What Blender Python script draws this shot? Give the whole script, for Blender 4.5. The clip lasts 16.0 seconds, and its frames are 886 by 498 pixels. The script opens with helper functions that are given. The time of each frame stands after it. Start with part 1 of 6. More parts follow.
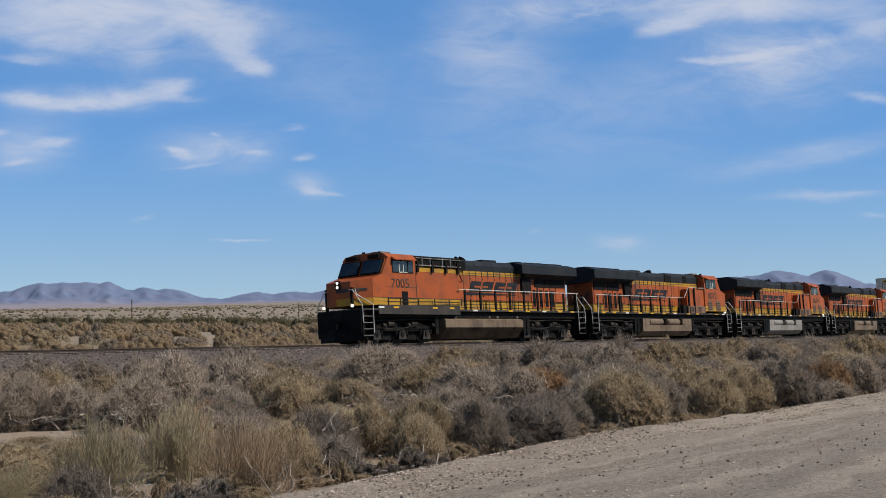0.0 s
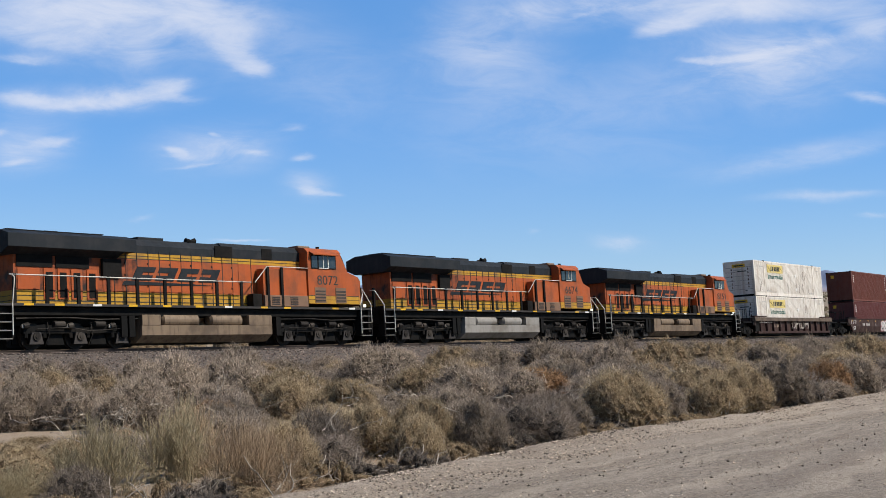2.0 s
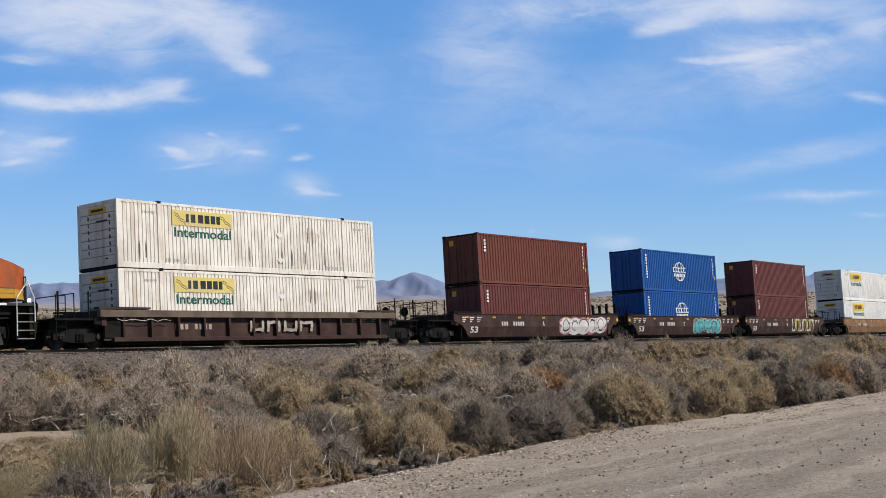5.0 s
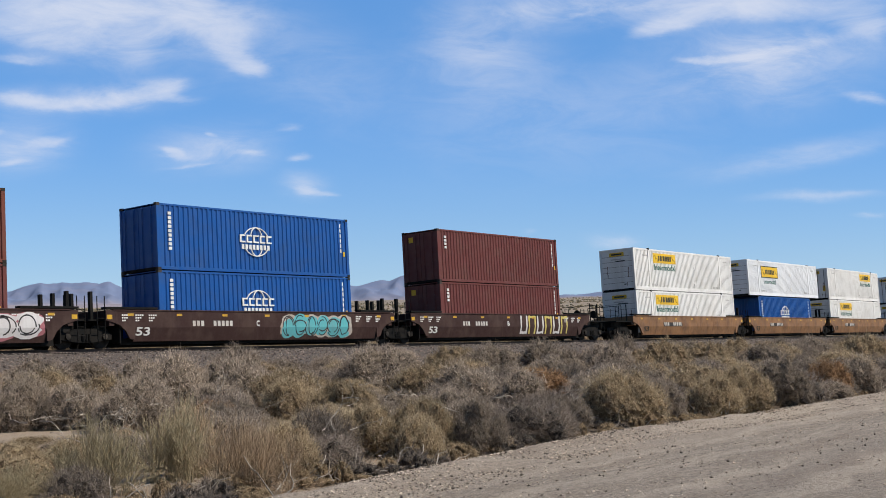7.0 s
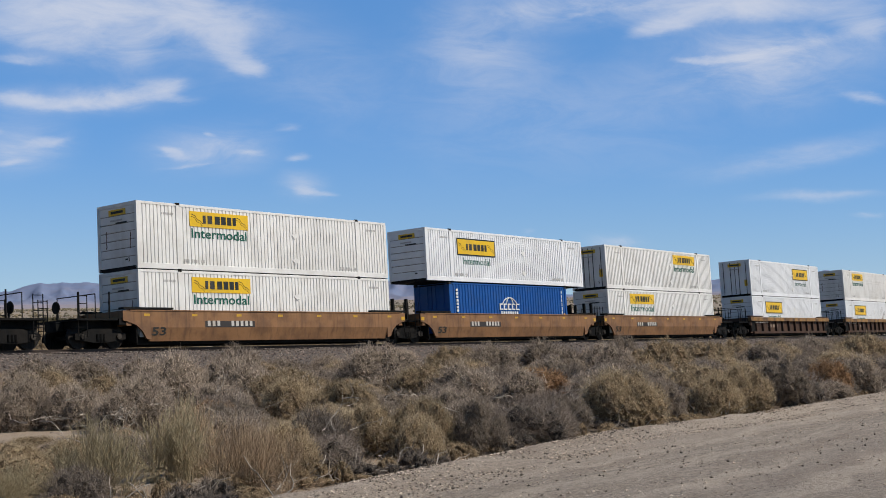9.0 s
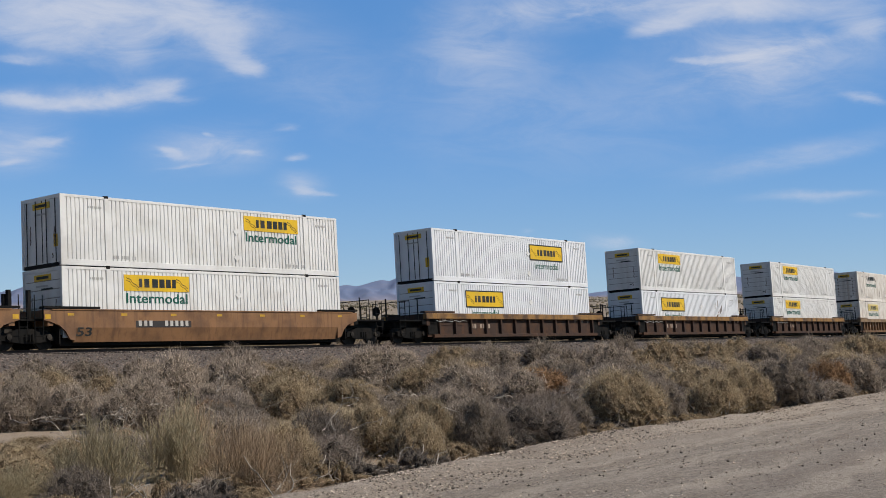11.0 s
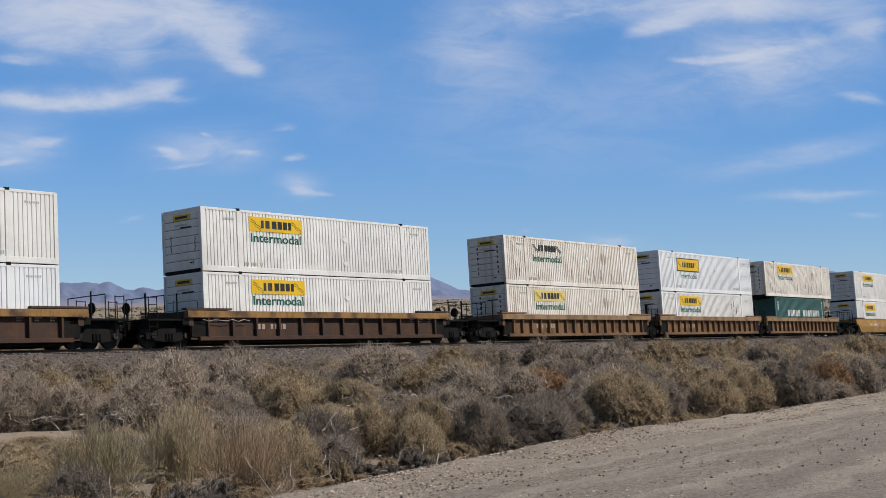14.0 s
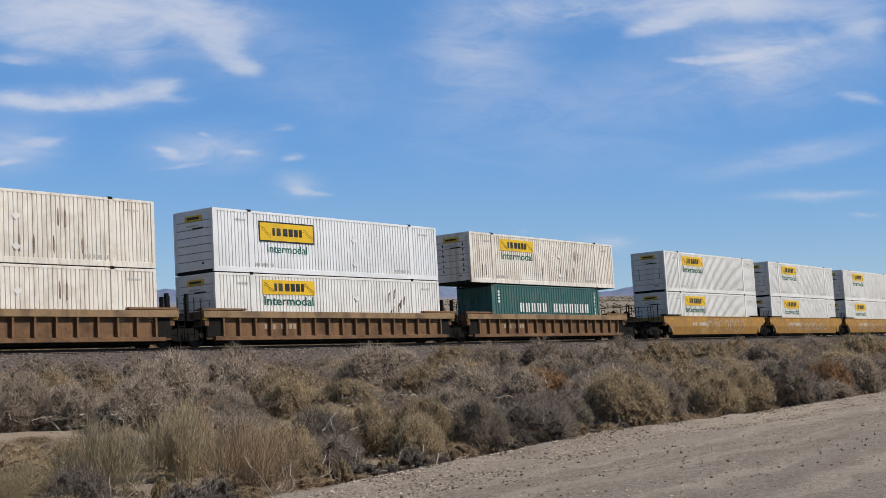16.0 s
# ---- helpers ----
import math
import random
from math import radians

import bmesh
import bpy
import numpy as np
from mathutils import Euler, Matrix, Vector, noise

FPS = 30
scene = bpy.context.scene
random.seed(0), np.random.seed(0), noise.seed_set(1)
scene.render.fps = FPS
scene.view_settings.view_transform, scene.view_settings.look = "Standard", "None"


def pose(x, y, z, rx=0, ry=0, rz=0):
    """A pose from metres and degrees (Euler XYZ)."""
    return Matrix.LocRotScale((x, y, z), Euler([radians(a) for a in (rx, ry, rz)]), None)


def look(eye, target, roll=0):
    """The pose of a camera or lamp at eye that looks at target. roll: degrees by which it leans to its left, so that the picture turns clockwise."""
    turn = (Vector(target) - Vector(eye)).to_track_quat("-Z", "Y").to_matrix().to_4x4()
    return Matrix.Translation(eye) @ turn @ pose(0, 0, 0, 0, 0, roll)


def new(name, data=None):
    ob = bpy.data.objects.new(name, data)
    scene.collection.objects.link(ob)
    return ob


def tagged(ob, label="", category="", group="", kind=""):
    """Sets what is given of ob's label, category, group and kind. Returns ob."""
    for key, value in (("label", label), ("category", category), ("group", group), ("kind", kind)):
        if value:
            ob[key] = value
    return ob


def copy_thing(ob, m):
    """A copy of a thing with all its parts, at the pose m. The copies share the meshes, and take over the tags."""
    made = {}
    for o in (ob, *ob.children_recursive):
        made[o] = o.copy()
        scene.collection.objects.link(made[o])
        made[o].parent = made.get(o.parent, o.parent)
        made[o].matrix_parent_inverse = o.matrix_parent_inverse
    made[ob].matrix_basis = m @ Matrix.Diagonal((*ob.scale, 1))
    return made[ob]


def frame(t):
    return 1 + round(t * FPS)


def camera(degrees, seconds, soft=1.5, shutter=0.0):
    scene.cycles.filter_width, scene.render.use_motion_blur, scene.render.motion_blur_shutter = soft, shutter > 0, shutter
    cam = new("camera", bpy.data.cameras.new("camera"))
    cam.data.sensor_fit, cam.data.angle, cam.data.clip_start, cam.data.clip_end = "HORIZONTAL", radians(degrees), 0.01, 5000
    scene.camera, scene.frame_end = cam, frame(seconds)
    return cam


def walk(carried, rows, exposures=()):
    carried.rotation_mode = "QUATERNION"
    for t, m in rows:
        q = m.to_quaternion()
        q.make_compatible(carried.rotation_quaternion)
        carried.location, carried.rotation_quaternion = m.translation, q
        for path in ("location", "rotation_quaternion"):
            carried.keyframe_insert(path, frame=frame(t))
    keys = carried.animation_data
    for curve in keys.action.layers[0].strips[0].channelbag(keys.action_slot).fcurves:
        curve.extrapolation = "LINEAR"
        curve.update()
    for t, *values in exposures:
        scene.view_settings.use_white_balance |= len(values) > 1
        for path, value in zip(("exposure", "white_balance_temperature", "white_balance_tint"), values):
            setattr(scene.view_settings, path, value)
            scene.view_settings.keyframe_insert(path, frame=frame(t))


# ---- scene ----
# World: z = 0 at the top of the low rail, x along the track, the train runs towards -x.
cam = camera(37.0, 16.0, 0.9)
EYE = (0.0, 0.0, -0.04)
VIEW = look(EYE, (76.7814, 63.6659, 7.1204), -1.109)
walk(cam, [(0.0, VIEW), (16.0, VIEW)], exposures=[(0.0, -0.06), (0.5, 0.04), (1.0, 0.20), (4.0, 0.21), (6.3, 0.12), (7.0, 0.16), (8.0, 0.15), (8.5, 0.08), (9.0, -0.02), (11.3, -0.06), (16.0, -0.05)])

# ---- light ----
SUN_TO = Vector((0.50, -0.95, 1.15)).normalized()
sun = new("sun", bpy.data.lights.new("sun", "SUN"))
sun.data.energy, sun.data.angle, sun.data.color = 4.5, radians(0.53), (1.0, 0.93, 0.82)
sun.matrix_world = look((0, 0, 60), Vector((0, 0, 60)) - SUN_TO)
world = bpy.data.worlds.new("sky")
scene.world = world
world.use_nodes = True
wn = world.node_tree
sky = wn.nodes.new("ShaderNodeTexSky")
sky.sky_type, sky.sun_disc = "NISHITA", False
sky.sun_elevation = math.asin(SUN_TO.z)
sky.sun_rotation = math.atan2(SUN_TO.x, SUN_TO.y)
sky.air_density, sky.dust_density, sky.ozone_density, sky.altitude = 1.0, 0.0, 3.0, 900
tint = wn.nodes.new("ShaderNodeHueSaturation")
tint.inputs["Saturation"].default_value = 1.2
wn.links.new(sky.outputs[0], tint.inputs["Color"])
wn.links.new(tint.outputs[0], wn.nodes["Background"].inputs[0])
wn.nodes["Background"].inputs[1].default_value = 0.078

# ---- node helpers ----


class Mat:
    """A procedural material: noise-varied base colour, roughness, relief."""

    def __init__(self, name, color, rough=0.7, metal=0.0):
        self.m = bpy.data.materials.new(name)
        self.m.use_nodes = True
        self.t = self.m.node_tree
        self.b = self.t.nodes["Principled BSDF"]
        self.b.inputs["Roughness"].default_value = rough
        self.b.inputs["Metallic"].default_value = metal
        self.b.inputs["Base Color"].default_value = (*color, 1)
        rgb = self.node("ShaderNodeRGB")
        rgb.outputs[0].default_value = (*color, 1)
        self.c = rgb.outputs[0]
        self.pos = self.node("ShaderNodeTexCoord").outputs["Object"]

    def node(self, kind):
        return self.t.nodes.new(kind)

    def link(self, a, b):
        self.t.links.new(a, b)

    def scaled(self, sx, sy, sz):
        n = self.node("ShaderNodeMapping")
        n.inputs["Scale"].default_value = (sx, sy, sz)
        self.link(self.pos, n.inputs["Vector"])
        return n.outputs[0]

    def noise(self, scale, detail=4, rough=0.6, vec=None, dist=0.0):
        n = self.node("ShaderNodeTexNoise")
        n.inputs["Scale"].default_value, n.inputs["Detail"].default_value = scale, detail
        n.inputs["Roughness"].default_value, n.inputs["Distortion"].default_value = rough, dist
        self.link(vec or self.pos, n.inputs["Vector"])
        return n.outputs["Fac"]

    def ramp(self, fac, lo, hi, a=0.0, b=1.0):
        n = self.node("ShaderNodeMapRange")
        n.interpolation_type = "SMOOTHSTEP"
        for k, x in zip(("From Min", "From Max", "To Min", "To Max"), (lo, hi, a, b)):
            n.inputs[k].default_value = x
        self.link(fac, n.inputs["Value"])
        return n.outputs[0]

    def math(self, op, a, b):
        n = self.node("ShaderNodeMath")
        n.operation = op
        for i, x in enumerate((a, b)):
            if isinstance(x, (int, float)):
                n.inputs[i].default_value = x
            else:
                self.link(x, n.inputs[i])
        return n.outputs[0]

    def mix(self, fac, color, mode="MIX"):
        n = self.node("ShaderNodeMix")
        n.data_type, n.blend_type = "RGBA", mode
        if isinstance(fac, (int, float)):
            n.inputs[0].default_value = fac
        else:
            self.link(fac, n.inputs[0])
        self.link(self.c, n.inputs[6])
        if isinstance(color, tuple):
            n.inputs[7].default_value = (*color, 1)
        else:
            self.link(color, n.inputs[7])
        self.c = n.outputs[2]
        return self

    def stain(self, color, scale, lo, hi, amount=1.0, vec=None, detail=5):
        return self.mix(self.ramp(self.noise(scale, detail, vec=vec), lo, hi, 0.0, amount), color)

    def vary(self, random_out, lo=0.85, hi=1.15):
        """Brightness by the object's own random number."""
        n = self.node("ShaderNodeHueSaturation")
        self.link(self.ramp(random_out, 0, 1, lo, hi), n.inputs["Value"])
        self.link(self.c, n.inputs["Color"])
        self.c = n.outputs[0]
        return self

    def bump(self, height, strength=0.4, depth=0.01):
        n = self.node("ShaderNodeBump")
        n.inputs["Strength"].default_value, n.inputs["Distance"].default_value = strength, depth
        self.link(height, n.inputs["Height"])
        self.link(n.outputs[0], self.b.inputs["Normal"])
        return self

    def done(self):
        self.link(self.c, self.b.inputs["Base Color"])
        return self.m


def paint(name, color, rough=0.45, dirt=(0.20, 0.15, 0.10), amount=0.35, metal=0.0, streak=0.5):
    """Weathered paint: broad dust, vertical streaks, small chips."""
    m = Mat(name, color, rough, metal)
    m.b.inputs["Specular IOR Level"].default_value = 0.12 if max(color) < 0.12 and not metal else 0.35
    m.stain(tuple(0.78 * c for c in color), 0.6, 0.35, 0.7, 0.6)
    m.stain(dirt, 1.1, 0.44, 0.68, amount)
    m.stain(dirt, 2.0, 0.48, 0.70, amount * streak, vec=m.scaled(3.0, 3.0, 0.22))
    m.stain(dirt, 14.0, 0.56, 0.70, amount * 0.5)
    m.link(m.ramp(m.noise(3.0), 0.3, 0.8, rough, min(1, rough + 0.3)), m.b.inputs["Roughness"])
    m.bump(m.noise(5.0, 3), 0.15, 0.01)
    return m.done()


M = {}
M["orange"] = paint("orange_paint", (0.405, 0.086, 0.018), 0.42, (0.14, 0.054, 0.026), 0.55)
M["orange_sooty"] = paint("sooty_orange_paint", (0.30, 0.066, 0.017), 0.55, (0.020, 0.014, 0.011), 1.1)
M["yellow"] = paint("yellow_paint", (0.50, 0.265, 0.02), 0.45, (0.16, 0.09, 0.04), 0.55)
M["hood_black"] = paint("blue_black_paint", (0.019, 0.023, 0.028), 0.5, (0.040, 0.040, 0.042), 0.5)
M["frame_grey"] = paint("grey_frame_paint", (0.046, 0.043, 0.043), 0.6, (0.085, 0.07, 0.058), 0.5)
M["black"] = paint("black_underframe", (0.006, 0.006, 0.006), 0.6, (0.022, 0.018, 0.015), 0.5)
M["truck_grey"] = paint("dusty_steel", (0.018, 0.016, 0.015), 0.5, (0.085, 0.072, 0.06), 0.55)
M["steel"] = paint("worn_steel", (0.42, 0.38, 0.34), 0.35, (0.16, 0.11, 0.08), 0.5, 0.8)
M["rail_steel"] = paint("rail_steel", (0.065, 0.048, 0.04), 0.5, (0.05, 0.035, 0.028), 0.6, 0.3)
M["tank_tan"] = paint("dusty_brown_tank", (0.20, 0.143, 0.094), 0.5, (0.07, 0.048, 0.034), 0.7, streak=1.2)
M["tank_shaded"] = paint("shaded_brown_tank", (0.075, 0.052, 0.036), 0.6, (0.02, 0.015, 0.012), 0.8)
M["tank_grey"] = paint("grey_tank", (0.27, 0.255, 0.235), 0.5, (0.13, 0.105, 0.08), 0.6)
M["handrail"] = paint("white_handrail_paint", (0.62, 0.60, 0.55), 0.5, (0.3, 0.26, 0.2), 0.5)
M["box_brown"] = paint("brown_battery_box", (0.20, 0.115, 0.07), 0.55, (0.12, 0.08, 0.06), 0.5)
M["grille"] = paint("dark_grille", (0.008, 0.008, 0.008), 0.7, (0.025, 0.02, 0.018), 0.3)
M["white_cont"] = paint("white_container_paint", (0.75, 0.74, 0.72), 0.45, (0.36, 0.31, 0.25), 0.20)
M["white_old"] = paint("worn_white_container_paint", (0.77, 0.73, 0.67), 0.55, (0.36, 0.25, 0.16), 0.27, streak=1.9)
M["white_new"] = paint("fresh_white_container_paint", (0.76, 0.77, 0.79), 0.35, (0.5, 0.47, 0.43), 0.10)
M["maroon"] = paint("maroon_container_paint", (0.122, 0.030, 0.027), 0.5, (0.14, 0.070, 0.055), 0.30)
M["red_brown"] = paint("red_brown_container_paint", (0.135, 0.034, 0.021), 0.5, (0.14, 0.065, 0.045), 0.30)
M["blue"] = paint("blue_container_paint", (0.002, 0.074, 0.30), 0.42, (0.045, 0.075, 0.14), 0.20)
M["green"] = paint("sea_green_container_paint", (0.040, 0.128, 0.122), 0.5, (0.12, 0.14, 0.13), 0.45)
M["well_brown"] = paint("dark_brown_well_paint", (0.044, 0.024, 0.022), 0.55, (0.085, 0.055, 0.045), 0.5)
M["well_tan"] = paint("tan_well_paint", (0.25, 0.128, 0.058), 0.55, (0.10, 0.052, 0.03), 0.6, streak=1.0)
M["well_yellow"] = paint("yellow_well_paint", (0.40, 0.21, 0.045), 0.55, (0.22, 0.13, 0.06), 0.6)
M["well_rust"] = paint("rusty_brown_well_paint", (0.060, 0.040, 0.033), 0.7, (0.125, 0.060, 0.030), 0.42)
M["well_orange"] = paint("faded_orange_well_paint", (0.195, 0.105, 0.050), 0.65, (0.055, 0.030, 0.018), 0.75)
M["sill_yellow"] = paint("faded_yellow_sill_paint", (0.29, 0.155, 0.048), 0.6, (0.075, 0.042, 0.026), 1.0)
M["sill_dull"] = paint("dull_brown_sill_paint", (0.135, 0.098, 0.072), 0.65, (0.05, 0.035, 0.028), 0.7)
M["sill_tan"] = paint("faded_tan_sill_paint", (0.28, 0.18, 0.095), 0.6, (0.10, 0.065, 0.04), 0.7)
M["reflector"] = paint("yellow_reflector_tape", (0.70, 0.40, 0.015), 0.4, (0.25, 0.15, 0.05), 0.5)
M["white_mark"] = paint("white_stencil_paint", (0.74, 0.74, 0.72), 0.5, (0.4, 0.36, 0.32), 0.3)
M["black_mark"] = paint("black_stencil_paint", (0.03, 0.035, 0.035), 0.5, (0.2, 0.18, 0.16), 0.2)
M["green_mark"] = paint("dark_green_lettering", (0.012, 0.10, 0.075), 0.5, (0.2, 0.2, 0.18), 0.2)
M["sign_yellow"] = paint("yellow_sign_film", (0.74, 0.46, 0.015), 0.4, (0.4, 0.28, 0.08), 0.3)
M["sign_faded"] = paint("faded_yellow_sign_film", (0.66, 0.52, 0.16), 0.5, (0.5, 0.45, 0.36), 0.5)
M["mark_faded"] = paint("faded_stencil_paint", (0.36, 0.28, 0.22), 0.6, (0.2, 0.13, 0.09), 0.6)
M["joint_grey"] = paint("shaded_panel_joint", (0.30, 0.275, 0.25), 0.7, (0.13, 0.10, 0.08), 0.5)
M["dull_white"] = paint("dull_white_stencil", (0.50, 0.48, 0.45), 0.6, (0.25, 0.18, 0.12), 0.5)
M["faint_mark"] = paint("faint_grey_stencil", (0.40, 0.39, 0.38), 0.6, (0.5, 0.48, 0.45), 0.5)
M["rust_streak"] = paint("rust_streaks", (0.11, 0.07, 0.05), 0.8, (0.4, 0.35, 0.3), 0.7)
M["graf_white"] = paint("white_spray_paint", (0.62, 0.60, 0.60), 0.6, (0.3, 0.25, 0.24), 0.3)
M["graf_teal"] = paint("teal_spray_paint", (0.10, 0.42, 0.46), 0.6, (0.15, 0.2, 0.2), 0.3)
M["graf_yellow"] = paint("yellow_spray_paint", (0.55, 0.45, 0.12), 0.6, (0.3, 0.25, 0.14), 0.3)
M["graf_pink"] = paint("pink_spray_paint", (0.36, 0.13, 0.15), 0.6, (0.2, 0.1, 0.1), 0.3)
M["graf_grey"] = paint("grey_spray_paint", (0.42, 0.38, 0.34), 0.6, (0.3, 0.2, 0.12), 0.4)
M["graf_black"] = paint("black_spray_paint", (0.03, 0.03, 0.035), 0.6, (0.1, 0.08, 0.06), 0.3)
M["wood_pole"] = paint("weathered_pole_wood", (0.07, 0.055, 0.045), 0.9)
M["tie"] = paint("concrete_tie", (0.24, 0.22, 0.19), 0.9)


def glass(name):
    m = Mat(name, (0.02, 0.03, 0.035), 0.06)
    m.b.inputs["Specular IOR Level"].default_value = 0.8
    m.stain((0.10, 0.09, 0.08), 2.0, 0.5, 0.8, 0.4)
    return m.done()


M["glass"] = glass("tinted_cab_glass")
lamp = Mat("headlight_glass", (0.9, 0.88, 0.8), 0.1)
lamp.b.inputs["Emission Color"].default_value = (1, 0.93, 0.8, 1)
lamp.b.inputs["Emission Strength"].default_value = 1.3
M["headlight"] = lamp.done()


# ---- mesh helpers ----
class B:
    """A list of vertices and faces that becomes one mesh."""

    def __init__(self):
        self.v, self.f = [], []
        self.cuts = []

    def face(self, pts):
        n = len(self.v)
        self.v += [tuple(p) for p in pts]
        self.f.append(tuple(range(n, n + len(pts))))
        return self

    def prism(self, pts, dx):
        """A closed outline (3D points) pushed along the vector dx."""
        n, k = len(self.v), len(pts)
        self.cuts.append((n, len(self.f)))
        d = Vector(dx)
        nrm = Vector((0, 0, 0))
        for i in range(k):
            nrm += Vector(pts[i]).cross(Vector(pts[(i + 1) % k]))
        if nrm.dot(d) > 0:
            pts = list(reversed(pts))
        self.v += [tuple(p) for p in pts] + [tuple(Vector(p) + d) for p in pts]
        self.f.append(tuple(range(n, n + k)))
        self.f.append(tuple(range(n + 2 * k - 1, n + k - 1, -1)))
        for i in range(k):
            j = (i + 1) % k
            self.f.append((n + j, n + i, n + k + i, n + k + j))
        return self

    def box(self, x0, x1, y0, y1, z0, z1, c=0.0):
        """A box; c chamfers its edges along x."""
        if c:
            o = [(x0, y0 + c, z0), (x0, y1 - c, z0), (x0, y1, z0 + c), (x0, y1, z1 - c),
                 (x0, y1 - c, z1), (x0, y0 + c, z1), (x0, y0, z1 - c), (x0, y0, z0 + c)]
        else:
            o = [(x0, y0, z0), (x0, y1, z0), (x0, y1, z1), (x0, y0, z1)]
        return self.prism(o, (x1 - x0, 0, 0))

    def xz(self, outline, y0, y1):
        return self.prism([(x, y0, z) for x, z in outline], (0, y1 - y0, 0))

    def yz(self, outline, x0, x1):
        return self.prism([(x0, y, z) for y, z in outline], (x1 - x0, 0, 0))

    def cyl(self, p, q, r, n=12, r2=None):
        p, q = Vector(p), Vector(q)
        a = (q - p).normalized()
        u = a.orthogonal().normalized()
        w = a.cross(u)
        r2 = r if r2 is None else r2
        k = len(self.v)
        for c, s in ((p, r), (q, r2)):
            for i in range(n):
                t = 2 * math.pi * i / n
                self.v.append(tuple(c + s * (math.cos(t) * u + math.sin(t) * w)))
        for i in range(n):
            j = (i + 1) % n
            self.f.append((k + i, k + j, k + n + j, k + n + i))
        self.f.append(tuple(range(k + n - 1, k - 1, -1)))
        self.f.append(tuple(range(k + n, k + 2 * n)))
        return self

    def rod(self, pts, r, n=6):
        for p, q in zip(pts, pts[1:]):
            self.cyl(p, q, r, n)
        return self

    def mesh(self, name, material):
        me = bpy.data.meshes.new(name)
        me.from_pydata(self.v, [], self.f)
        me.materials.append(material)
        me.validate()
        me.update()
        return me


def part(name, b, material, parent, label=""):
    """One mesh object under a thing or a part; b is a B or a finished mesh."""
    me = b.mesh(name, material) if isinstance(b, B) else b
    ob = new(name, me)
    ob.parent = parent
    if name in ("stencil", "code_mark"):
        tagged(ob, kind="stuff")
    return tagged(ob, label) if label else ob


def parts(name, b, material, parent, label=""):
    """Each prism of b as a part of its own."""
    ends = b.cuts[1:] + [(len(b.v), len(b.f))]
    for (v0, f0), (v1, f1) in zip(b.cuts, ends):
        one = B()
        one.v = b.v[v0:v1]
        one.f = [tuple(i - v0 for i in f) for f in b.f[f0:f1]]
        part(name, one, material, parent, label)


def thing(name, label, category, group="", b=None, material=None):
    ob = new(name, b.mesh(name, material) if b else None)
    return tagged(ob, label, category, group)


def lettering(name, body, size, m, material, parent, depth=0.004, label="", bold=0.0, fit=(1, 1)):
    """Raised letters in the built-in font, as a mesh of the given width and height."""
    cu = bpy.data.curves.new(name, "FONT")
    cu.body, cu.size, cu.extrude, cu.offset = body, size, depth, bold
    cu.align_x, cu.align_y, cu.resolution_u = "CENTER", "CENTER", 3
    tmp = bpy.data.objects.new(name + "_tmp", cu)
    scene.collection.objects.link(tmp)
    dg = bpy.context.evaluated_depsgraph_get()
    me = bpy.data.meshes.new_from_object(tmp.evaluated_get(dg))
    bpy.data.objects.remove(tmp)
    bpy.data.curves.remove(cu)
    xs_ = [v.co.x for v in me.vertices]
    ys_ = [v.co.y for v in me.vertices]
    me.transform(Matrix.Translation((-(min(xs_) + max(xs_)) / 2, -(min(ys_) + max(ys_)) / 2, 0)))
    me.transform(m @ Matrix.Diagonal((fit[0] / (max(xs_) - min(xs_)), fit[1] / (max(ys_) - min(ys_)), 1, 1)))
    me.materials.clear()
    me.materials.append(material)
    ob = new(name, me)
    ob.parent = parent
    return tagged(ob, label) if label else ob


# letters on the side that faces -y: local x to the right as seen, local y up
def side_pose(x, y, z):
    return Matrix.Translation((x, y, z)) @ Matrix.Rotation(radians(90), 4, "X")


# ---- the line ----
D, KAP, BETA = 45.71, 0.000836, radians(2.63)
SPEED, ACC = 21.593, -0.0338


def on_track(u, lat=0.0, z=0.0):
    """The pose of a car's frame at arc length u: x along the track, y to the far side, banked."""
    th = KAP * u
    base = Matrix.Translation((math.sin(th) / KAP, D + (1 - math.cos(th)) / KAP, 0))
    return base @ Matrix.Rotation(th, 4, "Z") @ Matrix.Rotation(-BETA, 4, "X") @ Matrix.Translation((0, lat, z))


def smooth(a, b, x):
    t = min(1.0, max(0.0, (x - a) / (b - a)))
    return t * t * (3 - 2 * t)


def travelled(t):
    slack = 0.30 * smooth(7.0, 7.45, t) * smooth(9.0, 8.1, t)
    return SPEED * t + 0.5 * ACC * t * t - slack


TRAIN = []   # (thing, place along the train at 0 s, turned round, height)


# ---- land ----
def road_edge(x):
    wave = 0.55 * math.exp(-((x - 19.3) / 3.2) ** 2) - 0.45 * math.exp(-((x - 9.2) / 2.6) ** 2)
    return 9.40 + 0.132 * x + wave + 0.07 * noise.noise((x * 0.5, 3.1, 0)) + 0.08 * noise.noise((x * 1.3, 7.7, 0))


GROUND = -1.65
FAR = ((0, 0.0), (8, 0.25), (25, 1.2), (60, 3.3), (110, 4.6), (200, 6.9), (360, 10.6), (800, 26.0), (1500, 49.0), (2300, 76.0), (2600, 80.0), (9000, 80.0))


def beyond(x, y):
    """Metres past the track's centre line, on the far side."""
    a = min(abs(x), 250.0)
    e = y - D - KAP / 2 * a * a - (abs(x) - a) * KAP * 250
    if e > 0:
        r = math.hypot(x, y)
        e += smooth(150, 900, r) * max(0.0, r - 60 - e)
    return e


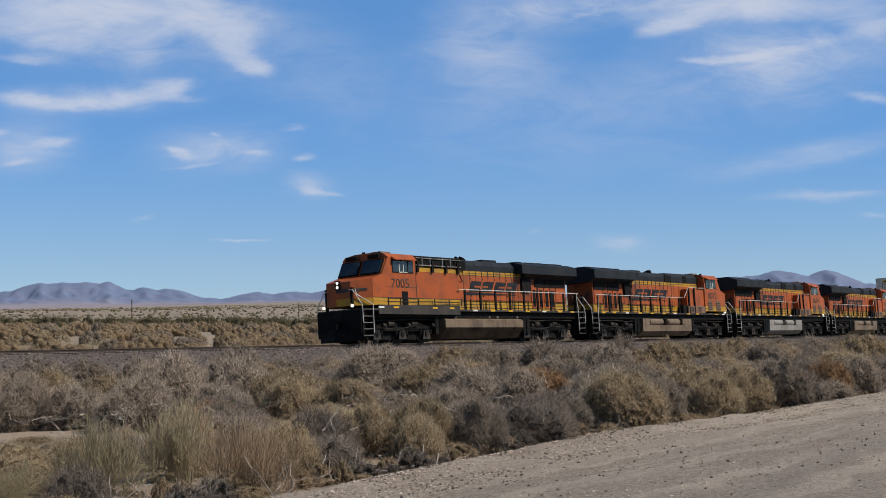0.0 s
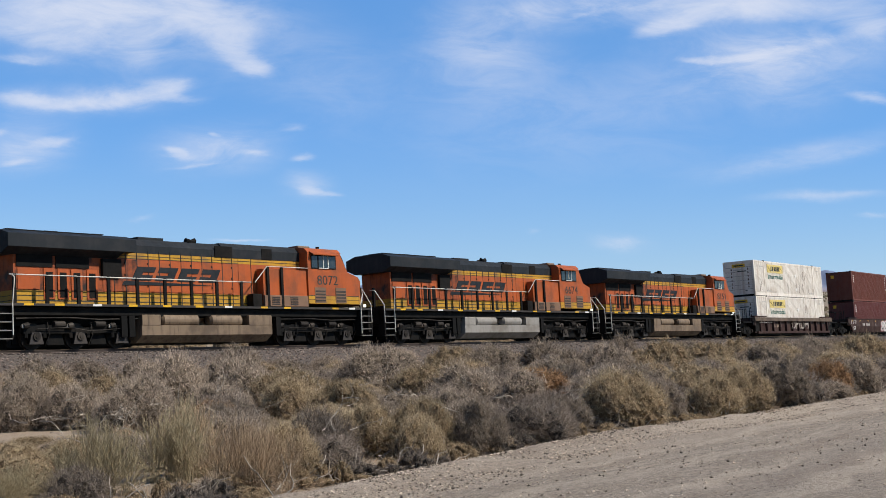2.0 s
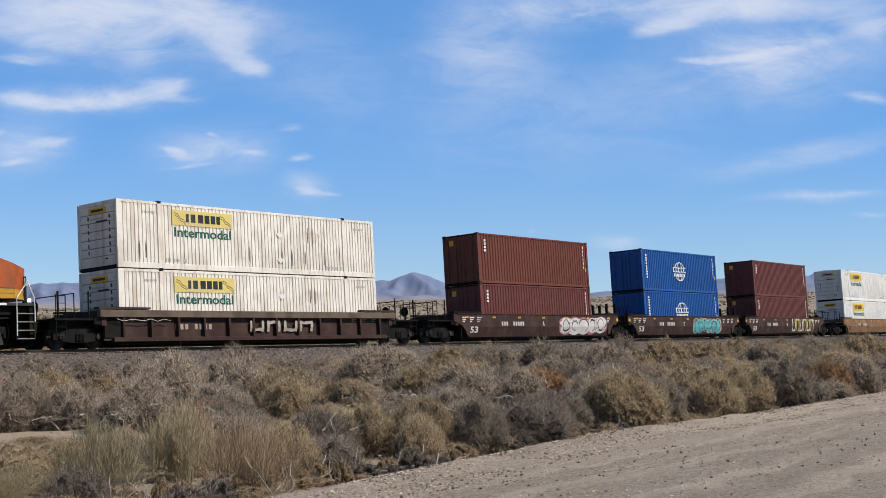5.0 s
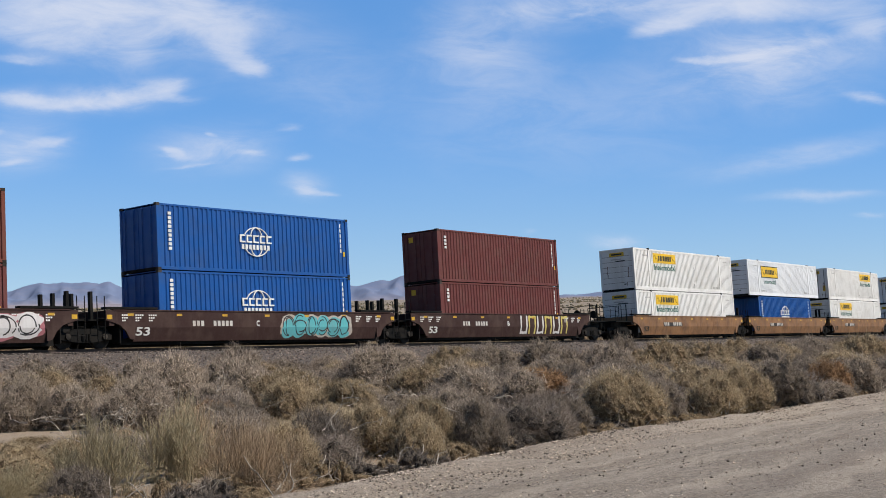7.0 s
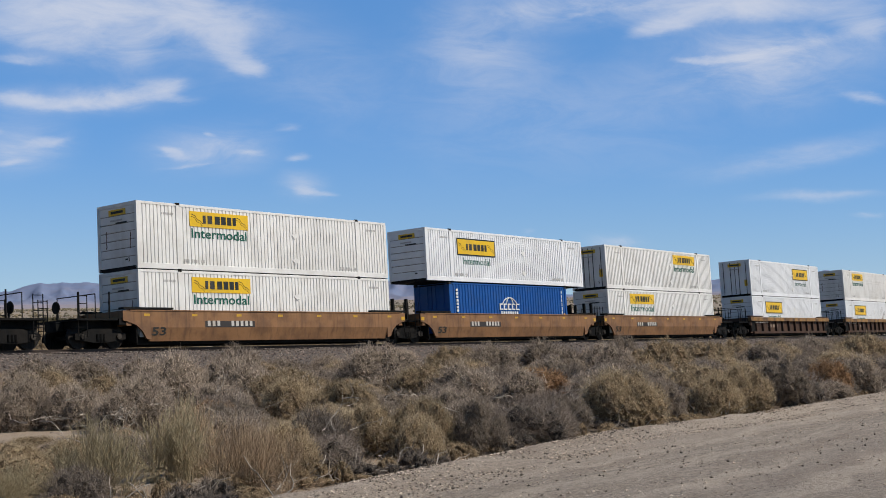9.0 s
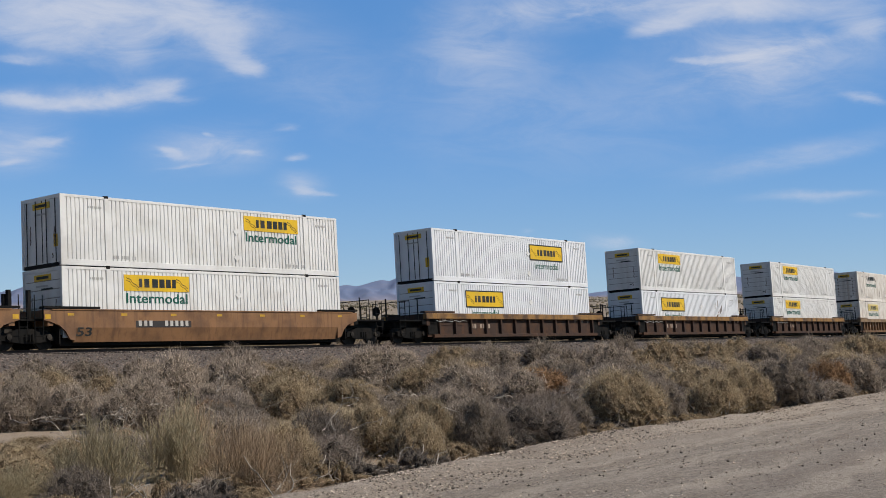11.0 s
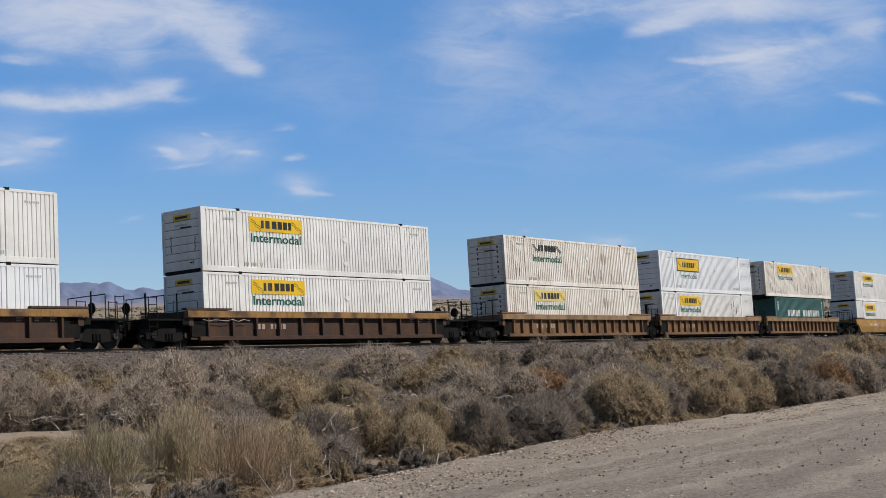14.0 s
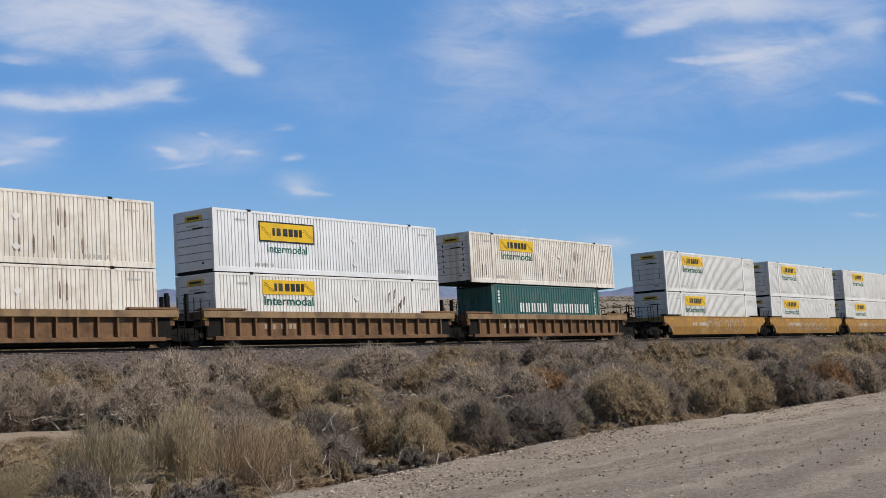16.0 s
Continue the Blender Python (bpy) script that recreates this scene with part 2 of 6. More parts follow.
def land(x, y):
    """Height of the desert floor."""
    e = beyond(x, y)
    r = math.hypot(x, y)
    z = GROUND
    if e > 0:
        for (a, za), (b, zb) in zip(FAR, FAR[1:]):
            if a <= e <= b:
                z += za + (zb - za) * (e - a) / (b - a)
                break
        z += smooth(150, 900, e) * 2.2 * noise.noise((x / 160, y / 160, 1.3)) + smooth(700, 2000, e) * 6 * noise.noise((x / 700, y / 700, 5.3))
    z += 0.10 * noise.noise((x * 0.16, y * 0.16, 0)) + (0.05 * noise.noise((x * 0.7, y * 0.7, 2)) if r < 90 else 0)
    if y < road_edge(x) + 0.5 and r < 200:
        z -= 0.14
    z += 0.35 * smooth(12, 2, abs(e + 3.5))
    return z


def spread(lo, hi, n, power):
    """n places from lo to hi, close together near zero."""
    out = []
    for i in range(n):
        t = -1 + 2 * i / (n - 1)
        a = abs(t) ** power
        out.append(a * hi if t > 0 else a * lo)
    return out


def earth(name, sand, dark, pale, scale=1.0):
    m = Mat(name, sand, 0.95)
    m.stain(dark, 0.35 * scale, 0.42, 0.68, 0.7)
    m.stain(pale, 1.7 * scale, 0.5, 0.75, 0.5)
    m.stain(dark, 9 * scale, 0.5, 0.72, 0.5)
    m.stain(tuple(0.55 * c for c in dark), 40 * scale, 0.58, 0.70, 0.5)
    m.bump(m.noise(22 * scale, 6, 0.7), 0.6, 0.03)
    return m


g = earth("desert_earth", (0.31, 0.24, 0.175), (0.17, 0.13, 0.095), (0.36, 0.30, 0.225))
# scrub that speckles the distant slope
spk = g.noise(0.10, 6, 0.72, vec=g.scaled(1.0, 1.0, 1.0))
sep = g.node("ShaderNodeSeparateXYZ")
g.link(g.pos, sep.inputs[0])
far_mask = g.ramp(sep.outputs["Y"], 70, 140)
g.mix(g.math("MULTIPLY", g.ramp(spk, 0.48, 0.58, 0, 0.5), far_mask), (0.13, 0.115, 0.07))
g.mix(g.math("MULTIPLY", g.ramp(g.noise(0.012, 3), 0.45, 0.62, 0, 0.35), far_mask), (0.15, 0.135, 0.085))
M["earth"] = g.done()

xs = spread(-2600, 4700, 190, 2.6)
ys = spread(-1500, 4700, 190, 2.6)
b = B()
b.v = [(x, y, land(x, y)) for y in ys for x in xs]
n = len(xs)
b.f = [(j * n + i, j * n + i + 1, (j + 1) * n + i + 1, (j + 1) * n + i) for j in range(len(ys) - 1) for i in range(n - 1)]
ground = tagged(new("ground", b.mesh("ground", M["earth"])), "tan sandy desert floor with scattered scrub", "ground", kind="structure")
for p in ground.data.polygons:
    p.use_smooth = True

# gravel road with a low berm along its edge
r = earth("graded_gravel", (0.325, 0.266, 0.206), (0.26, 0.214, 0.168), (0.43, 0.366, 0.296), 1.6)
r.stain((0.20, 0.165, 0.13), 2.2, 0.46, 0.60, 0.5, vec=r.scaled(0.12, 2.2, 1))
r.stain((0.43, 0.37, 0.30), 1.3, 0.50, 0.66, 0.6, vec=r.scaled(0.10, 1.6, 1))
r.stain((0.47, 0.40, 0.33), 16, 0.51, 0.59, 0.7)
r.stain((0.14, 0.112, 0.088), 12, 0.53, 0.60, 0.7)
r.stain((0.16, 0.13, 0.10), 30, 0.51, 0.58, 0.6)
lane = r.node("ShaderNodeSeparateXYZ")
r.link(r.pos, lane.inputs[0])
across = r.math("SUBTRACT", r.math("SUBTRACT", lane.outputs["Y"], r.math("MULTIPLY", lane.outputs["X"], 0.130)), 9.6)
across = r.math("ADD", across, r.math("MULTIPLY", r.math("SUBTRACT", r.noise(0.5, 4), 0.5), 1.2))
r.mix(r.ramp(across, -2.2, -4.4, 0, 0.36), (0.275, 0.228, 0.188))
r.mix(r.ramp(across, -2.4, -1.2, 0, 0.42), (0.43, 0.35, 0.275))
run = r.node("ShaderNodeCombineXYZ")
r.link(r.math("MULTIPLY", lane.outputs["X"], 0.05), run.inputs[0])
r.link(r.math("MULTIPLY", across, 1.5), run.inputs[1])
r.stain((0.46, 0.382, 0.302), 1.0, 0.50, 0.62, 0.6, vec=run.outputs[0], detail=3)
r.stain((0.23, 0.180, 0.142), 1.7, 0.52, 0.64, 0.55, vec=run.outputs[0], detail=4)
r.stain((0.085, 0.066, 0.052), 19, 0.60, 0.66, 0.8)
r.stain((0.50, 0.42, 0.34), 24, 0.57, 0.63, 0.7)
r.stain((0.12, 0.095, 0.075), 48, 0.55, 0.60, 0.7)
r.bump(r.noise(14, 6, 0.75), 1.0, 0.05)
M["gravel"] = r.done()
b = B()
rx = [-40 + 0.4 * i for i in range(180)] + [32 + 1.6 * i for i in range(1, 140)]
rw = [0, 0.12, 0.25, 0.4, 0.6, 0.9, 1.2] + [1.2 + 0.22 * i for i in range(1, 46)]
for x in rx:
    for w in rw:
        y = road_edge(x) + 0.3 - w
        z = GROUND + 0.05 * noise.noise((x * 0.5, y * 0.9, 4)) + 0.018 * noise.noise((x * 3, y * 3, 9))
        z += 0.09 * math.exp(-((w - 0.55) / 0.30) ** 2) * (1 + 0.8 * noise.noise((x * 1.1, 0, 6)))
        for c in (2.6, 4.5, 6.6):
            z -= 0.025 * math.exp(-((w - c) / 0.28) ** 2)
        b.v.append((x, y, z - (0.10 if w == 0 else 0.0)))
k = len(rw)
b.f = [(i * k + j, i * k + j + 1, (i + 1) * k + j + 1, (i + 1) * k + j) for i in range(len(rx) - 1) for j in range(k - 1)]
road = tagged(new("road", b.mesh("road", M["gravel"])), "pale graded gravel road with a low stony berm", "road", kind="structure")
for p in road.data.polygons:
    p.use_smooth = True


def stone_shape(rng):
    pts = []
    for sx, sy, sz in ((1, 0, 0), (-1, 0, 0), (0, 1, 0), (0, -1, 0), (0, 0, 1), (0, 0, -1)):
        q = 0.7 + 0.6 * rng.random()
        pts.append((sx * q, sy * q, sz * q * 0.7))
    return pts


OCTA = ((0, 2, 4), (2, 1, 4), (1, 3, 4), (3, 0, 4), (2, 0, 5), (1, 2, 5), (3, 1, 5), (0, 3, 5))


def stones(name, label, spots, material):
    """Loose stones, all in one mesh. spots: (x, y, z, radius)."""
    rng = random.Random(7)
    b = B()
    for x, y, z, s in spots:
        k = len(b.v)
        a = rng.random() * 6.3
        ca, sa = math.cos(a), math.sin(a)
        for px, py, pz in stone_shape(rng):
            b.v.append((x + s * (px * ca - py * sa), y + s * (px * sa + py * ca), z + s * pz))
        b.f += [tuple(k + i for i in t) for t in OCTA]
    return tagged(new(name, b.mesh(name, material)), label, name.replace("_", " "), kind="stuff")


def stone_mat(name, color):
    m = Mat(name, color, 0.9)
    geo = m.node("ShaderNodeNewGeometry")
    m.vary(geo.outputs["Random Per Island"], 0.3, 1.8)
    m.bump(m.noise(40, 4), 0.5, 0.01)
    return m.done()


M["pebble"] = stone_mat("pale_pebbles", (0.36, 0.295, 0.235))
M["ballast"] = stone_mat("crushed_rock_ballast", (0.165, 0.128, 0.109))
rng = random.Random(11)
spots = []
for i in range(14000):
    x = 7 + 42 * rng.random() ** 1.6
    w = rng.random() ** (2.2 if i % 3 else 1.0) * 8
    s = 0.006 + 0.022 * rng.random() ** 5
    y = road_edge(x) + 0.25 - w
    spots.append((x, y, GROUND + 0.005 + (0.07 if 0.35 < w < 0.8 else 0.0), s))
for i in range(12000):
    x = 7 + 34 * rng.random() ** 1.5
    w = 0.1 + 1.5 * rng.random() ** 1.6
    y = road_edge(x) + 0.3 - w
    spots.append((x, y, GROUND + 0.01 + 0.08 * math.exp(-((w - 0.55) / 0.3) ** 2), 0.006 + 0.020 * rng.random() ** 3))
stones("road_pebbles", "loose pale stones on the gravel road", spots, M["pebble"])

# ballast bed: a banked trapezoid that follows the curve
us = [-60 + 1.5 * i for i in range(400)]
b = B()
prof = ((-5.6, -1.75), (-4.0, -1.05), (-2.35, -0.26), (-1.7, -0.20), (1.7, -0.20), (2.3, -0.26), (4.2, -1.1), (6.0, -1.8))
for u in us:
    m = on_track(u)
    for lat, z in prof:
        wob = 0.06 * noise.noise((u * 0.8, lat, 0)) if abs(lat) > 2 else 0.0
        b.v.append(tuple(m @ Vector((0, lat + wob, z + wob * 0.5))))
k = len(prof)
b.f = [(i * k + j, (i + 1) * k + j, (i + 1) * k + j + 1, i * k + j + 1) for i in range(len(us) - 1) for j in range(k - 1)]
bm_ = Mat("ballast_bed", (0.092, 0.074, 0.064), 0.95)
bm_.stain((0.13, 0.105, 0.09), 16, 0.5, 0.62, 0.8)
bm_.stain((0.055, 0.045, 0.04), 20, 0.52, 0.64, 0.9)
bm_.bump(bm_.noise(18, 4), 1.0, 0.06)
track_bed = tagged(new("track_bed", b.mesh("track_bed", bm_.done())), "brown crushed-rock railway embankment", "track bed", kind="structure")
spots = []
for i in range(19000):
    u = 12 + 110 * rng.random() ** 1.25
    f = rng.random()
    lat = -1.5 - 3.6 * f
    z = -0.22 if lat > -2.35 else (-0.26 + (lat + 2.35) * (0.79 / 1.65) if lat > -4 else -1.05 + (lat + 4) * 0.4375)
    p = on_track(u) @ Vector((0, lat, z))
    spots.append((p.x, p.y, p.z + 0.01, 0.03 + 0.035 * rng.random()))
stones("ballast_stones", "crushed brown ballast stones beside the rails", spots, M["ballast"])

# rails
track = thing("railway_track", "worn steel rails on concrete ties in ballast", "railway track")
RAIL = ((-0.07, -0.17), (0.07, -0.17), (0.07, -0.155), (0.012, -0.13), (0.012, -0.05), (0.036, -0.035), (0.036, -0.004), (0.03, 0), (-0.03, 0), (-0.036, -0.004), (-0.036, -0.035), (-0.012, -0.05), (-0.012, -0.13), (-0.07, -0.155))
for side in (-0.755, 0.755):
    b = B()
    k = len(RAIL)
    ru = us[::2]
    for u in ru:
        m = on_track(u)
        b.v += [tuple(m @ Vector((0, side + y, z))) for y, z in RAIL]
    b.f = [(i * k + j, (i + 1) * k + j, (i + 1) * k + (j + 1) % k, i * k + (j + 1) % k) for i in range(len(ru) - 1) for j in range(k)]
    part("rail", b, M["rail_steel"], track, "rusty steel rail with a bright worn head")
tie = B().box(-0.13, 0.13, -1.28, 1.28, -0.36, -0.172, 0.03).mesh("tie", M["tie"])
for i in range(290):
    ob = part("tie", tie, None, track)
    ob.matrix_basis = on_track(-8 + 0.61 * i)

# ---- mountains ----
def bearing(px):
    """Bearing from +x towards +y of a place px across the view (0 to 1)."""
    return radians(39.665) - math.atan((px - 0.5) * 2 * math.tan(radians(18.5)))


# summits: across the view, degrees up, half width
PEAKS = ((0.018, 2.54, 0.085), (0.044, 2.86, 0.053), (0.068, 2.86, 0.096), (0.094, 2.88, 0.086), (0.117, 2.62, 0.125), (0.119, 2.89, 0.038), (0.161, 2.64, 0.038), (0.188, 2.58, 0.044), (0.289, 2.37, 0.046), (0.333, 2.38, 0.067), (0.390, 2.63, 0.050), (0.419, 2.45, 0.147), (0.432, 2.81, 0.062),
         (0.467, 3.13, 0.053), (0.520, 2.33, 0.036), (0.740, 2.43, 0.063), (0.786, 2.45, 0.038), (0.817, 2.48, 0.146), (0.845, 2.62, 0.137), (0.878, 2.80, 0.068), (0.932, 2.77, 0.043), (0.977, 2.17, 0.026), (-0.08, 2.7, 0.06), (-0.2, 2.3, 0.08), (1.08, 2.6, 0.06), (1.25, 2.2, 0.1))
# the blue of distance haze is put into the rock's base colour
mt = Mat("haze_tinted_rock", (0.138, 0.172, 0.265), 1.0)
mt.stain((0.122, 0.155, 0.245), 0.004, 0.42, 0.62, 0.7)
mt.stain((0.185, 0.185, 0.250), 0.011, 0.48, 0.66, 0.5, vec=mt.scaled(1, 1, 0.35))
# paler towards the foot: haze put into the colour, over pale gravel fans
foot = mt.node("ShaderNodeSeparateXYZ")
mt.link(mt.pos, foot.inputs[0])
mt.mix(mt.math("MULTIPLY", mt.ramp(foot.outputs["Z"], 138, 100), mt.ramp(mt.noise(0.006, 4), 0.25, 0.6, 0.45, 0.95)), (0.255, 0.228, 0.262))
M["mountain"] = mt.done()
b = B()
NA, ND = 700, 40
for i in range(NA):
    px = -0.55 + 2.1 * i / (NA - 1)
    az = bearing(px) if -0.5 < px < 1.5 else radians(39.665) - (px - 0.5) * 0.62
    el = 2.02
    for c, h, w in PEAKS:
        el = max(el, 1.9 + (h - 1.9) * (0.5 - 0.5 * smooth(0.0, 1.55, abs((px - c) / w)) + 0.5 * max(0.0, 1 - abs((px - c) / w) / 1.5)))
    el += 0.035 * noise.noise((px * 150, 1, 0)) + 0.035 * noise.noise((px * 60, 2, 0))
    for j in range(ND):
        f = j / (ND - 1)
        d = 2400 + 2000 * f
        top = d * math.tan(radians(el))
        base = 82 + 40 * f
        ridge = 1 - abs(noise.noise((px * 30 + 0.9 * f, f * 2.6, 3))) * 1.5 - 0.5 * abs(noise.noise((px * 75 + f, f * 6, 9)))
        k = smooth(1.0, 0.7, f)
        rise = smooth(0.0, 1.0, f) ** 1.2 * (1 - 0.45 * k + 0.45 * k * ridge)
        z = base + (top - base) * rise
        b.v.append((d * math.cos(az), d * math.sin(az), z if j else 20.0))
b.f = [(i * ND + j, i * ND + j + 1, (i + 1) * ND + j + 1, (i + 1) * ND + j) for i in range(NA - 1) for j in range(ND - 1)]
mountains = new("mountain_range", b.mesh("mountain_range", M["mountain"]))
for p in mountains.data.polygons:
    p.use_smooth = True
tagged(mountains, "hazy blue-grey desert mountains on the horizon", "mountains", kind="structure")

# ---- clouds: thin cirrus on one distant sheet that drifts ----
CL_D = 4500.0
PXM = CL_D * 2 * math.tan(radians(18.5))      # width of the view at that distance
# (across, up from the middle in widths, half length, half height, lean in degrees, strength)
CIRRUS = (
    (0.096, 0.265, 0.166, 0.0383, 0, 1.00), (0.210, 0.268, 0.140, 0.0319, -5, 0.95), (0.038, 0.240, 0.077, 0.0159, -8, 0.60), (0.032, 0.217, 0.064, 0.0089, -5, 0.75), (0.153, 0.217, 0.041, 0.0383, 0, 0.60), (0.268, 0.233, 0.048, 0.0287, -40, 0.80),
    (0.290, 0.211, 0.029, 0.0128, -20, 0.95), (0.045, 0.166, 0.066, 0.0125, 0, 0.98), (0.138, 0.171, 0.066, 0.0160, 8, 0.88), (0.195, 0.183, 0.040, 0.0150, 14, 0.82), (0.215, 0.170, 0.035, 0.0060, 0, 0.55), (0.255, 0.192, 0.029, 0.0223, 30, 0.28),
    (0.061, 0.121, 0.033, 0.0095, 5, 0.85), (0.022, 0.099, 0.041, 0.0064, 12, 0.70), (0.003, 0.131, 0.016, 0.0057, 0, 0.70), (0.233, 0.129, 0.011, 0.0051, -15, 0.80), (0.281, 0.135, 0.041, 0.0077, 8, 0.42), (0.335, 0.140, 0.023, 0.0070, 5, 0.60),
    (0.195, 0.108, 0.022, 0.0064, -15, 0.80), (0.230, 0.103, 0.054, 0.0102, 5, 0.40), (0.287, 0.109, 0.026, 0.0064, 3, 0.65), (0.217, 0.092, 0.041, 0.0045, 3, 0.65), (0.343, 0.105, 0.020, 0.0075, 8, 0.70), (0.346, 0.067, 0.022, 0.0100, 0, 0.78),
    (0.370, 0.064, 0.022, 0.0045, -5, 0.60), (0.156, 0.038, 0.029, 0.0070, 8, 0.55), (0.276, 0.009, 0.052, 0.0034, -2, 0.70), (0.861, 0.275, 0.172, 0.0242, 0, 1.05), (0.759, 0.249, 0.048, 0.0128, 12, 0.90), (0.982, 0.249, 0.041, 0.0268, 0, 0.80),
    (0.906, 0.227, 0.061, 0.0102, 13, 0.78), (0.829, 0.217, 0.067, 0.0075, 4, 0.82), (0.791, 0.214, 0.029, 0.0045, 0, 0.80), (0.982, 0.173, 0.035, 0.0089, -8, 0.75), (0.963, 0.112, 0.080, 0.0089, 14, 0.40), (0.670, 0.262, 0.041, 0.0051, 8, 0.60),
    (0.957, 0.061, 0.067, 0.0051, 4, 0.40), (0.989, 0.037, 0.028, 0.0045, 0, 0.50), (0.708, 0.010, 0.028, 0.0089, -10, 0.65), (0.599, 0.023, 0.013, 0.0057, 0, 0.45), (0.510, 0.243, 0.089, 0.0765, 0, 0.28), (0.765, 0.109, 0.166, 0.0702, 5, 0.22),
    (1.212, 0.217, 0.128, 0.0383, 5, 0.90), (-0.191, 0.205, 0.128, 0.0383, 5, 0.90),
)
cm = Mat("cirrus_cloud", (1, 1, 1), 1.0)
t_ = cm.t
base_vec = cm.pos
warp = cm.node("ShaderNodeTexNoise")
warp.inputs["Scale"].default_value, warp.inputs["Detail"].default_value, warp.inputs["Roughness"].default_value = 9.0, 6, 0.62
stretch = cm.node("ShaderNodeMapping")
stretch.inputs["Scale"].default_value = (0.55, 1.5, 1)
cm.link(base_vec, stretch.inputs["Vector"])
cm.link(stretch.outputs[0], warp.inputs["Vector"])
sub = cm.node("ShaderNodeVectorMath")
sub.operation = "SUBTRACT"
cm.link(warp.outputs["Color"], sub.inputs[0])
sub.inputs[1].default_value = (0.5, 0.5, 0.5)
mul = cm.node("ShaderNodeVectorMath")
mul.operation = "MULTIPLY"
cm.link(sub.outputs[0], mul.inputs[0])
mul.inputs[1].default_value = (0.075, 0.038, 0.0)
add = cm.node("ShaderNodeVectorMath")
add.operation = "ADD"
cm.link(base_vec, add.inputs[0])
cm.link(mul.outputs[0], add.inputs[1])
total = None
for cx, cy, hx, hy, lean, power in CIRRUS:
    mp = cm.node("ShaderNodeMapping")
    mp.vector_type = "TEXTURE"
    mp.inputs["Location"].default_value = (cx, cy, 0)
    mp.inputs["Rotation"].default_value = (0, 0, radians(lean))
    mp.inputs["Scale"].default_value = (hx, hy, 1)
    cm.link(add.outputs[0], mp.inputs["Vector"])
    ln = cm.node("ShaderNodeVectorMath")
    ln.operation = "LENGTH"
    cm.link(mp.outputs[0], ln.inputs[0])
    one = cm.ramp(ln.outputs["Value"], 0.0, 1.45, power, 0.0)
    total = one if total is None else cm.math("ADD", total, cm.math("MULTIPLY", one, cm.math("SUBTRACT", 1.0, cm.math("MINIMUM", total, 1.0))))
# broad thin veils with no edge of their own
VEILS = (
    (0.545, 0.225, 0.115, 0.095, 0, 0.20), (0.15, 0.255, 0.23, 0.075, 0, 0.24), (0.70, 0.275, 0.25, 0.035, 0, 0.30), (0.88, 0.215, 0.19, 0.07, 4, 0.30), (0.90, 0.105, 0.17, 0.022, 13, 0.16), (0.245, 0.115, 0.105, 0.045, 4, 0.24),
    (0.03, 0.115, 0.075, 0.045, 5, 0.24), (0.93, 0.058, 0.10, 0.009, 3, 0.16), (0.105, 0.17, 0.15, 0.026, 3, 0.28), (0.345, 0.072, 0.04, 0.022, 0, 0.20), (0.70, 0.01, 0.05, 0.014, -6, 0.20), (0.65, 0.15, 0.30, 0.10, 6, 0.10), (0.36, 0.20, 0.16, 0.08, -20, 0.10),
)
veil = None
for cx, cy, hx, hy, lean, power in VEILS:
    mp = cm.node("ShaderNodeMapping")
    mp.vector_type = "TEXTURE"
    mp.inputs["Location"].default_value = (cx, cy, 0)
    mp.inputs["Rotation"].default_value = (0, 0, radians(lean))
    mp.inputs["Scale"].default_value = (hx, hy, 1)
    cm.link(add.outputs[0], mp.inputs["Vector"])
    ln = cm.node("ShaderNodeVectorMath")
    ln.operation = "LENGTH"
    cm.link(mp.outputs[0], ln.inputs[0])
    fall = cm.ramp(ln.outputs["Value"], 0.0, 1.35, 1.0, 0.0)
    one = cm.math("MULTIPLY", cm.math("MULTIPLY", fall, fall), power * 1.7)
    veil = one if veil is None else cm.math("ADD", veil, one)
fine = cm.noise(17.0, 9, 0.66, vec=stretch.outputs[0], dist=0.6)
broad = cm.noise(6.0, 5, 0.6, vec=stretch.outputs[0])
rough = cm.math("ADD", cm.math("MULTIPLY", cm.math("SUBTRACT", fine, 0.5), 1.15), cm.math("MULTIPLY", cm.math("SUBTRACT", broad, 0.5), 0.6))
wisp = cm.ramp(cm.math("ADD", total, rough), -0.04, 1.55)
puff = cm.math("MULTIPLY", cm.math("MULTIPLY", wisp, cm.ramp(total, 0.0, 0.75)), 0.95)
mott = cm.math("ADD", cm.math("MULTIPLY", fine, 0.65), cm.math("MULTIPLY", broad, 0.35))
streaky = cm.math("MULTIPLY", veil, cm.ramp(mott, 0.33, 0.66, 0.35, 1.55))
dens = cm.math("ADD", puff, cm.math("MULTIPLY", cm.math("MINIMUM", streaky, 0.8), cm.math("SUBTRACT", 1.0, puff)))
# haze: an added blue glow brightens the whole sky sheet, more near the horizon
sp = cm.node("ShaderNodeSeparateXYZ")
cm.link(base_vec, sp.inputs[0])
haze = cm.ramp(sp.outputs["Y"], -0.12, 0.25, 0.49, 0.40)
alpha = cm.math("ADD", haze, cm.math("MULTIPLY", dens, cm.math("SUBTRACT", 1.0, haze)))
em, tr, mx = cm.node("ShaderNodeEmission"), cm.node("ShaderNodeBsdfTransparent"), cm.node("ShaderNodeMixShader")
hz = cm.node("ShaderNodeRGB")
hz.outputs[0].default_value = (0.165, 0.465, 1.08, 1)
cm.c = hz.outputs[0]
cm.mix(cm.ramp(sp.outputs["Y"], 0.16, -0.07), (0.33, 0.565, 0.92))
cm.mix(cm.math("DIVIDE", dens, alpha), (0.63, 0.67, 0.78))
cm.link(cm.c, em.inputs["Color"])
em.inputs["Strength"].default_value = 1.0
cm.link(alpha, mx.inputs[0])
cm.link(tr.outputs[0], mx.inputs[1])
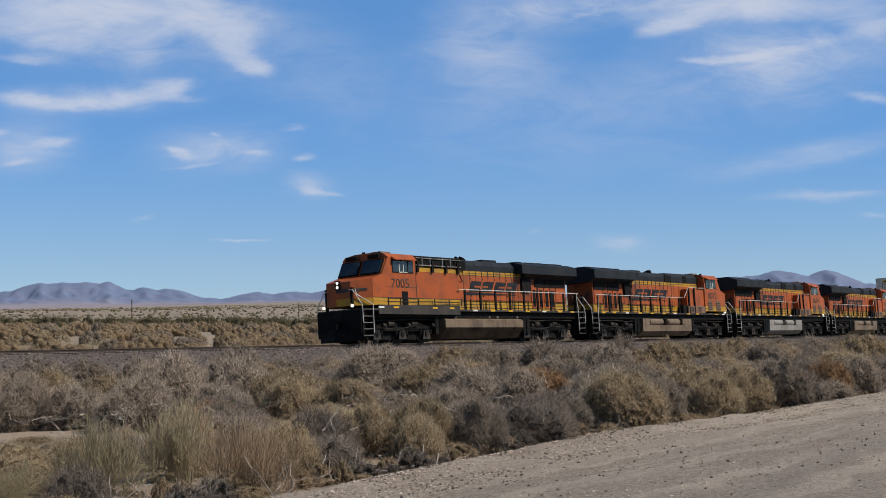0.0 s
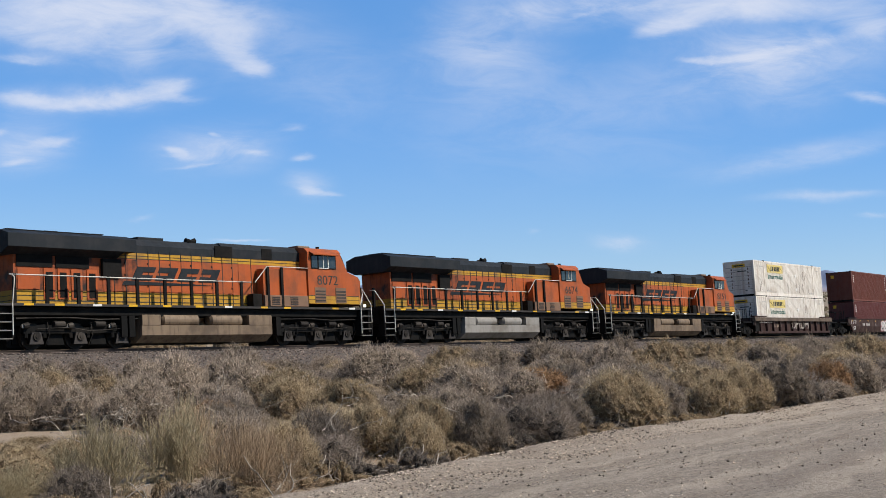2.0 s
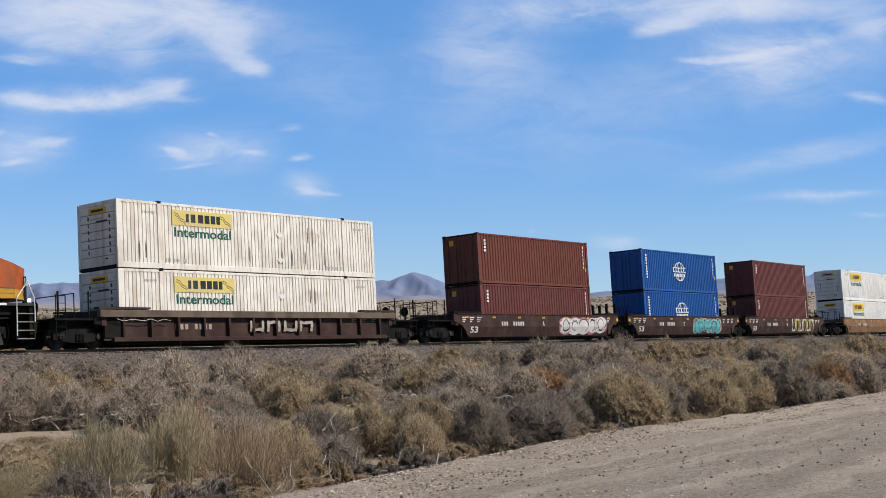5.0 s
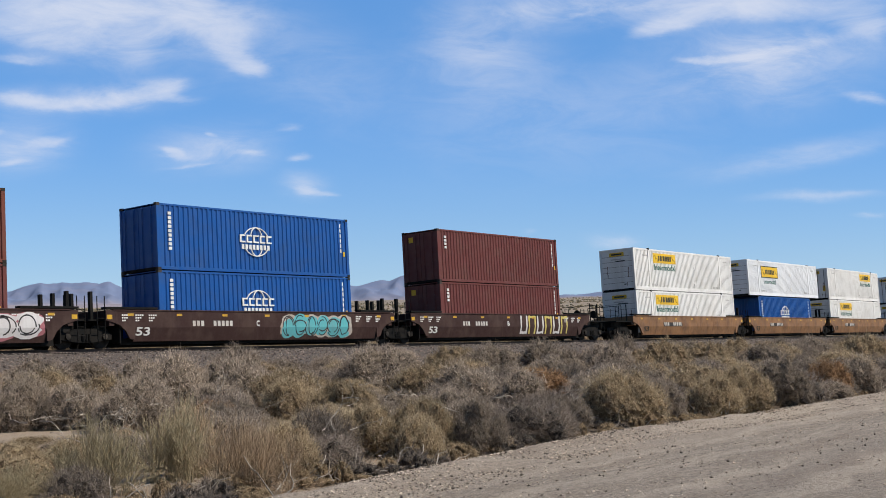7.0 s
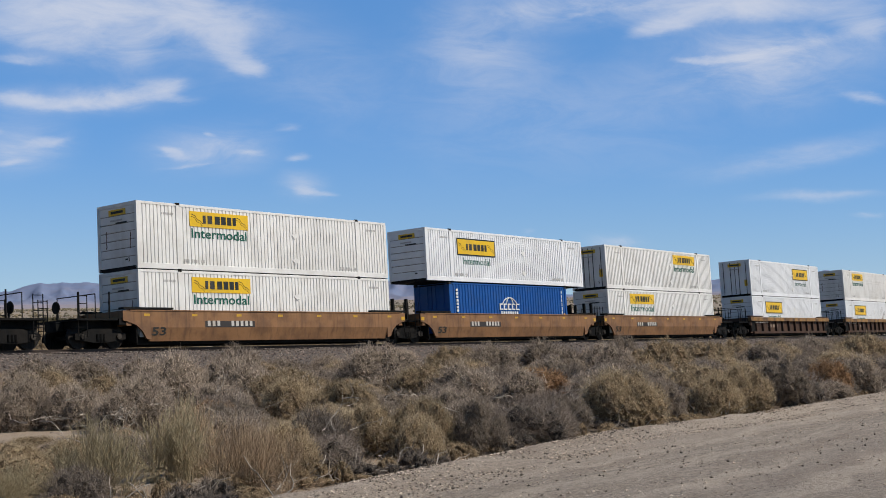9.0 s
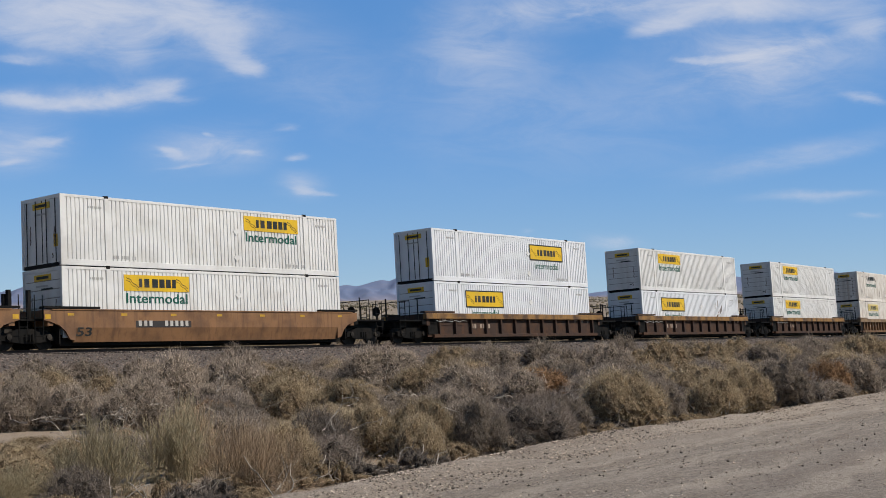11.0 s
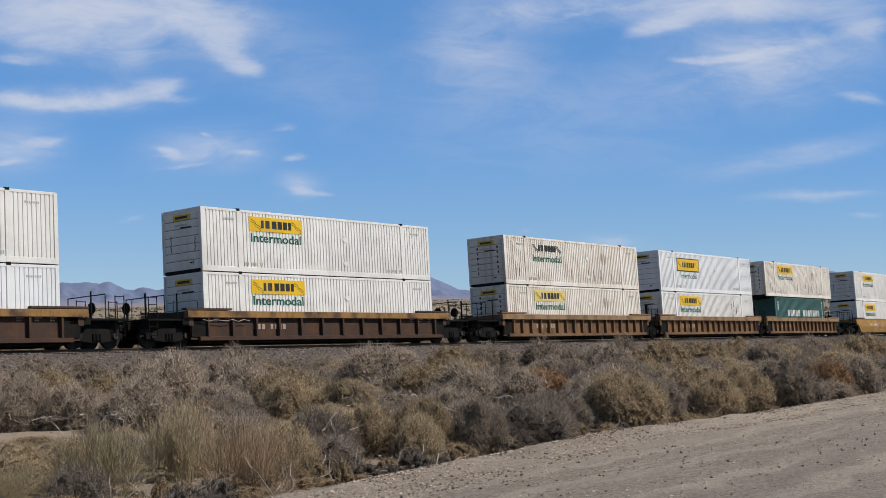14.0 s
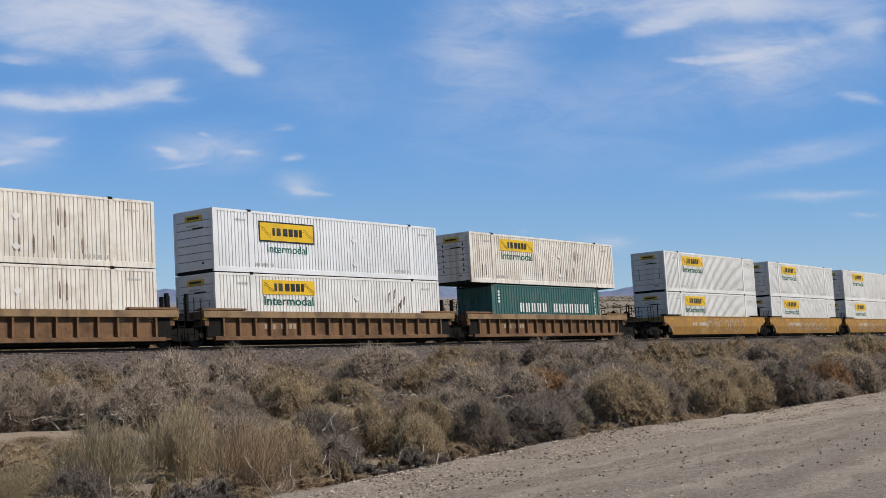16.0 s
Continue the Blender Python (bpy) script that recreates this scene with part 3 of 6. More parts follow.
cm.link(em.outputs[0], mx.inputs[2])
cm.link(mx.outputs[0], t_.nodes["Material Output"].inputs["Surface"])
clouds = new("clouds", B().face([(-0.4, -0.13, 0), (1.4, -0.13, 0), (1.4, 0.5, 0), (-0.4, 0.5, 0)]).mesh("clouds", cm.m))
tagged(clouds, "thin white wisps of cirrus in a blue sky", "clouds", kind="structure")
clouds.scale = (PXM, PXM, PXM)


def cloud_pose(shift):
    return VIEW @ Matrix.Translation(((-0.5 - shift) * PXM, 0, -CL_D))


clouds.matrix_basis = cloud_pose(0) @ Matrix.Diagonal((PXM, PXM, PXM, 1))

# two utility poles on the far slope
for px, d, h in ((0.1477, 407.0, 8.0), (0.3361, 407.0, 6.8)):
    az = bearing(px)
    x, y = d * math.cos(az), d * math.sin(az)
    b = B().cyl((0, 0, -0.5), (0, 0, h), 0.15, 8, 0.11)
    pole = thing("utility_pole", "tall weathered wooden utility pole on the desert slope", "utility pole", "utility poles")
    part("pole", b, M["wood_pole"], pole)
    part("crossarm", B().box(-0.05, 0.05, -0.7, 0.7, h - 0.6, h - 0.5), M["wood_pole"], pole)
    pole.matrix_basis = pose(x, y, land(x, y), 0, 0, math.degrees(az) + 40)


# ---- containers ----
def corrugated(b, x0, x1, y, z0, z1, pitch, depth, out, flat=0.42, slope=0.07):
    """A trapezoid-corrugated sheet on the plane y, from x0 to x1; out: -1 or 1, the side it faces."""
    n = max(1, round((x1 - x0) / pitch))
    p = (x1 - x0) / n
    k = len(b.v)
    pts = []
    for i in range(n):
        a = x0 + i * p
        pts += [(a, 0), (a + flat * p, 0), (a + (flat + slope) * p, 1), (a + (1 - slope) * p, 1)]
    pts.append((x1, 0))
    for x, d in pts:
        yy = y - out * depth * d
        b.v += [(x, yy, z0), (x, yy, z1)]
    for i in range(len(pts) - 1):
        q = (k + 2 * i, k + 2 * i + 2, k + 2 * i + 3, k + 2 * i + 1)
        b.f.append(q if out < 0 else q[::-1])


H = 2.896


def container_53(mat, label, doors_first=False):
    """A 53-foot domestic container, origin at the middle of its floor."""
    L, W = 16.154, 2.591
    hx, hy = L / 2, W / 2
    c = thing("shipping_container", label, "shipping container", "53-foot containers on the train")
    for s in (-1, 1):
        b = B()
        for a, e in ((-hx + 0.12, -5.93), (-5.75, 5.75), (5.93, hx - 0.12)):
            corrugated(b, a, e, s * (hy - 0.012), 0.26, H - 0.12, 0.212, 0.033, s, 0.68)
        part("side_wall", b, mat, c)
        y0, y1 = sorted((s * hy, s * (hy - 0.06)))
        part("top_rail", B().box(-hx, hx, y0, y1, H - 0.13, H - 0.01, 0.012), mat, c)
        part("bottom_rail", B().box(-hx, hx, y0, y1, 0.03, 0.27, 0.012), mat, c)
        for x in (-hx + 0.06, -5.84, 5.84, hx - 0.06):
            part("post", B().box(x - 0.085, x + 0.085, *sorted((s * (hy + 0.004), s * (hy - 0.07))), 0.031, H - 0.012), mat, c)
        for x in (-5.84, 5.84):
            b = B().box(x - 0.10, x + 0.10, *sorted((s * (hy + 0.012), s * (hy - 0.1))), H - 0.07, H + 0.035)
            b.box(x - 0.10, x + 0.10, *sorted((s * (hy + 0.010), s * (hy - 0.1))), -0.005, 0.055)
            part("lifting_fitting", b, M["black"], c, "dark steel lifting fitting")
    part("roof", B().box(-hx + 0.01, hx - 0.01, -hy + 0.05, hy - 0.05, H - 0.05, H - 0.003), mat, c)
    part("floor", B().box(-hx, hx, -hy + 0.06, hy - 0.06, 0.02, 0.16), M["black"], c)
    if not doors_first:
        slat = B().box(-hx + 0.02, -hx + 0.05, -hy + 0.13, hy - 0.13, 0.25, 0.555).mesh("front_panel", mat)
        for i in range(7):
            part("front_panel", slat, None, c).location = (0, 0, i * 0.36)
        # grey strips paint the shade in the shallow gaps between panels
        joint = B().box(-hx + 0.03, -hx + 0.044, -hy + 0.14, hy - 0.14, 0.568, 0.595).mesh("panel_joint", M["joint_grey"])
        for i in range(6):
            part("panel_joint", joint, None, c).location = (0, 0, i * 0.36)
    else:
        for y in (-0.95, -0.35, 0.35, 0.95):
            part("lock_rod", B().cyl((-hx - 0.01, y, 0.15), (-hx - 0.01, y, H - 0.15), 0.022, 6), M["truck_grey"], c)
        part("door_gap", B().box(-hx + 0.03, -hx + 0.048, -0.02, 0.02, 0.2, H - 0.15), M["black_mark"], c)
        part("warning_label", B().box(-hx + 0.03, -hx + 0.047, -1.0, -0.75, 0.8, 1.3), M["sign_yellow"], c, "yellow warning label")
    if not doors_first:
        for z in (2.02, 0.42):
            part("code_mark", B().box(-hx + 0.012, -hx + 0.03, -0.62, 0.12 if z > 1 else -0.45, z, z + 0.07), M["black_mark"], c, "small dark code bar")
    if mat == M["white_old"]:
        for y0 in (-0.78, 0.62):
            for i in range(6):
                w, z0 = 0.05 + 0.04 * abs(noise.noise((i * 2.3, y0, 1))), 0.72 + i * 0.29
                o = [(y0 - w, z0), (y0 + 0.3 * w, z0 - 0.05), (y0 + w, z0 + 0.03), (y0 + 0.6 * w, z0 + 0.15), (y0 - 0.5 * w, z0 + 0.13)]
                part("rust_streak", B().yz(o, -hx + 0.012, -hx + 0.022), M["rust_streak"], c, "brown rust streak")
        for i, x in enumerate((3.05, 3.28, 3.62, 4.4, 1.5, 2.15, -0.6, -6.6, -6.95)):
            z1 = 2.3 if 0 < i < 3 else 1.2
            o = [(x - 0.03, z1 - 0.6 - 0.1 * i % 0.3), (x + 0.03, z1 - 0.75), (x + 0.045, z1 - 0.25), (x, z1), (x - 0.035, z1 - 0.2)]
            part("scratch", B().xz(o, -hy + 0.002, -hy + 0.012), M["rust_streak"], c, "dark vertical scratch")
    elif mat == M["white_cont"]:
        for y0, z0, z1 in ((-0.82, 0.9, 1.6), (0.75, 1.0, 1.75), (-0.7, 0.35, 0.55)):
            pts = [(y0 + 0.05 * noise.noise((i * 1.7, y0 * 9, z0)), z0 + (z1 - z0) * i / 6) for i in range(7)]
            o = [(y - 0.02, z) for y, z in pts] + [(y + 0.025, z) for y, z in reversed(pts)]
            part("rust_streak", B().yz(o, -hx + 0.012, -hx + 0.022), M["rust_streak"], c, "brown rust streak")
    b = B()
    b.box(-hx + 0.045, -hx + 0.07, -hy + 0.06, hy - 0.06, 0.1, H - 0.06)
    b.box(-hx, -hx + 0.08, -hy + 0.02, -hy + 0.15, 0.03, H - 0.02)
    b.box(-hx, -hx + 0.08, hy - 0.15, hy - 0.02, 0.03, H - 0.02)
    b.box(-hx + 0.002, -hx + 0.08, -hy + 0.1, hy - 0.1, H - 0.15, H - 0.02)
    b.box(-hx + 0.002, -hx + 0.08, -hy + 0.1, hy - 0.1, 0.03, 0.2)
    part("front_wall", b, mat, c)
    b = B().box(hx - 0.05, hx - 0.01, -hy + 0.08, -0.01, 0.1, H - 0.06)
    part("door", b, mat, c)
    part("door", B().box(hx - 0.05, hx - 0.01, 0.01, hy - 0.08, 0.1, H - 0.06), mat, c)
    for y in (-0.9, -0.35, 0.35, 0.9):
        part("lock_rod", B().cyl((hx + 0.01, y, 0.15), (hx + 0.01, y, H - 0.15), 0.02, 6), M["steel"], c)
    # panel at the top of the front wall
    part("end_sign", B().box(-hx - 0.004, -hx + 0.03, -0.55, 0.55, H - 0.50, H - 0.25), M["sign_yellow"], c, "yellow company sign")
    part("sign_block", B().box(-hx - 0.008, -hx + 0.02, -0.40, 0.40, H - 0.43, H - 0.32), M["black_mark"], c, "plain dark block of a company name")
    part("stencil", B().box(-hx - 0.002, -hx + 0.03, -0.3, 0.45, H - 0.75, H - 0.68), M["faint_mark"], c, "illegible grey stencil")
    return c


def company_sign(c, x, style):
    """The yellow sign and the word under it on a 53-foot container's side."""
    y = -2.591 / 2
    w, h, z = (3.70, 0.96, 1.98) if style == "panel" else (3.50, 0.67, 2.29)
    if style == "panel":
        part("sign_border", B().box(x - w / 2, x + w / 2, y - 0.010, y + 0.04, z - h / 2, z + h / 2), M["black_mark"], c, "black sign border")
        part("side_sign", B().box(x - w / 2 + 0.07, x + w / 2 - 0.07, y - 0.014, y + 0.04, z - h / 2 + 0.07, z + h / 2 - 0.07), M["sign_yellow"], c, "yellow company sign")
    elif style != "none":
        part("side_sign", B().box(x - w / 2, x + w / 2, y - 0.010, y + 0.04, z - h / 2, z + h / 2), M["sign_yellow" if style == "band" else "sign_faded"], c, "yellow company sign" if style == "band" else "faded yellow company sign")
    # a company name as plain blocks
    b = B()
    for q0, q1 in ((-0.98, -0.82), (-0.70, -0.44), (-0.28, 0.02), (0.10, 0.38), (0.46, 0.72), (0.80, 1.0)):
        b.xz([(x + q0, z - 0.18), (x + q1, z - 0.18), (x + q1, z + 0.18), (x + q0, z + 0.18)], y - 0.020, y)
    parts("name_block", b, M["black_mark"], c, "plain dark block of a company name")
    for s in (-1, 1):
        e = x + s * w * 0.38
        pts = [(e - 0.30, z + 0.20), (e - 0.1, z + 0.14), (e + 0.02, z - 0.02), (e + 0.2, z - 0.08), (e + 0.33, z - 0.2)]
        for dx, dz, thick in ((0, 0, 0.012), (-0.02, -0.1, 0.009)):
            b = B()
            for (p, q), (p1, q1) in zip(pts, pts[1:]):
                b.prism([(p + dx, y - 0.018, q + dz - thick), (p + dx, y - 0.018, q + dz + thick), (p1 + dx, y - 0.018, q1 + dz + thick), (p1 + dx, y - 0.018, q1 + dz - thick)], (0, 0.016, 0))
            part("emblem_line", b, M["black_mark"], c, "thin dark drawn line")
    if style == "panel":
        lettering("word", "Intermodal", 0.9, side_pose(x, y + 0.008, 1.19), M["green_mark"], c, 0.004, "dark green lettering", 0.006, (2.66, 0.38))
    else:
        lettering("word", "Intermodal", 0.9, side_pose(x, y + 0.008, 1.655), M["green_mark"], c, 0.004, "dark green lettering", 0.014, (3.30, 0.42))
    for sx in (-5.55, 4.5):
        b = B()
        for i in range(11):
            if i not in (3, 8):
                b.xz([(sx + i * 0.11, 0.35), (sx + i * 0.11 + 0.065, 0.35), (sx + i * 0.11 + 0.065, 0.49), (sx + i * 0.11, 0.49)], y - 0.004, y)
        part("stencil", b, M["faint_mark"], c, "small illegible grey stencil")
    b = B()
    for i in range(7):
        b.xz([(-6.75 + i * 0.1, 2.38), (-6.69 + i * 0.1, 2.38), (-6.69 + i * 0.1, 2.47), (-6.75 + i * 0.1, 2.47)], y - 0.004, y)
        b.xz([(6.6 + i * 0.1, 2.38), (6.66 + i * 0.1, 2.38), (6.66 + i * 0.1, 2.47), (6.6 + i * 0.1, 2.47)], y - 0.004, y)
    part("stencil", b, M["faint_mark"], c, "small illegible grey stencil")
    for z0 in (1.69, 0.49):
        part("placard_holder", B().xz([(1.35, z0 + 0.36), (1.55, z0 + 0.18), (1.35, z0), (1.15, z0 + 0.18)], y - 0.018, y), M["white_cont"], c)


def container_40(mat, label, mark):
    L, W = 12.192, 2.438
    hx, hy = L / 2, W / 2
    c = thing("shipping_container", label, "shipping container", "40-foot containers on the train")
    for s in (-1, 1):
        b = B()
        corrugated(b, -hx + 0.16, hx - 0.16, s * (hy - 0.006), 0.14, H - 0.10, 0.278, 0.042, s, 0.37, 0.13)
        part("side_wall", b, mat, c)
        part("top_rail", B().box(-hx, hx, *sorted((s * hy, s * (hy - 0.06))), H - 0.11, H - 0.02, 0.01), mat, c)
        part("bottom_rail", B().box(-hx, hx, *sorted((s * hy, s * (hy - 0.06))), 0.02, 0.16, 0.01), mat, c)
        for x in (-1, 1):
            part("corner_post", B().box(*sorted((x * hx, x * (hx - 0.17))), *sorted((s * (hy + 0.003), s * (hy - 0.12))), 0.1, H - 0.1), mat, c)
            for z in (0, H - 0.118):
                part("corner_casting", B().box(*sorted((x * (hx + 0.004), x * (hx - 0.178))), *sorted((s * (hy + 0.007), s * (hy - 0.162))), z, z + 0.118), M["truck_grey"], c, "worn steel corner casting")
    part("roof", B().box(-hx + 0.05, hx - 0.05, -hy + 0.05, hy - 0.05, H - 0.06, H - 0.025), mat, c)
    part("floor", B().box(-hx + 0.05, hx - 0.05, -hy + 0.06, hy - 0.06, 0.03, 0.14), M["black"], c)
    for x in (-1, 1):
        for s in (-1, 1):
            b = B().box(*sorted((x * (hx - 0.02), x * (hx - 0.06))), *sorted((s * 0.012, s * (hy - 0.12))), 0.14, H - 0.12)
            part("door", b, mat, c)
            for y in (0.28, 0.85):
                part("lock_rod", B().cyl((x * (hx + 0.012), s * y, 0.12), (x * (hx + 0.012), s * y, H - 0.12), 0.017, 6), mat if x < 0 else M["steel"], c)
    y = -hy - 0.004
    if mark == "globe":
        cx, cz = -0.27, 1.46
        b = B()
        for a0, a1 in ((28, 152), (208, 332)):
            for rx, rz in ((0.82, 0.66), (0.40, 0.66)):
                pts = []
                for i in range(13):
                    a = radians(a0 + (a1 - a0) * i / 12)
                    pts.append((cx + rx * math.cos(a), y - 0.012, cz + rz * math.sin(a)))
                for p, q in zip(pts, pts[1:]):
                    b.cyl(p, q, 0.032, 4)
        part("emblem", b, M["white_mark"], c, "white globe outline emblem")
        b = B()
        for i in range(5):
            a = cx - 1.02 + i * 0.42
            b.xz([(a, cz - 0.05), (a + 0.34, cz - 0.05), (a + 0.34, cz + 0.02), (a, cz + 0.02)], y - 0.014, y + 0.03)
            b.xz([(a, cz + 0.24), (a + 0.34, cz + 0.24), (a + 0.34, cz + 0.31), (a, cz + 0.31)], y - 0.014, y + 0.03)
            b.xz([(a, cz + 0.02), (a + 0.10, cz + 0.02), (a + 0.10, cz + 0.24), (a, cz + 0.24)], y - 0.014, y + 0.03)
        for i in range(8):
            a = cx - 0.92 + i * 0.23
            b.xz([(a, cz - 0.36), (a + 0.15, cz - 0.36), (a + 0.15, cz - 0.14), (a, cz - 0.14)], y - 0.014, y + 0.03)
        parts("name_block", b, M["white_mark"], c, "plain white block of a company name")
    if mark == "band":
        b = B()
        for i in range(13):
            if i != 5:
                a = -3.2 + i * 0.62
                b.xz([(a, 1.30), (a + 0.14, 1.30), (a + 0.14, 1.84), (a, 1.84)], y - 0.010, y + 0.03)
                b.xz([(a + 0.26, 1.30), (a + 0.40, 1.30), (a + 0.40, 1.84), (a + 0.26, 1.84)], y - 0.010, y + 0.03)
        parts("name_block", b, M["white_mark"], c, "plain white block of a company name")
    # vertical code down the left, marks at the right end
    b = B()
    for i in range(9 if mark == "globe" else 4):
        z = H - 0.5 - i * 0.19
        b.xz([(-hx + 0.62, z), (-hx + 0.80, z), (-hx + 0.80, z + 0.13), (-hx + 0.62, z + 0.13)], y - 0.008, y + 0.03)
    part("code_mark", b, M["white_mark"], c, "white code blocks")
    b = B()
    for i in range(6):
        z = H - 0.45 - i * 0.25
        b.xz([(hx - 0.62, z), (hx - 0.55, z), (hx - 0.55, z + 0.19), (hx - 0.62, z + 0.19)], y - 0.008, y + 0.03)
    part("code_mark", b, M["white_mark"], c, "small white marks")
    b = B().xz([(hx - 0.42, 1.02), (hx - 0.30, 1.02), (hx - 0.30, 1.25), (hx - 0.42, 1.25)], y - 0.008, y + 0.03)
    part("warning_label", b, M["reflector"], c, "yellow warning label")
    if mark == "plain":
        part("warning_label", B().box(-hx + 0.012, -hx + 0.03, hy - 0.75, hy - 0.45, H - 0.62, H - 0.32), M["reflector"], c, "yellow warning label")
    return c


# ---- well cars ----
WHEEL_R = 0.48


def make_bogie(parent, x, axles, gauge=0.755, radius=WHEEL_R, loco=False):
    """A truck at x with its wheelsets, which turn."""
    bogie = new("bogie", None)
    bogie.parent = parent
    bogie.location = (x, 0, 0)
    half = max(axles)
    for s in (-1, 1):
        y0, y1 = sorted((s * 0.94, s * 1.10))
        if loco:
            b = B()
            b.xz([(-half - 0.55, 0.62), (half + 0.55, 0.62), (half + 0.55, 0.86), (half * 0.8, 0.98), (0.2, 0.80), (-half * 0.8, 0.98), (-half - 0.55, 0.86)], y0, y1)
            for a in axles:
                b.xz([(a - 0.30, 0.22), (a + 0.30, 0.22), (a + 0.22, 0.75), (a - 0.22, 0.75)], y0 - 0.02, y1 + 0.02)
            part("side_frame", b, M["black"], bogie, "grimy truck side frame")
            for a in axles:
                part("pedestal", B().xz([(a - 0.33, 0.20), (a + 0.33, 0.20), (a + 0.27, 0.42), (a + 0.2, 0.66), (a - 0.2, 0.66), (a - 0.27, 0.42)], *sorted((s * 1.115, s * 1.15))), M["frame_grey"], bogie, "dusty grey axle pedestal")
            for a in axles:
                part("journal_box", B().cyl((a, s * 1.1, 0.5), (a, s * 1.2, 0.5), 0.17, 10).cyl((a, s * 1.2, 0.5), (a, s * 1.225, 0.5), 0.08, 8), M["truck_grey"], bogie)
                part("brake_cap", B().cyl((a + 0.62, s * 1.14, 0.9), (a + 0.62, s * 1.22, 0.9), 0.085, 9), M["steel"], bogie, "bright worn cylinder cap")
                part("sand_pipe", B().rod([(a - 0.5, s * 1.16, 1.05), (a - 0.55, s * 1.18, 0.55), (a - 0.48, s * 1.0, 0.15)], 0.022), M["truck_grey"], bogie)
                part("damper", B().cyl((a + 0.38, s * 1.17, 0.93), (a + 0.62, s * 1.17, 0.9), 0.12, 9), M["truck_grey"], bogie)
                for o in (-0.42, 0.42):
                    part("spring", B().cyl((a + o, s * 1.03, 0.45), (a + o, s * 1.03, 0.66), 0.10, 8), M["black"], bogie)
            part("brake_rod", B().rod([(-half, s * 1.2, 0.80), (-0.4, s * 1.24, 0.70), (0.5, s * 1.24, 0.84), (half, s * 1.2, 0.80)], 0.02), M["truck_grey"], bogie)
        else:
            b = B().xz([(-1.25, 0.36), (-1.05, 0.34), (-0.35, 0.24), (0.35, 0.24), (1.05, 0.34), (1.25, 0.36), (1.25, 0.60), (0.85, 0.66), (0.45, 0.80), (-0.45, 0.80), (-0.85, 0.66), (-1.25, 0.60)], y0, y1)
            part("side_frame", b, M["black"], bogie)
            b = B()
            for o in (-0.16, 0.0, 0.16):
                b.cyl((o, s * 1.11, 0.32), (o, s * 1.11, 0.58), 0.07, 7)
            part("spring", b, M["black"], bogie)
            for a in axles:
                part("bearing_cap", B().cyl((a, s * 1.10, radius), (a, s * 1.17, radius), 0.12, 9), M["truck_grey"], bogie)
    part("bolster", B().box(-0.25, 0.25, -1.0, 1.0, 0.45, 0.80), M["black"], bogie)
    for a in axles:
        ws = B().cyl((0, -0.85, 0), (0, 0.85, 0), 0.085, 8)
        for s in (-1, 1):
            ws.cyl((0, s * (gauge - 0.07), 0), (0, s * (gauge + 0.06), 0), radius, 20)
            ws.cyl((0, s * (gauge - 0.10), 0), (0, s * (gauge - 0.07), 0), radius + 0.028, 20)
            ws.cyl((0, s * (gauge + 0.06), 0), (0, s * (gauge + 0.09), 0), radius * 0.45, 8)
        w = part("wheelset", ws, M["truck_grey"], bogie, "steel wheelset with bright treads")
        w.location = (a, 0, radius)
        w["radius"] = radius
    return bogie


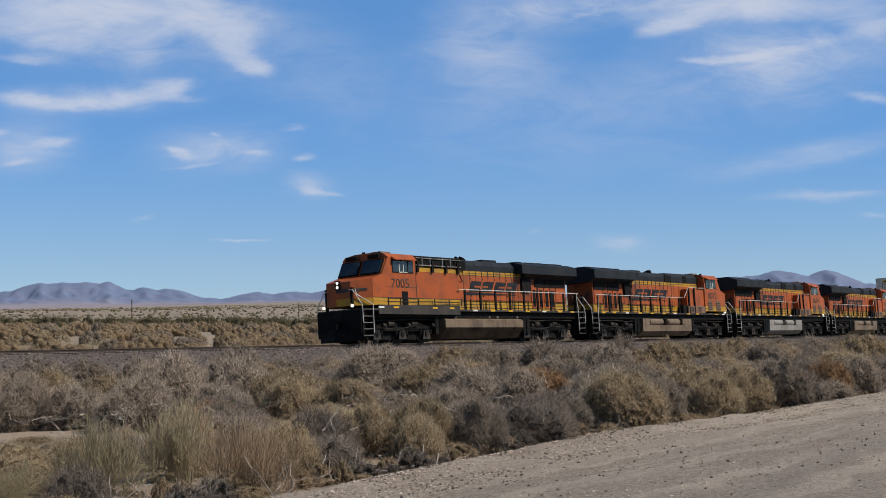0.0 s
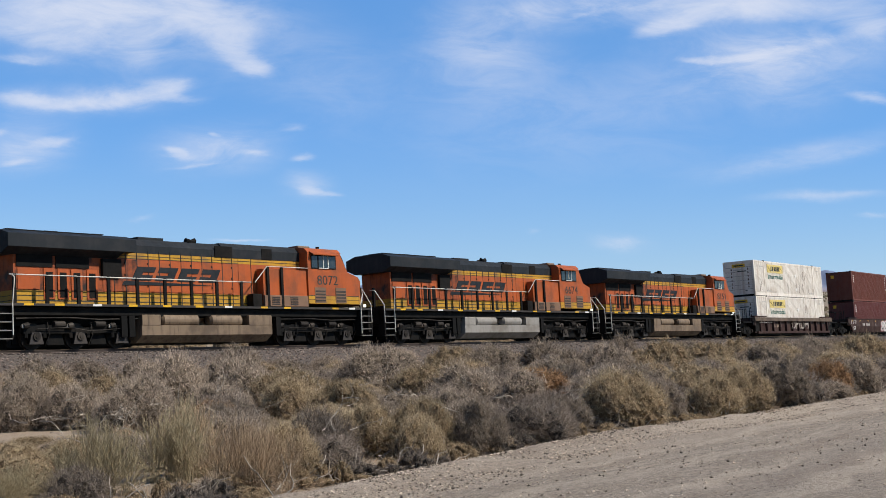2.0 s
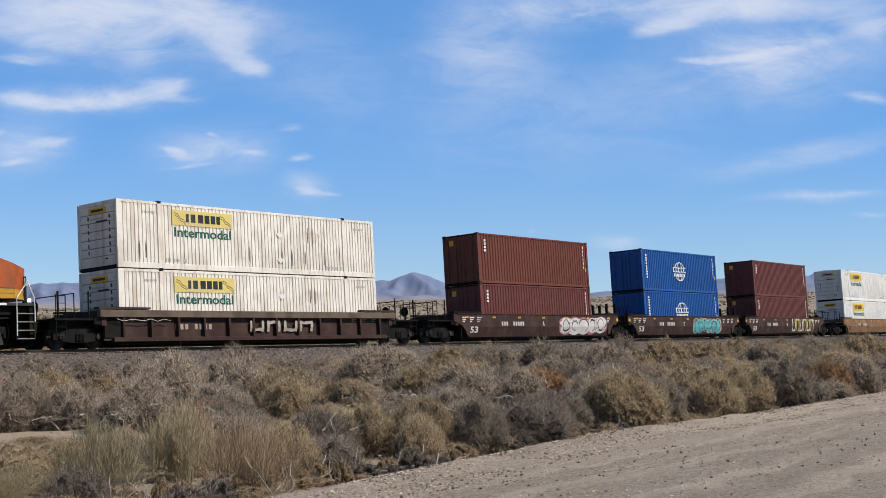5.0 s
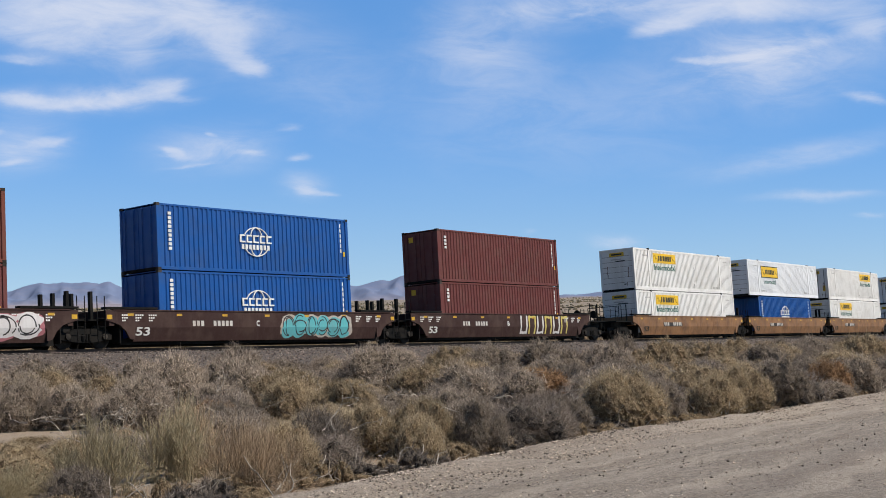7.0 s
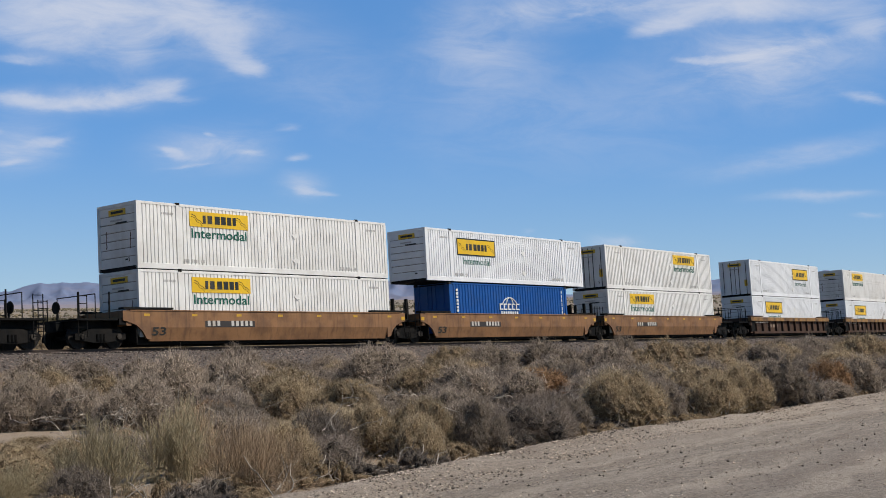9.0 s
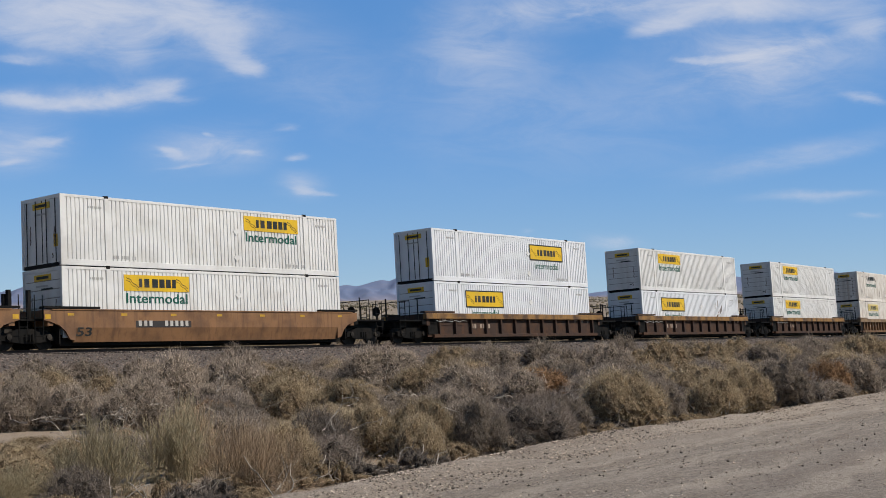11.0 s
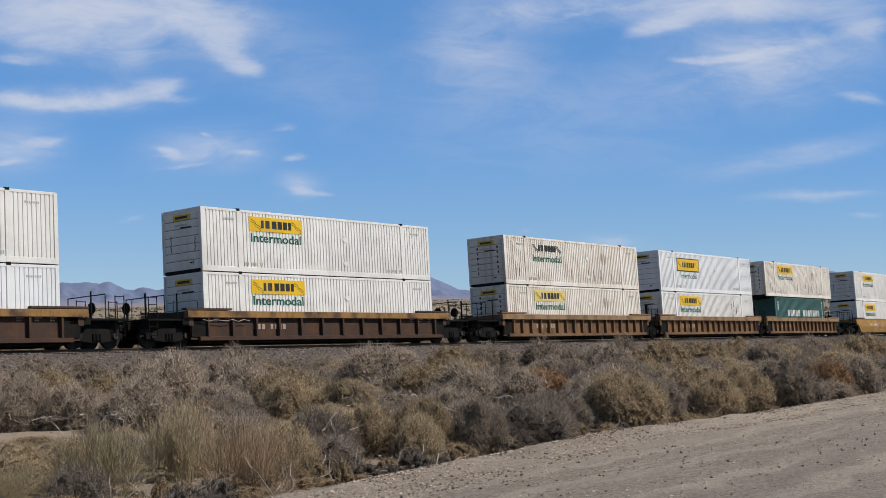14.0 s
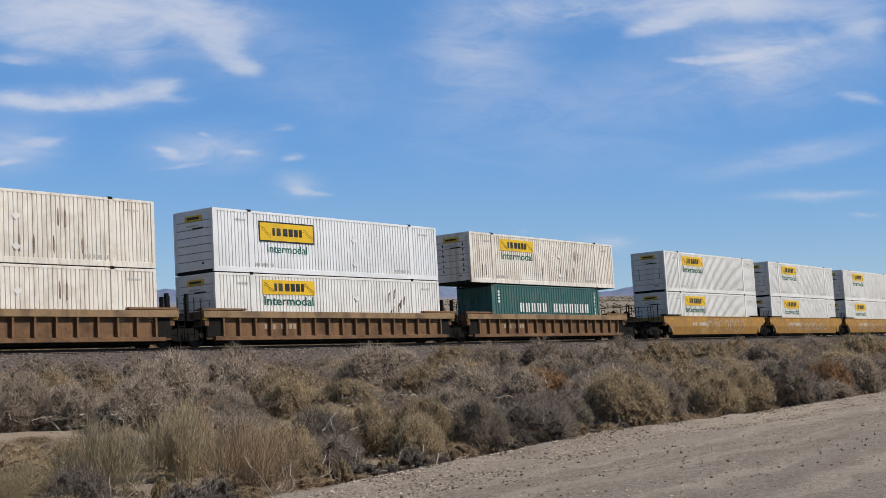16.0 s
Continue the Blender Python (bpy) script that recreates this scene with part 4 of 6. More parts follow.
def well_car(kind, mats, label, ends, length):
    """A double-stack well unit, origin mid-length at rail height. ends: (left, right), True where a truck of its own ends the car."""
    side, sill = mats
    car = thing("well_car", label, "freight car", "double-stack well cars")
    hx = 8.75 if length < 21 else 8.95
    for s in (-1, 1):
        ys = s * 1.47
        if kind == "smooth":
            prof = [(ys, 1.53), (s * 1.40, 1.53), (s * 1.40, 0.85), (s * 1.25, 0.25), (s * 1.32, 0.25), (ys, 0.82)]
            part("side_panel", B().yz(prof, -hx + 1.1, hx - 1.1), side, car)
            for e in (-1, 1):
                b = B().xz([(e * (hx - 1.1), 0.30), (e * (hx - 1.1), 1.53), (e * (hx + 0.35), 1.53), (e * (hx + 0.35), 1.12), (e * (hx + 0.05), 1.05), (e * (hx - 0.35), 0.92), (e * (hx - 0.65), 0.68), (e * (hx - 0.85), 0.36)], *sorted((ys, s * 1.38)))
                part("end_gusset", b, side, car)
            part("top_lip", B().box(-hx, hx, *sorted((s * 1.50, s * 1.38)), 1.50, 1.56, 0.01), side, car)
        else:
            part("side_panel", B().box(-hx, hx, *sorted((s * 1.345, s * 1.305)), 0.30, 1.40), side, car)
            part("top_chord", B().box(-hx - 0.3, hx + 0.3, *sorted((s * 1.55, s * 1.31)), 1.24, 1.54, 0.012), sill, car, "faded top chord")
            part("bottom_chord", B().box(-hx + 0.4, hx - 0.4, *sorted((s * 1.50, s * 1.28)), 0.24, 0.42, 0.012), side, car)
            n = 12 if kind == "rib" else 17
            rib = B().box(-0.05, 0.05, *sorted((s * 1.52, s * 1.335)), 0.41, 1.25).mesh("rib", side)
            for e in (-1, 1):
                part("end_panel", B().box(*sorted((e * (hx - 0.85), e * hx)), *sorted((s * 1.40, s * 1.34)), 0.42, 1.24), M["black"], car, "sooty black end panel")
            if kind == "rib":
                pts = [(-hx + 0.5 + 0.35 * i, s * 1.56, 1.17 - 0.10 * math.sin(i * 1.3) ** 2) for i in range(9)]
                part("air_hose", B().rod(pts, 0.016, 5), M["dull_white"], car, "pale air hose slung under the chord")
            for i in range(n):
                ob = part("rib", rib, None, car)
                ob.location = (-hx + 0.9 + (2 * hx - 1.8) * i / (n - 1), 0, 0)
        # walkway plates over the ends of the well
        for e in (-1, 1):
            x0, x1 = sorted((e * (hx - 2.3), e * (hx + 0.35)))
            part("walkway_plate", B().box(x0, x1, *sorted((s * 1.52, s * 1.18)), 1.575, 1.66), M["black"] if kind == "smooth" else side, car)
    part("well_floor", B().box(-hx + 0.6, hx - 0.6, -1.15, 1.15, 0.13, 0.385), M["black"], car)
    for e, own in zip((-1, 1), ends):
        reach = 11.55 if own else length / 2 - 0.05
        tx = 9.95 if own else length / 2
        part("end_bulkhead", B().box(*sorted((e * (hx - 0.45), e * (hx - 0.40))), -1.37, 1.37, 0.2, 1.5), M["black"], car)
        part("end_sill", B().box(*sorted((e * (hx - 0.1), e * (hx + 0.15))), -1.42, 1.42, 0.9, 1.54), side, car)
        part("draft_sill", B().box(*sorted((e * hx, e * reach)), -0.35, 0.35, 0.72, 1.12, 0.03), M["black"], car)
        if own:
            part("platform", B().box(*sorted((e * hx, e * 11.3)), -1.35, 1.35, 1.12, 1.20), M["black"], car)
            part("coupler", B().box(*sorted((e * 11.3, e * (length / 2 + 0.05))), -0.13, 0.13, 0.72, 1.02, 0.04), M["black"], car)
            for y in (-1.3, 1.3):
                b = B().rod([(e * 11.2, y, 0.45), (e * 11.2, y, 2.15)], 0.022).rod([(e * 10.75, y, 0.45), (e * 10.75, y, 2.15)], 0.022)
                for z in (0.5, 0.85, 1.5, 1.8, 2.1):
                    b.rod([(e * 11.2, y, z), (e * 10.75, y, z)], 0.016, 5)
                part("ladder", b, M["black"], car)
            b = B().rod([(e * 10.3, -1.25, 1.2), (e * 10.3, -1.25, 2.2), (e * 10.3, 1.25, 2.2), (e * 10.3, 1.25, 1.2)], 0.022)
            b.rod([(e * 9.6, -1.25, 1.2), (e * 9.6, -1.25, 2.3)], 0.035).rod([(e * 9.35, 1.1, 1.2), (e * 9.35, 1.1, 2.5)], 0.05)
            part("grab_rail", b, M["black"], car)
            part("brake_wheel", B().cyl((e * 10.9, 0.5, 1.75), (e * 10.93, 0.5, 1.75), 0.26, 12), M["black"], car)
            part("brake_stand", B().cyl((e * 10.85, 0.5, 1.15), (e * 10.85, 0.5, 1.8), 0.05, 6), M["black"], car)
            make_bogie(car, e * tx, (-0.89, 0.89))
            part("underframe_box", B().box(*sorted((e * (hx + 0.2), e * 11.2)), -0.9, 0.9, 0.80, 1.12), M["black"], car)
            part("fender", B().box(*sorted((e * (hx - 0.5), e * (hx + 0.5))), -1.40, 1.40, 0.95, 1.2), M["black"], car)
        else:
            part("platform", B().box(*sorted((e * hx, e * reach)), -1.1, 1.1, 1.12, 1.18), M["black"], car)
            b = B().rod([(e * (hx + 0.35), -1.4, 0.35), (e * (hx + 0.35), -1.4, 2.1)], 0.022).rod([(e * (hx + 0.72), -1.4, 0.35), (e * (hx + 0.72), -1.4, 2.1)], 0.022)
            for z in (0.5, 0.85, 1.2, 1.55):
                b.rod([(e * (hx + 0.35), -1.4, z), (e * (hx + 0.72), -1.4, z)], 0.016, 5)
            part("ladder", b, M["black"], car)
            for y, x in ((1.1, 0.45), (0.5, 0.62), (-0.6, 0.5)):
                part("guide_post", B().box(*sorted((e * (hx + x), e * (hx + x - 0.13))), y - 0.08, y + 0.08, 1.1, 2.35), M["black"], car)
            part("reflector", B().box(*sorted((e * (hx + 0.04), e * (hx + 0.3))), -1.478, -1.44, 1.16, 1.34), M["reflector"], car)
            if e > 0:
                make_bogie(car, tx, (-0.89, 0.89))
    n = 7 if kind == "smooth" else 0
    rf = B().box(-0.15, 0.15, -1.478 if kind == "smooth" else -1.504, -1.44, 1.30, 1.40).mesh("reflector", M["reflector"])
    for i in range(n):
        part("reflector", rf, None, car).location = (-hx + 0.9 + (2 * hx - 1.8) * i / (n - 1), 0, 0)
    return car


def panel_y(z, kind="smooth"):
    if kind != "smooth":
        return -1.347
    return -1.470 if z > 0.82 else -1.32 - (z - 0.25) * 0.263


def car_marks(car, kind, style):
    """Stencilled marks; style: the car's paint."""
    y = panel_y(1.0, kind)
    tilt = Matrix.Rotation(radians(14.7), 4, "X")
    if style in ("well_brown", "well_tan") and kind == "smooth":
        m = Matrix.Translation((-7.2, panel_y(0.66) - 0.006, 0.66)) @ tilt @ Matrix.Rotation(radians(90), 4, "X")
        lettering("length_number", "53", 0.5, m, M["white_mark" if style == "well_brown" else "black_mark"], car, 0.005, "stencilled length number", 0.01, (0.74, 0.36))
    if kind == "smooth":
        if style == "well_tan":
            part("mark_backing", B().box(-4.65, -1.65, y - 0.004, y + 0.02, 0.82, 1.10), M["frame_grey"], car, "grey painted-out patch")
        b = B()
        for i in range(10):
            if i not in (3, 4):
                a = -4.5 + i * (0.28 if style == "well_tan" else 0.24)
                b.xz([(a, 0.88), (a + 0.16, 0.88), (a + 0.16, 1.11), (a, 1.11)], y - 0.008, y + 0.02)
        parts("code_block", b, M["dull_white"], car, "plain white block of a car code")
    else:
        b = B()
        for i in range(8):
            if i != 3:
                a = -5.2 + i * 0.27
                b.xz([(a, 0.74), (a + 0.17, 0.74), (a + 0.17, 0.98), (a, 0.98)], y - 0.006, y + 0.02)
        parts("code_block", b, M["mark_faded"], car, "faded block of a car code")
    if style == "well_brown" or kind != "smooth":
        for cx in (-8.3, -7.6, -6.9, 6.1, 6.9, 7.6):
            b = B()
            for r in range(3):
                for i in range(4 - r):
                    a = cx + i * 0.11
                    b.xz([(a, 1.30 - r * 0.11), (a + 0.08, 1.30 - r * 0.11), (a + 0.08, 1.36 - r * 0.11), (a, 1.36 - r * 0.11)], y - 0.006, y + 0.02)
            part("stencil", b, M["white_mark" if kind == "smooth" else "mark_faded"], car, "small illegible stencil lines")


def stroke(car, pts, wide, paint_name, lift, rng):
    """One ribbon of spray paint along pts on the near side of a well unit."""
    b = B()
    for i, (x, z) in enumerate(pts):
        q = pts[min(i + 1, len(pts) - 1)]
        p = pts[max(i - 1, 0)]
        dx, dz = q[0] - p[0], q[1] - p[1]
        ln = math.hypot(dx, dz) or 1
        wd = wide * (0.75 + 0.4 * rng.random())
        for s in (-1, 1):
            xx, zz = x - s * dz / ln * wd / 2, z + s * dx / ln * wd / 2
            b.v.append((xx, panel_y(zz) - lift, zz))
    b.f += [(2 * i, 2 * i + 2, 2 * i + 3, 2 * i + 1) for i in range(len(pts) - 1)]
    part("spray_stroke", b, M[paint_name], car, "abstract spray-paint stroke")


def spray(car, x0, x1, fill, outline, back, seed, z0=0.34, z1=1.42, count=5):
    """Abstract rounded spray-paint shapes on a paler or darker cloud."""
    rng = random.Random(seed)
    step = (x1 - x0) / count
    for layer, name, lift in ((0, back, 0.004), (1, fill, 0.007)):
        if not name:
            continue
        for k in range(count):
            grow = 1.25 if layer == 0 else 1.0
            cx, half = x0 + step * (k + 0.5) + rng.uniform(-0.06, 0.06), step * 0.56 * grow
            lo, hi = max(0.30, z0 + rng.uniform(-0.05, 0.12)), min(1.47, z1 + rng.uniform(-0.22, 0.04) * (1 if layer else 0.3))
            b = B()
            lean = rng.uniform(-0.1, 0.22)
            levels = sorted([lo + (hi - lo) * j / 9 for j in range(10)] + [0.82])
            for j, z in enumerate(levels):
                f = (z - lo) / (hi - lo)
                round_ = math.sqrt(max(0.0, 1 - (2 * f - 1) ** 4))
                for s in (-1, 1):
                    w = half * (0.25 + 0.75 * round_) * (1 + (0.55 if layer else 0.2) * noise.noise((seed + k * 3.1, f * 5.5, s * 2.0 + layer)))
                    b.v.append((cx + lean * (f - 0.5) + s * w, panel_y(z) - lift - 0.0008 * (k % 2), z))
            b.f = [(2 * j, 2 * j + 1, 2 * j + 3, 2 * j + 2) for j in range(len(levels) - 1)]
            part("spray_patch", b, M[name], car, "abstract rounded spray-paint patch")
    for k in range(count):
        cx, cz = x0 + step * (k + 0.5), (z0 + z1) / 2
        for turn_ in range(3):
            ax, az, a0 = step * rng.uniform(0.25, 0.58), (z1 - z0) * rng.uniform(0.22, 0.46), rng.uniform(0, 6.3)
            sweep = rng.uniform(2.0, 4.8)
            pts = [(cx + ax * math.cos(a0 + sweep * i / 11), min(1.46, max(0.30, cz + az * math.sin(a0 + sweep * i / 11)))) for i in range(12)]
            stroke(car, pts, 0.055, outline, 0.0105, rng)


def spray_bars(car, x0, x1, paints, seed, z0, z1, count):
    """A row of tall uneven painted bars, joined in pairs."""
    rng = random.Random(seed)
    step = (x1 - x0) / count
    for k in range(count):
        a, w, name = x0 + step * k + 0.06, step * 0.66, paints[k % len(paints)]
        l, r = rng.uniform(-0.05, 0.05), rng.uniform(-0.05, 0.05)
        for xa, xb in ((a, a + l), (a + w, a + w + r)):
            stroke(car, [(xa + (xb - xa) * i / 5, z0 + (z1 - z0) * i / 5) for i in range(6)], 0.15, name, 0.005, rng)
        top = z1 - 0.08 if k % 2 else z0 + 0.08
        stroke(car, [(a + w * i / 4, top + rng.uniform(-0.03, 0.03)) for i in range(5)], 0.14, name, 0.007, rng)


def ride(ob, u, turned=False, z=0.0):
    """Puts a thing on the train: u is the place of its middle along the train at 0 s."""
    TRAIN.append((ob, u, turned, z))
    return ob


LOWER, UPPER = 0.40, 3.302


# ---- locomotives ----
def hood_section(y, z0, z1, c=0.0):
    return [(-y, z0), (y, z0), (y, z1 - c), (y - c, z1), (-y + c, z1), (-y, z1 - c)] if c else [(-y, z0), (y, z0), (y, z1), (-y, z1)]


def build_locomotive():
    """A six-axle wide-cab diesel, front towards -x, origin mid-frame at rail height."""
    loco = thing("locomotive", "orange and black wide-cab diesel freight locomotive", "locomotive", "locomotives at the head of the train")
    O, Y, K, BL, G = M["orange"], M["yellow"], M["hood_black"], M["black"], M["frame_grey"]

    # frame and deck
    part("frame", B().box(-10.9, 10.4, -1.30, 1.30, 1.30, 1.66, 0.03), BL, loco)
    part("deck", B().box(-10.95, 10.45, -1.52, 1.52, 1.665, 1.76), G, loco, "grey walkway deck edge")
    part("side_skirt", B().box(-9.7, -2.75, -1.535, -1.46, 1.47, 1.95), G, loco, "dusty grey side skirt")
    part("end_plate", B().box(10.4, 10.55, -1.45, 1.45, 1.0, 1.9), BL, loco)
    for i, x in enumerate((-9.5, -8.3, -5.0, -3.5, -1.3, 0.4, 2.2, 4.0, 5.8, 7.6, 9.0)):
        for s in (-1, 1):
            y = s * (1.54 if s < 0 and x < -2.8 else 1.525)
            z = 1.78 if s < 0 and x < -2.8 else 1.675
            part("reflector", B().box(x - 0.22, x + 0.22, *sorted((y, y - s * 0.03)), z, z + 0.085), M["reflector"] if i % 4 else M["white_mark"], loco)

    # long hood: yellow, orange, yellow and dark bands
    x0, x1 = -2.5, 9.28
    part("hood_lower_band", B().yz(hood_section(0.95, 1.76, 2.32), x0, x1), Y, loco, "yellow lower stripe")
    part("hood_side", B().yz(hood_section(0.945, 2.32, 3.74), x0, 3.9), O, loco)
    part("hood_side", B().yz(hood_section(0.945, 2.32, 3.74), 3.9, x1 - 0.01), M["orange_sooty"], loco, "sooty orange rear hood side")
    for s in (-1, 1):
        for x in (-3.3,) if s > 0 else ():
            part("door_seam", B().box(x - 0.015, x + 0.015, 0.945, 0.965, 1.80, 4.3), M["black_mark"], loco)
    part("hood_upper_band", B().yz(hood_section(0.95, 3.74, 3.99), x0, x1 - 0.005), Y, loco, "yellow upper stripe")
    part("hood_top", B().yz(hood_section(0.955, 3.99, 4.62, 0.30), -3.2, x1 - 0.02), K, loco, "dark upper hood")
    part("pinstripe", B().box(x0, x1, -0.958, 0.958, 1.90, 1.94).box(x0, x1, -0.958, 0.958, 2.10, 2.13), M["black_mark"], loco)
    part("pinstripe", B().box(x0, x1, -0.958, 0.958, 3.85, 3.875), M["black_mark"], loco)
    part("pinstripe", B().box(x0, x1, -0.957, 0.957, 3.735, 3.76), M["black_mark"], loco)
    part("pinstripe", B().box(-6.5, -2.5, 0.9, 0.962, 3.85, 3.875), M["black_mark"], loco)
    part("pinstripe", B().box(-6.5, -2.5, 0.9, 0.962, 1.92, 1.945), M["black_mark"], loco)
    # engine-room doors
    for s in (-1, 1):
        for i in range(12):
            x = -2.1 + i * 0.60
            d = B().box(x, x + 0.56, *sorted((s * 0.945, s * 0.967)), 2.36, 3.70).mesh("hood_door", O if i < 9 else M["orange_sooty"])
            hd = part("hood_door", d, None, loco)
            if i % 2 == 0:
                b = B()
                for z in (2.55, 3.0, 3.5):
                    b.box(x + 0.02, x + 0.06, *sorted((s * 0.967, s * 0.985)), z, z + 0.09)
                part("hinge", b, BL, hd)
            part("door_seam", B().box(x - 0.035, x - 0.008, *sorted((s * 0.945, s * 0.975)), 1.80, 4.1), M["black_mark"], loco)
    # tall cabinet behind the cab
    part("cabinet", B().yz([(-1.38, 2.32), (0.95, 2.32), (0.95, 3.74), (-1.38, 3.74)], -6.5, -2.52), O, loco)
    part("cabinet_band", B().yz([(-1.40, 1.76), (0.955, 1.76), (0.955, 2.318), (-1.40, 2.318)], -6.5, -2.50), Y, loco, "yellow lower stripe")
    part("cabinet_band", B().yz([(-1.39, 3.742), (0.955, 3.742), (0.955, 3.985), (-1.39, 3.985)], -6.5, -2.52), Y, loco, "yellow upper stripe")
    part("cabinet_seam", B().box(-6.5, -2.52, -1.405, -1.39, 2.30, 2.335).box(-6.5, -2.52, -1.405, -1.39, 2.03, 2.05), M["black_mark"], loco)
    part("cabinet_top", B().yz([(-1.05, 3.99), (0.97, 3.99), (0.97, 4.40), (0.7, 4.68), (-0.8, 4.68), (-1.05, 4.40)], -6.5, -1.6), K, loco, "dark upper hood")
    # dynamic-brake grids on the left
    part("grid_box", B().box(-6.4, -2.3, -1.42, -0.9, 4.03, 4.56), M["grille"], loco, "black resistor grid box")
    for x in (-6.25, -4.95, -3.75, -2.65):
        part("bracket", B().box(x - 0.08, x + 0.08, -1.50, -1.36, 3.72, 4.34), BL, loco)
    for x in (-5.85, -5.15, -4.05, -3.3):
        part("grid_bar", B().box(x - 0.025, x + 0.025, -1.47, -1.42, 4.02, 4.52), M["steel"], loco)
    part("grid_rail", B().rod([(-6.4, -1.47, 4.46), (-2.4, -1.47, 4.46)], 0.022).rod([(-6.4, -1.47, 4.08), (-2.4, -1.47, 4.08)], 0.028), M["steel"], loco)
    part("vent_panel", B().box(-2.1, -1.4, -1.08, -1.04, 4.05, 4.52), M["grille"], loco, "black square air vent")
    for a, e in ((-2.15, -1.1), (-4.65, -4.0)):
        part("vent_panel", B().box(a, e, 0.955, 0.99, 4.0, 4.5), M["grille"], loco, "black square air vent")
    # cabinet and battery boxes on the right-hand walkway
    part("equipment_box", B().box(-6.45, -3.6, 1.0, 1.42, 1.77, 3.52, 0.02), O, loco)
    part("battery_box", B().box(-6.45, -3.6, 1.20, 1.50, 1.77, 2.30, 0.02), M["box_brown"], loco, "dusty brown battery box")
    part("tool_box", B().box(-3.5, -2.95, 1.0, 1.40, 1.77, 2.35, 0.02), BL, loco)
    for x in (-5.5, -4.3):
        b = B()
        for i in range(5):
            b.box(x - 0.25, x + 0.25, 1.48, 1.52, 1.86 + i * 0.08, 1.90 + i * 0.08)
        part("louvre", b, M["frame_grey"], loco)
    for x in (-7.3, -8.75):
        lp = part("louvre_panel", B().box(x - 0.38, x + 0.38, 1.495, 1.52, 1.98, 2.72), M["box_brown"], loco, "brown louvred panel")
        part("louvre", B().box(x - 0.34, x + 0.34, 1.52, 1.535, 2.05, 2.12).box(x - 0.34, x + 0.34, 1.52, 1.535, 2.2, 2.27).box(x - 0.34, x + 0.34, 1.52, 1.535, 2.35, 2.42).box(x - 0.34, x + 0.34, 1.52, 1.535, 2.5, 2.57), M["frame_grey"], lp)

    # radiator section with overhanging wings
    rx0, rx1 = 3.72, 9.84
    part("radiator_wing", B().yz([(-0.95, 3.70), (0.95, 3.70), (1.50, 3.95), (1.50, 4.46), (0.85, 4.66), (-0.85, 4.66), (-1.50, 4.46), (-1.50, 3.95)], rx0 + 0.6, rx1), K, loco, "dark overhanging radiator housing")
    part("radiator_nose", B().prism([(rx0 + 0.6, -1.50, 3.95), (rx0 + 0.6, -1.50, 4.46), (rx0 + 0.6, -0.85, 4.66), (rx0 + 0.6, 0.85, 4.66), (rx0 + 0.6, 1.5, 4.46), (rx0 + 0.6, 1.5, 3.95)], (-0.6, 0, 0)), K, loco)
    part("radiator_screen", B().box(5.2, 9.4, -0.7, 0.7, 4.66, 4.73), M["grille"], loco)
    for s in (-1, 1):
        part("intake_screen", B().box(5.75, 7.35, *sorted((s * 0.955, s * 0.99)), 3.24, 3.73).box(7.5, 9.15, *sorted((s * 0.955, s * 0.99)), 3.24, 3.73), M["grille"], loco, "black radiator intake screen")
        part("filter_box", B().box(4.2, 5.15, *sorted((s * 0.95, s * 1.10)), 2.95, 3.68), M["grille"], loco, "sooty air filter box")
        for x in (5.35, 6.1, 6.75, 7.4):
            fr = part("radiator_door", B().box(x, x + 0.52, *sorted((s * 0.95, s * 0.985)), 1.98, 3.20), O, loco)
            part("door_screen", B().box(x + 0.10, x + 0.42, *sorted((s * 0.985, s * 0.995)), 2.05, 3.05), M["grille"], fr)
        part("access_panel", B().box(8.1, 9.1, *sorted((s * 0.95, s * 0.975)), 2.36, 3.2), O, loco)
    part("exhaust_housing", B().box(1.3, 2.7, -0.35, 0.35, 4.62, 4.78), K, loco)
    part("horn", B().cyl((-0.4, -0.25, 4.76), (-0.75, -0.25, 4.78), 0.05, 8, 0.12).cyl((-0.4, 0.05, 4.76), (-0.75, 0.05, 4.80), 0.05, 8, 0.13).cyl((-0.4, 0.25, 4.76), (-0.05, 0.25, 4.78), 0.05, 8, 0.11).box(-0.55, -0.3, -0.3, 0.3, 4.60, 4.76), BL, loco)
    for x in (4.9, 7.2, 8.9):
        part("roof_hatch", B().box(x - 0.3, x + 0.3, -0.5, 0.5, 4.73, 4.77), K, loco)
    part("rear_headlight", B().cyl((9.28, -0.13, 4.15), (9.36, -0.13, 4.15), 0.09, 10).cyl((9.28, 0.13, 4.15), (9.36, 0.13, 4.15), 0.09, 10), M["steel"], loco)

    # cab: side walls, roof, nose
    cab = new("cab", None)
    cab.parent = loco
    side = [(-6.5, 2.32), (-10.08, 2.32), (-10.08, 3.28), (-9.30, 3.52), (-8.85, 4.30), (-8.80, 4.45), (-6.5, 4.45)]
    for s in (-1, 1):
        part("cab_side", B().xz(side, *sorted((s * 1.42, s * 1.50))), O, cab)
        part("cab_band", B().box(-10.09, -6.5, *sorted((s * 1.42, s * 1.505)), 1.94, 2.32), Y, cab, "yellow lower stripe")
        part("pinstripe", B().box(-10.09, -6.5, *sorted((s * 1.49, s * 1.51)), 2.12, 2.14).box(-10.09, -6.5, *sorted((s * 1.49, s * 1.51)), 2.31, 2.34), M["black_mark"], cab)
        win = part("window_frame", B().box(-8.47, -6.72, *sorted((s * 1.48, s * 1.525)), 3.62, 4.30), BL, cab, "black cab window frame")
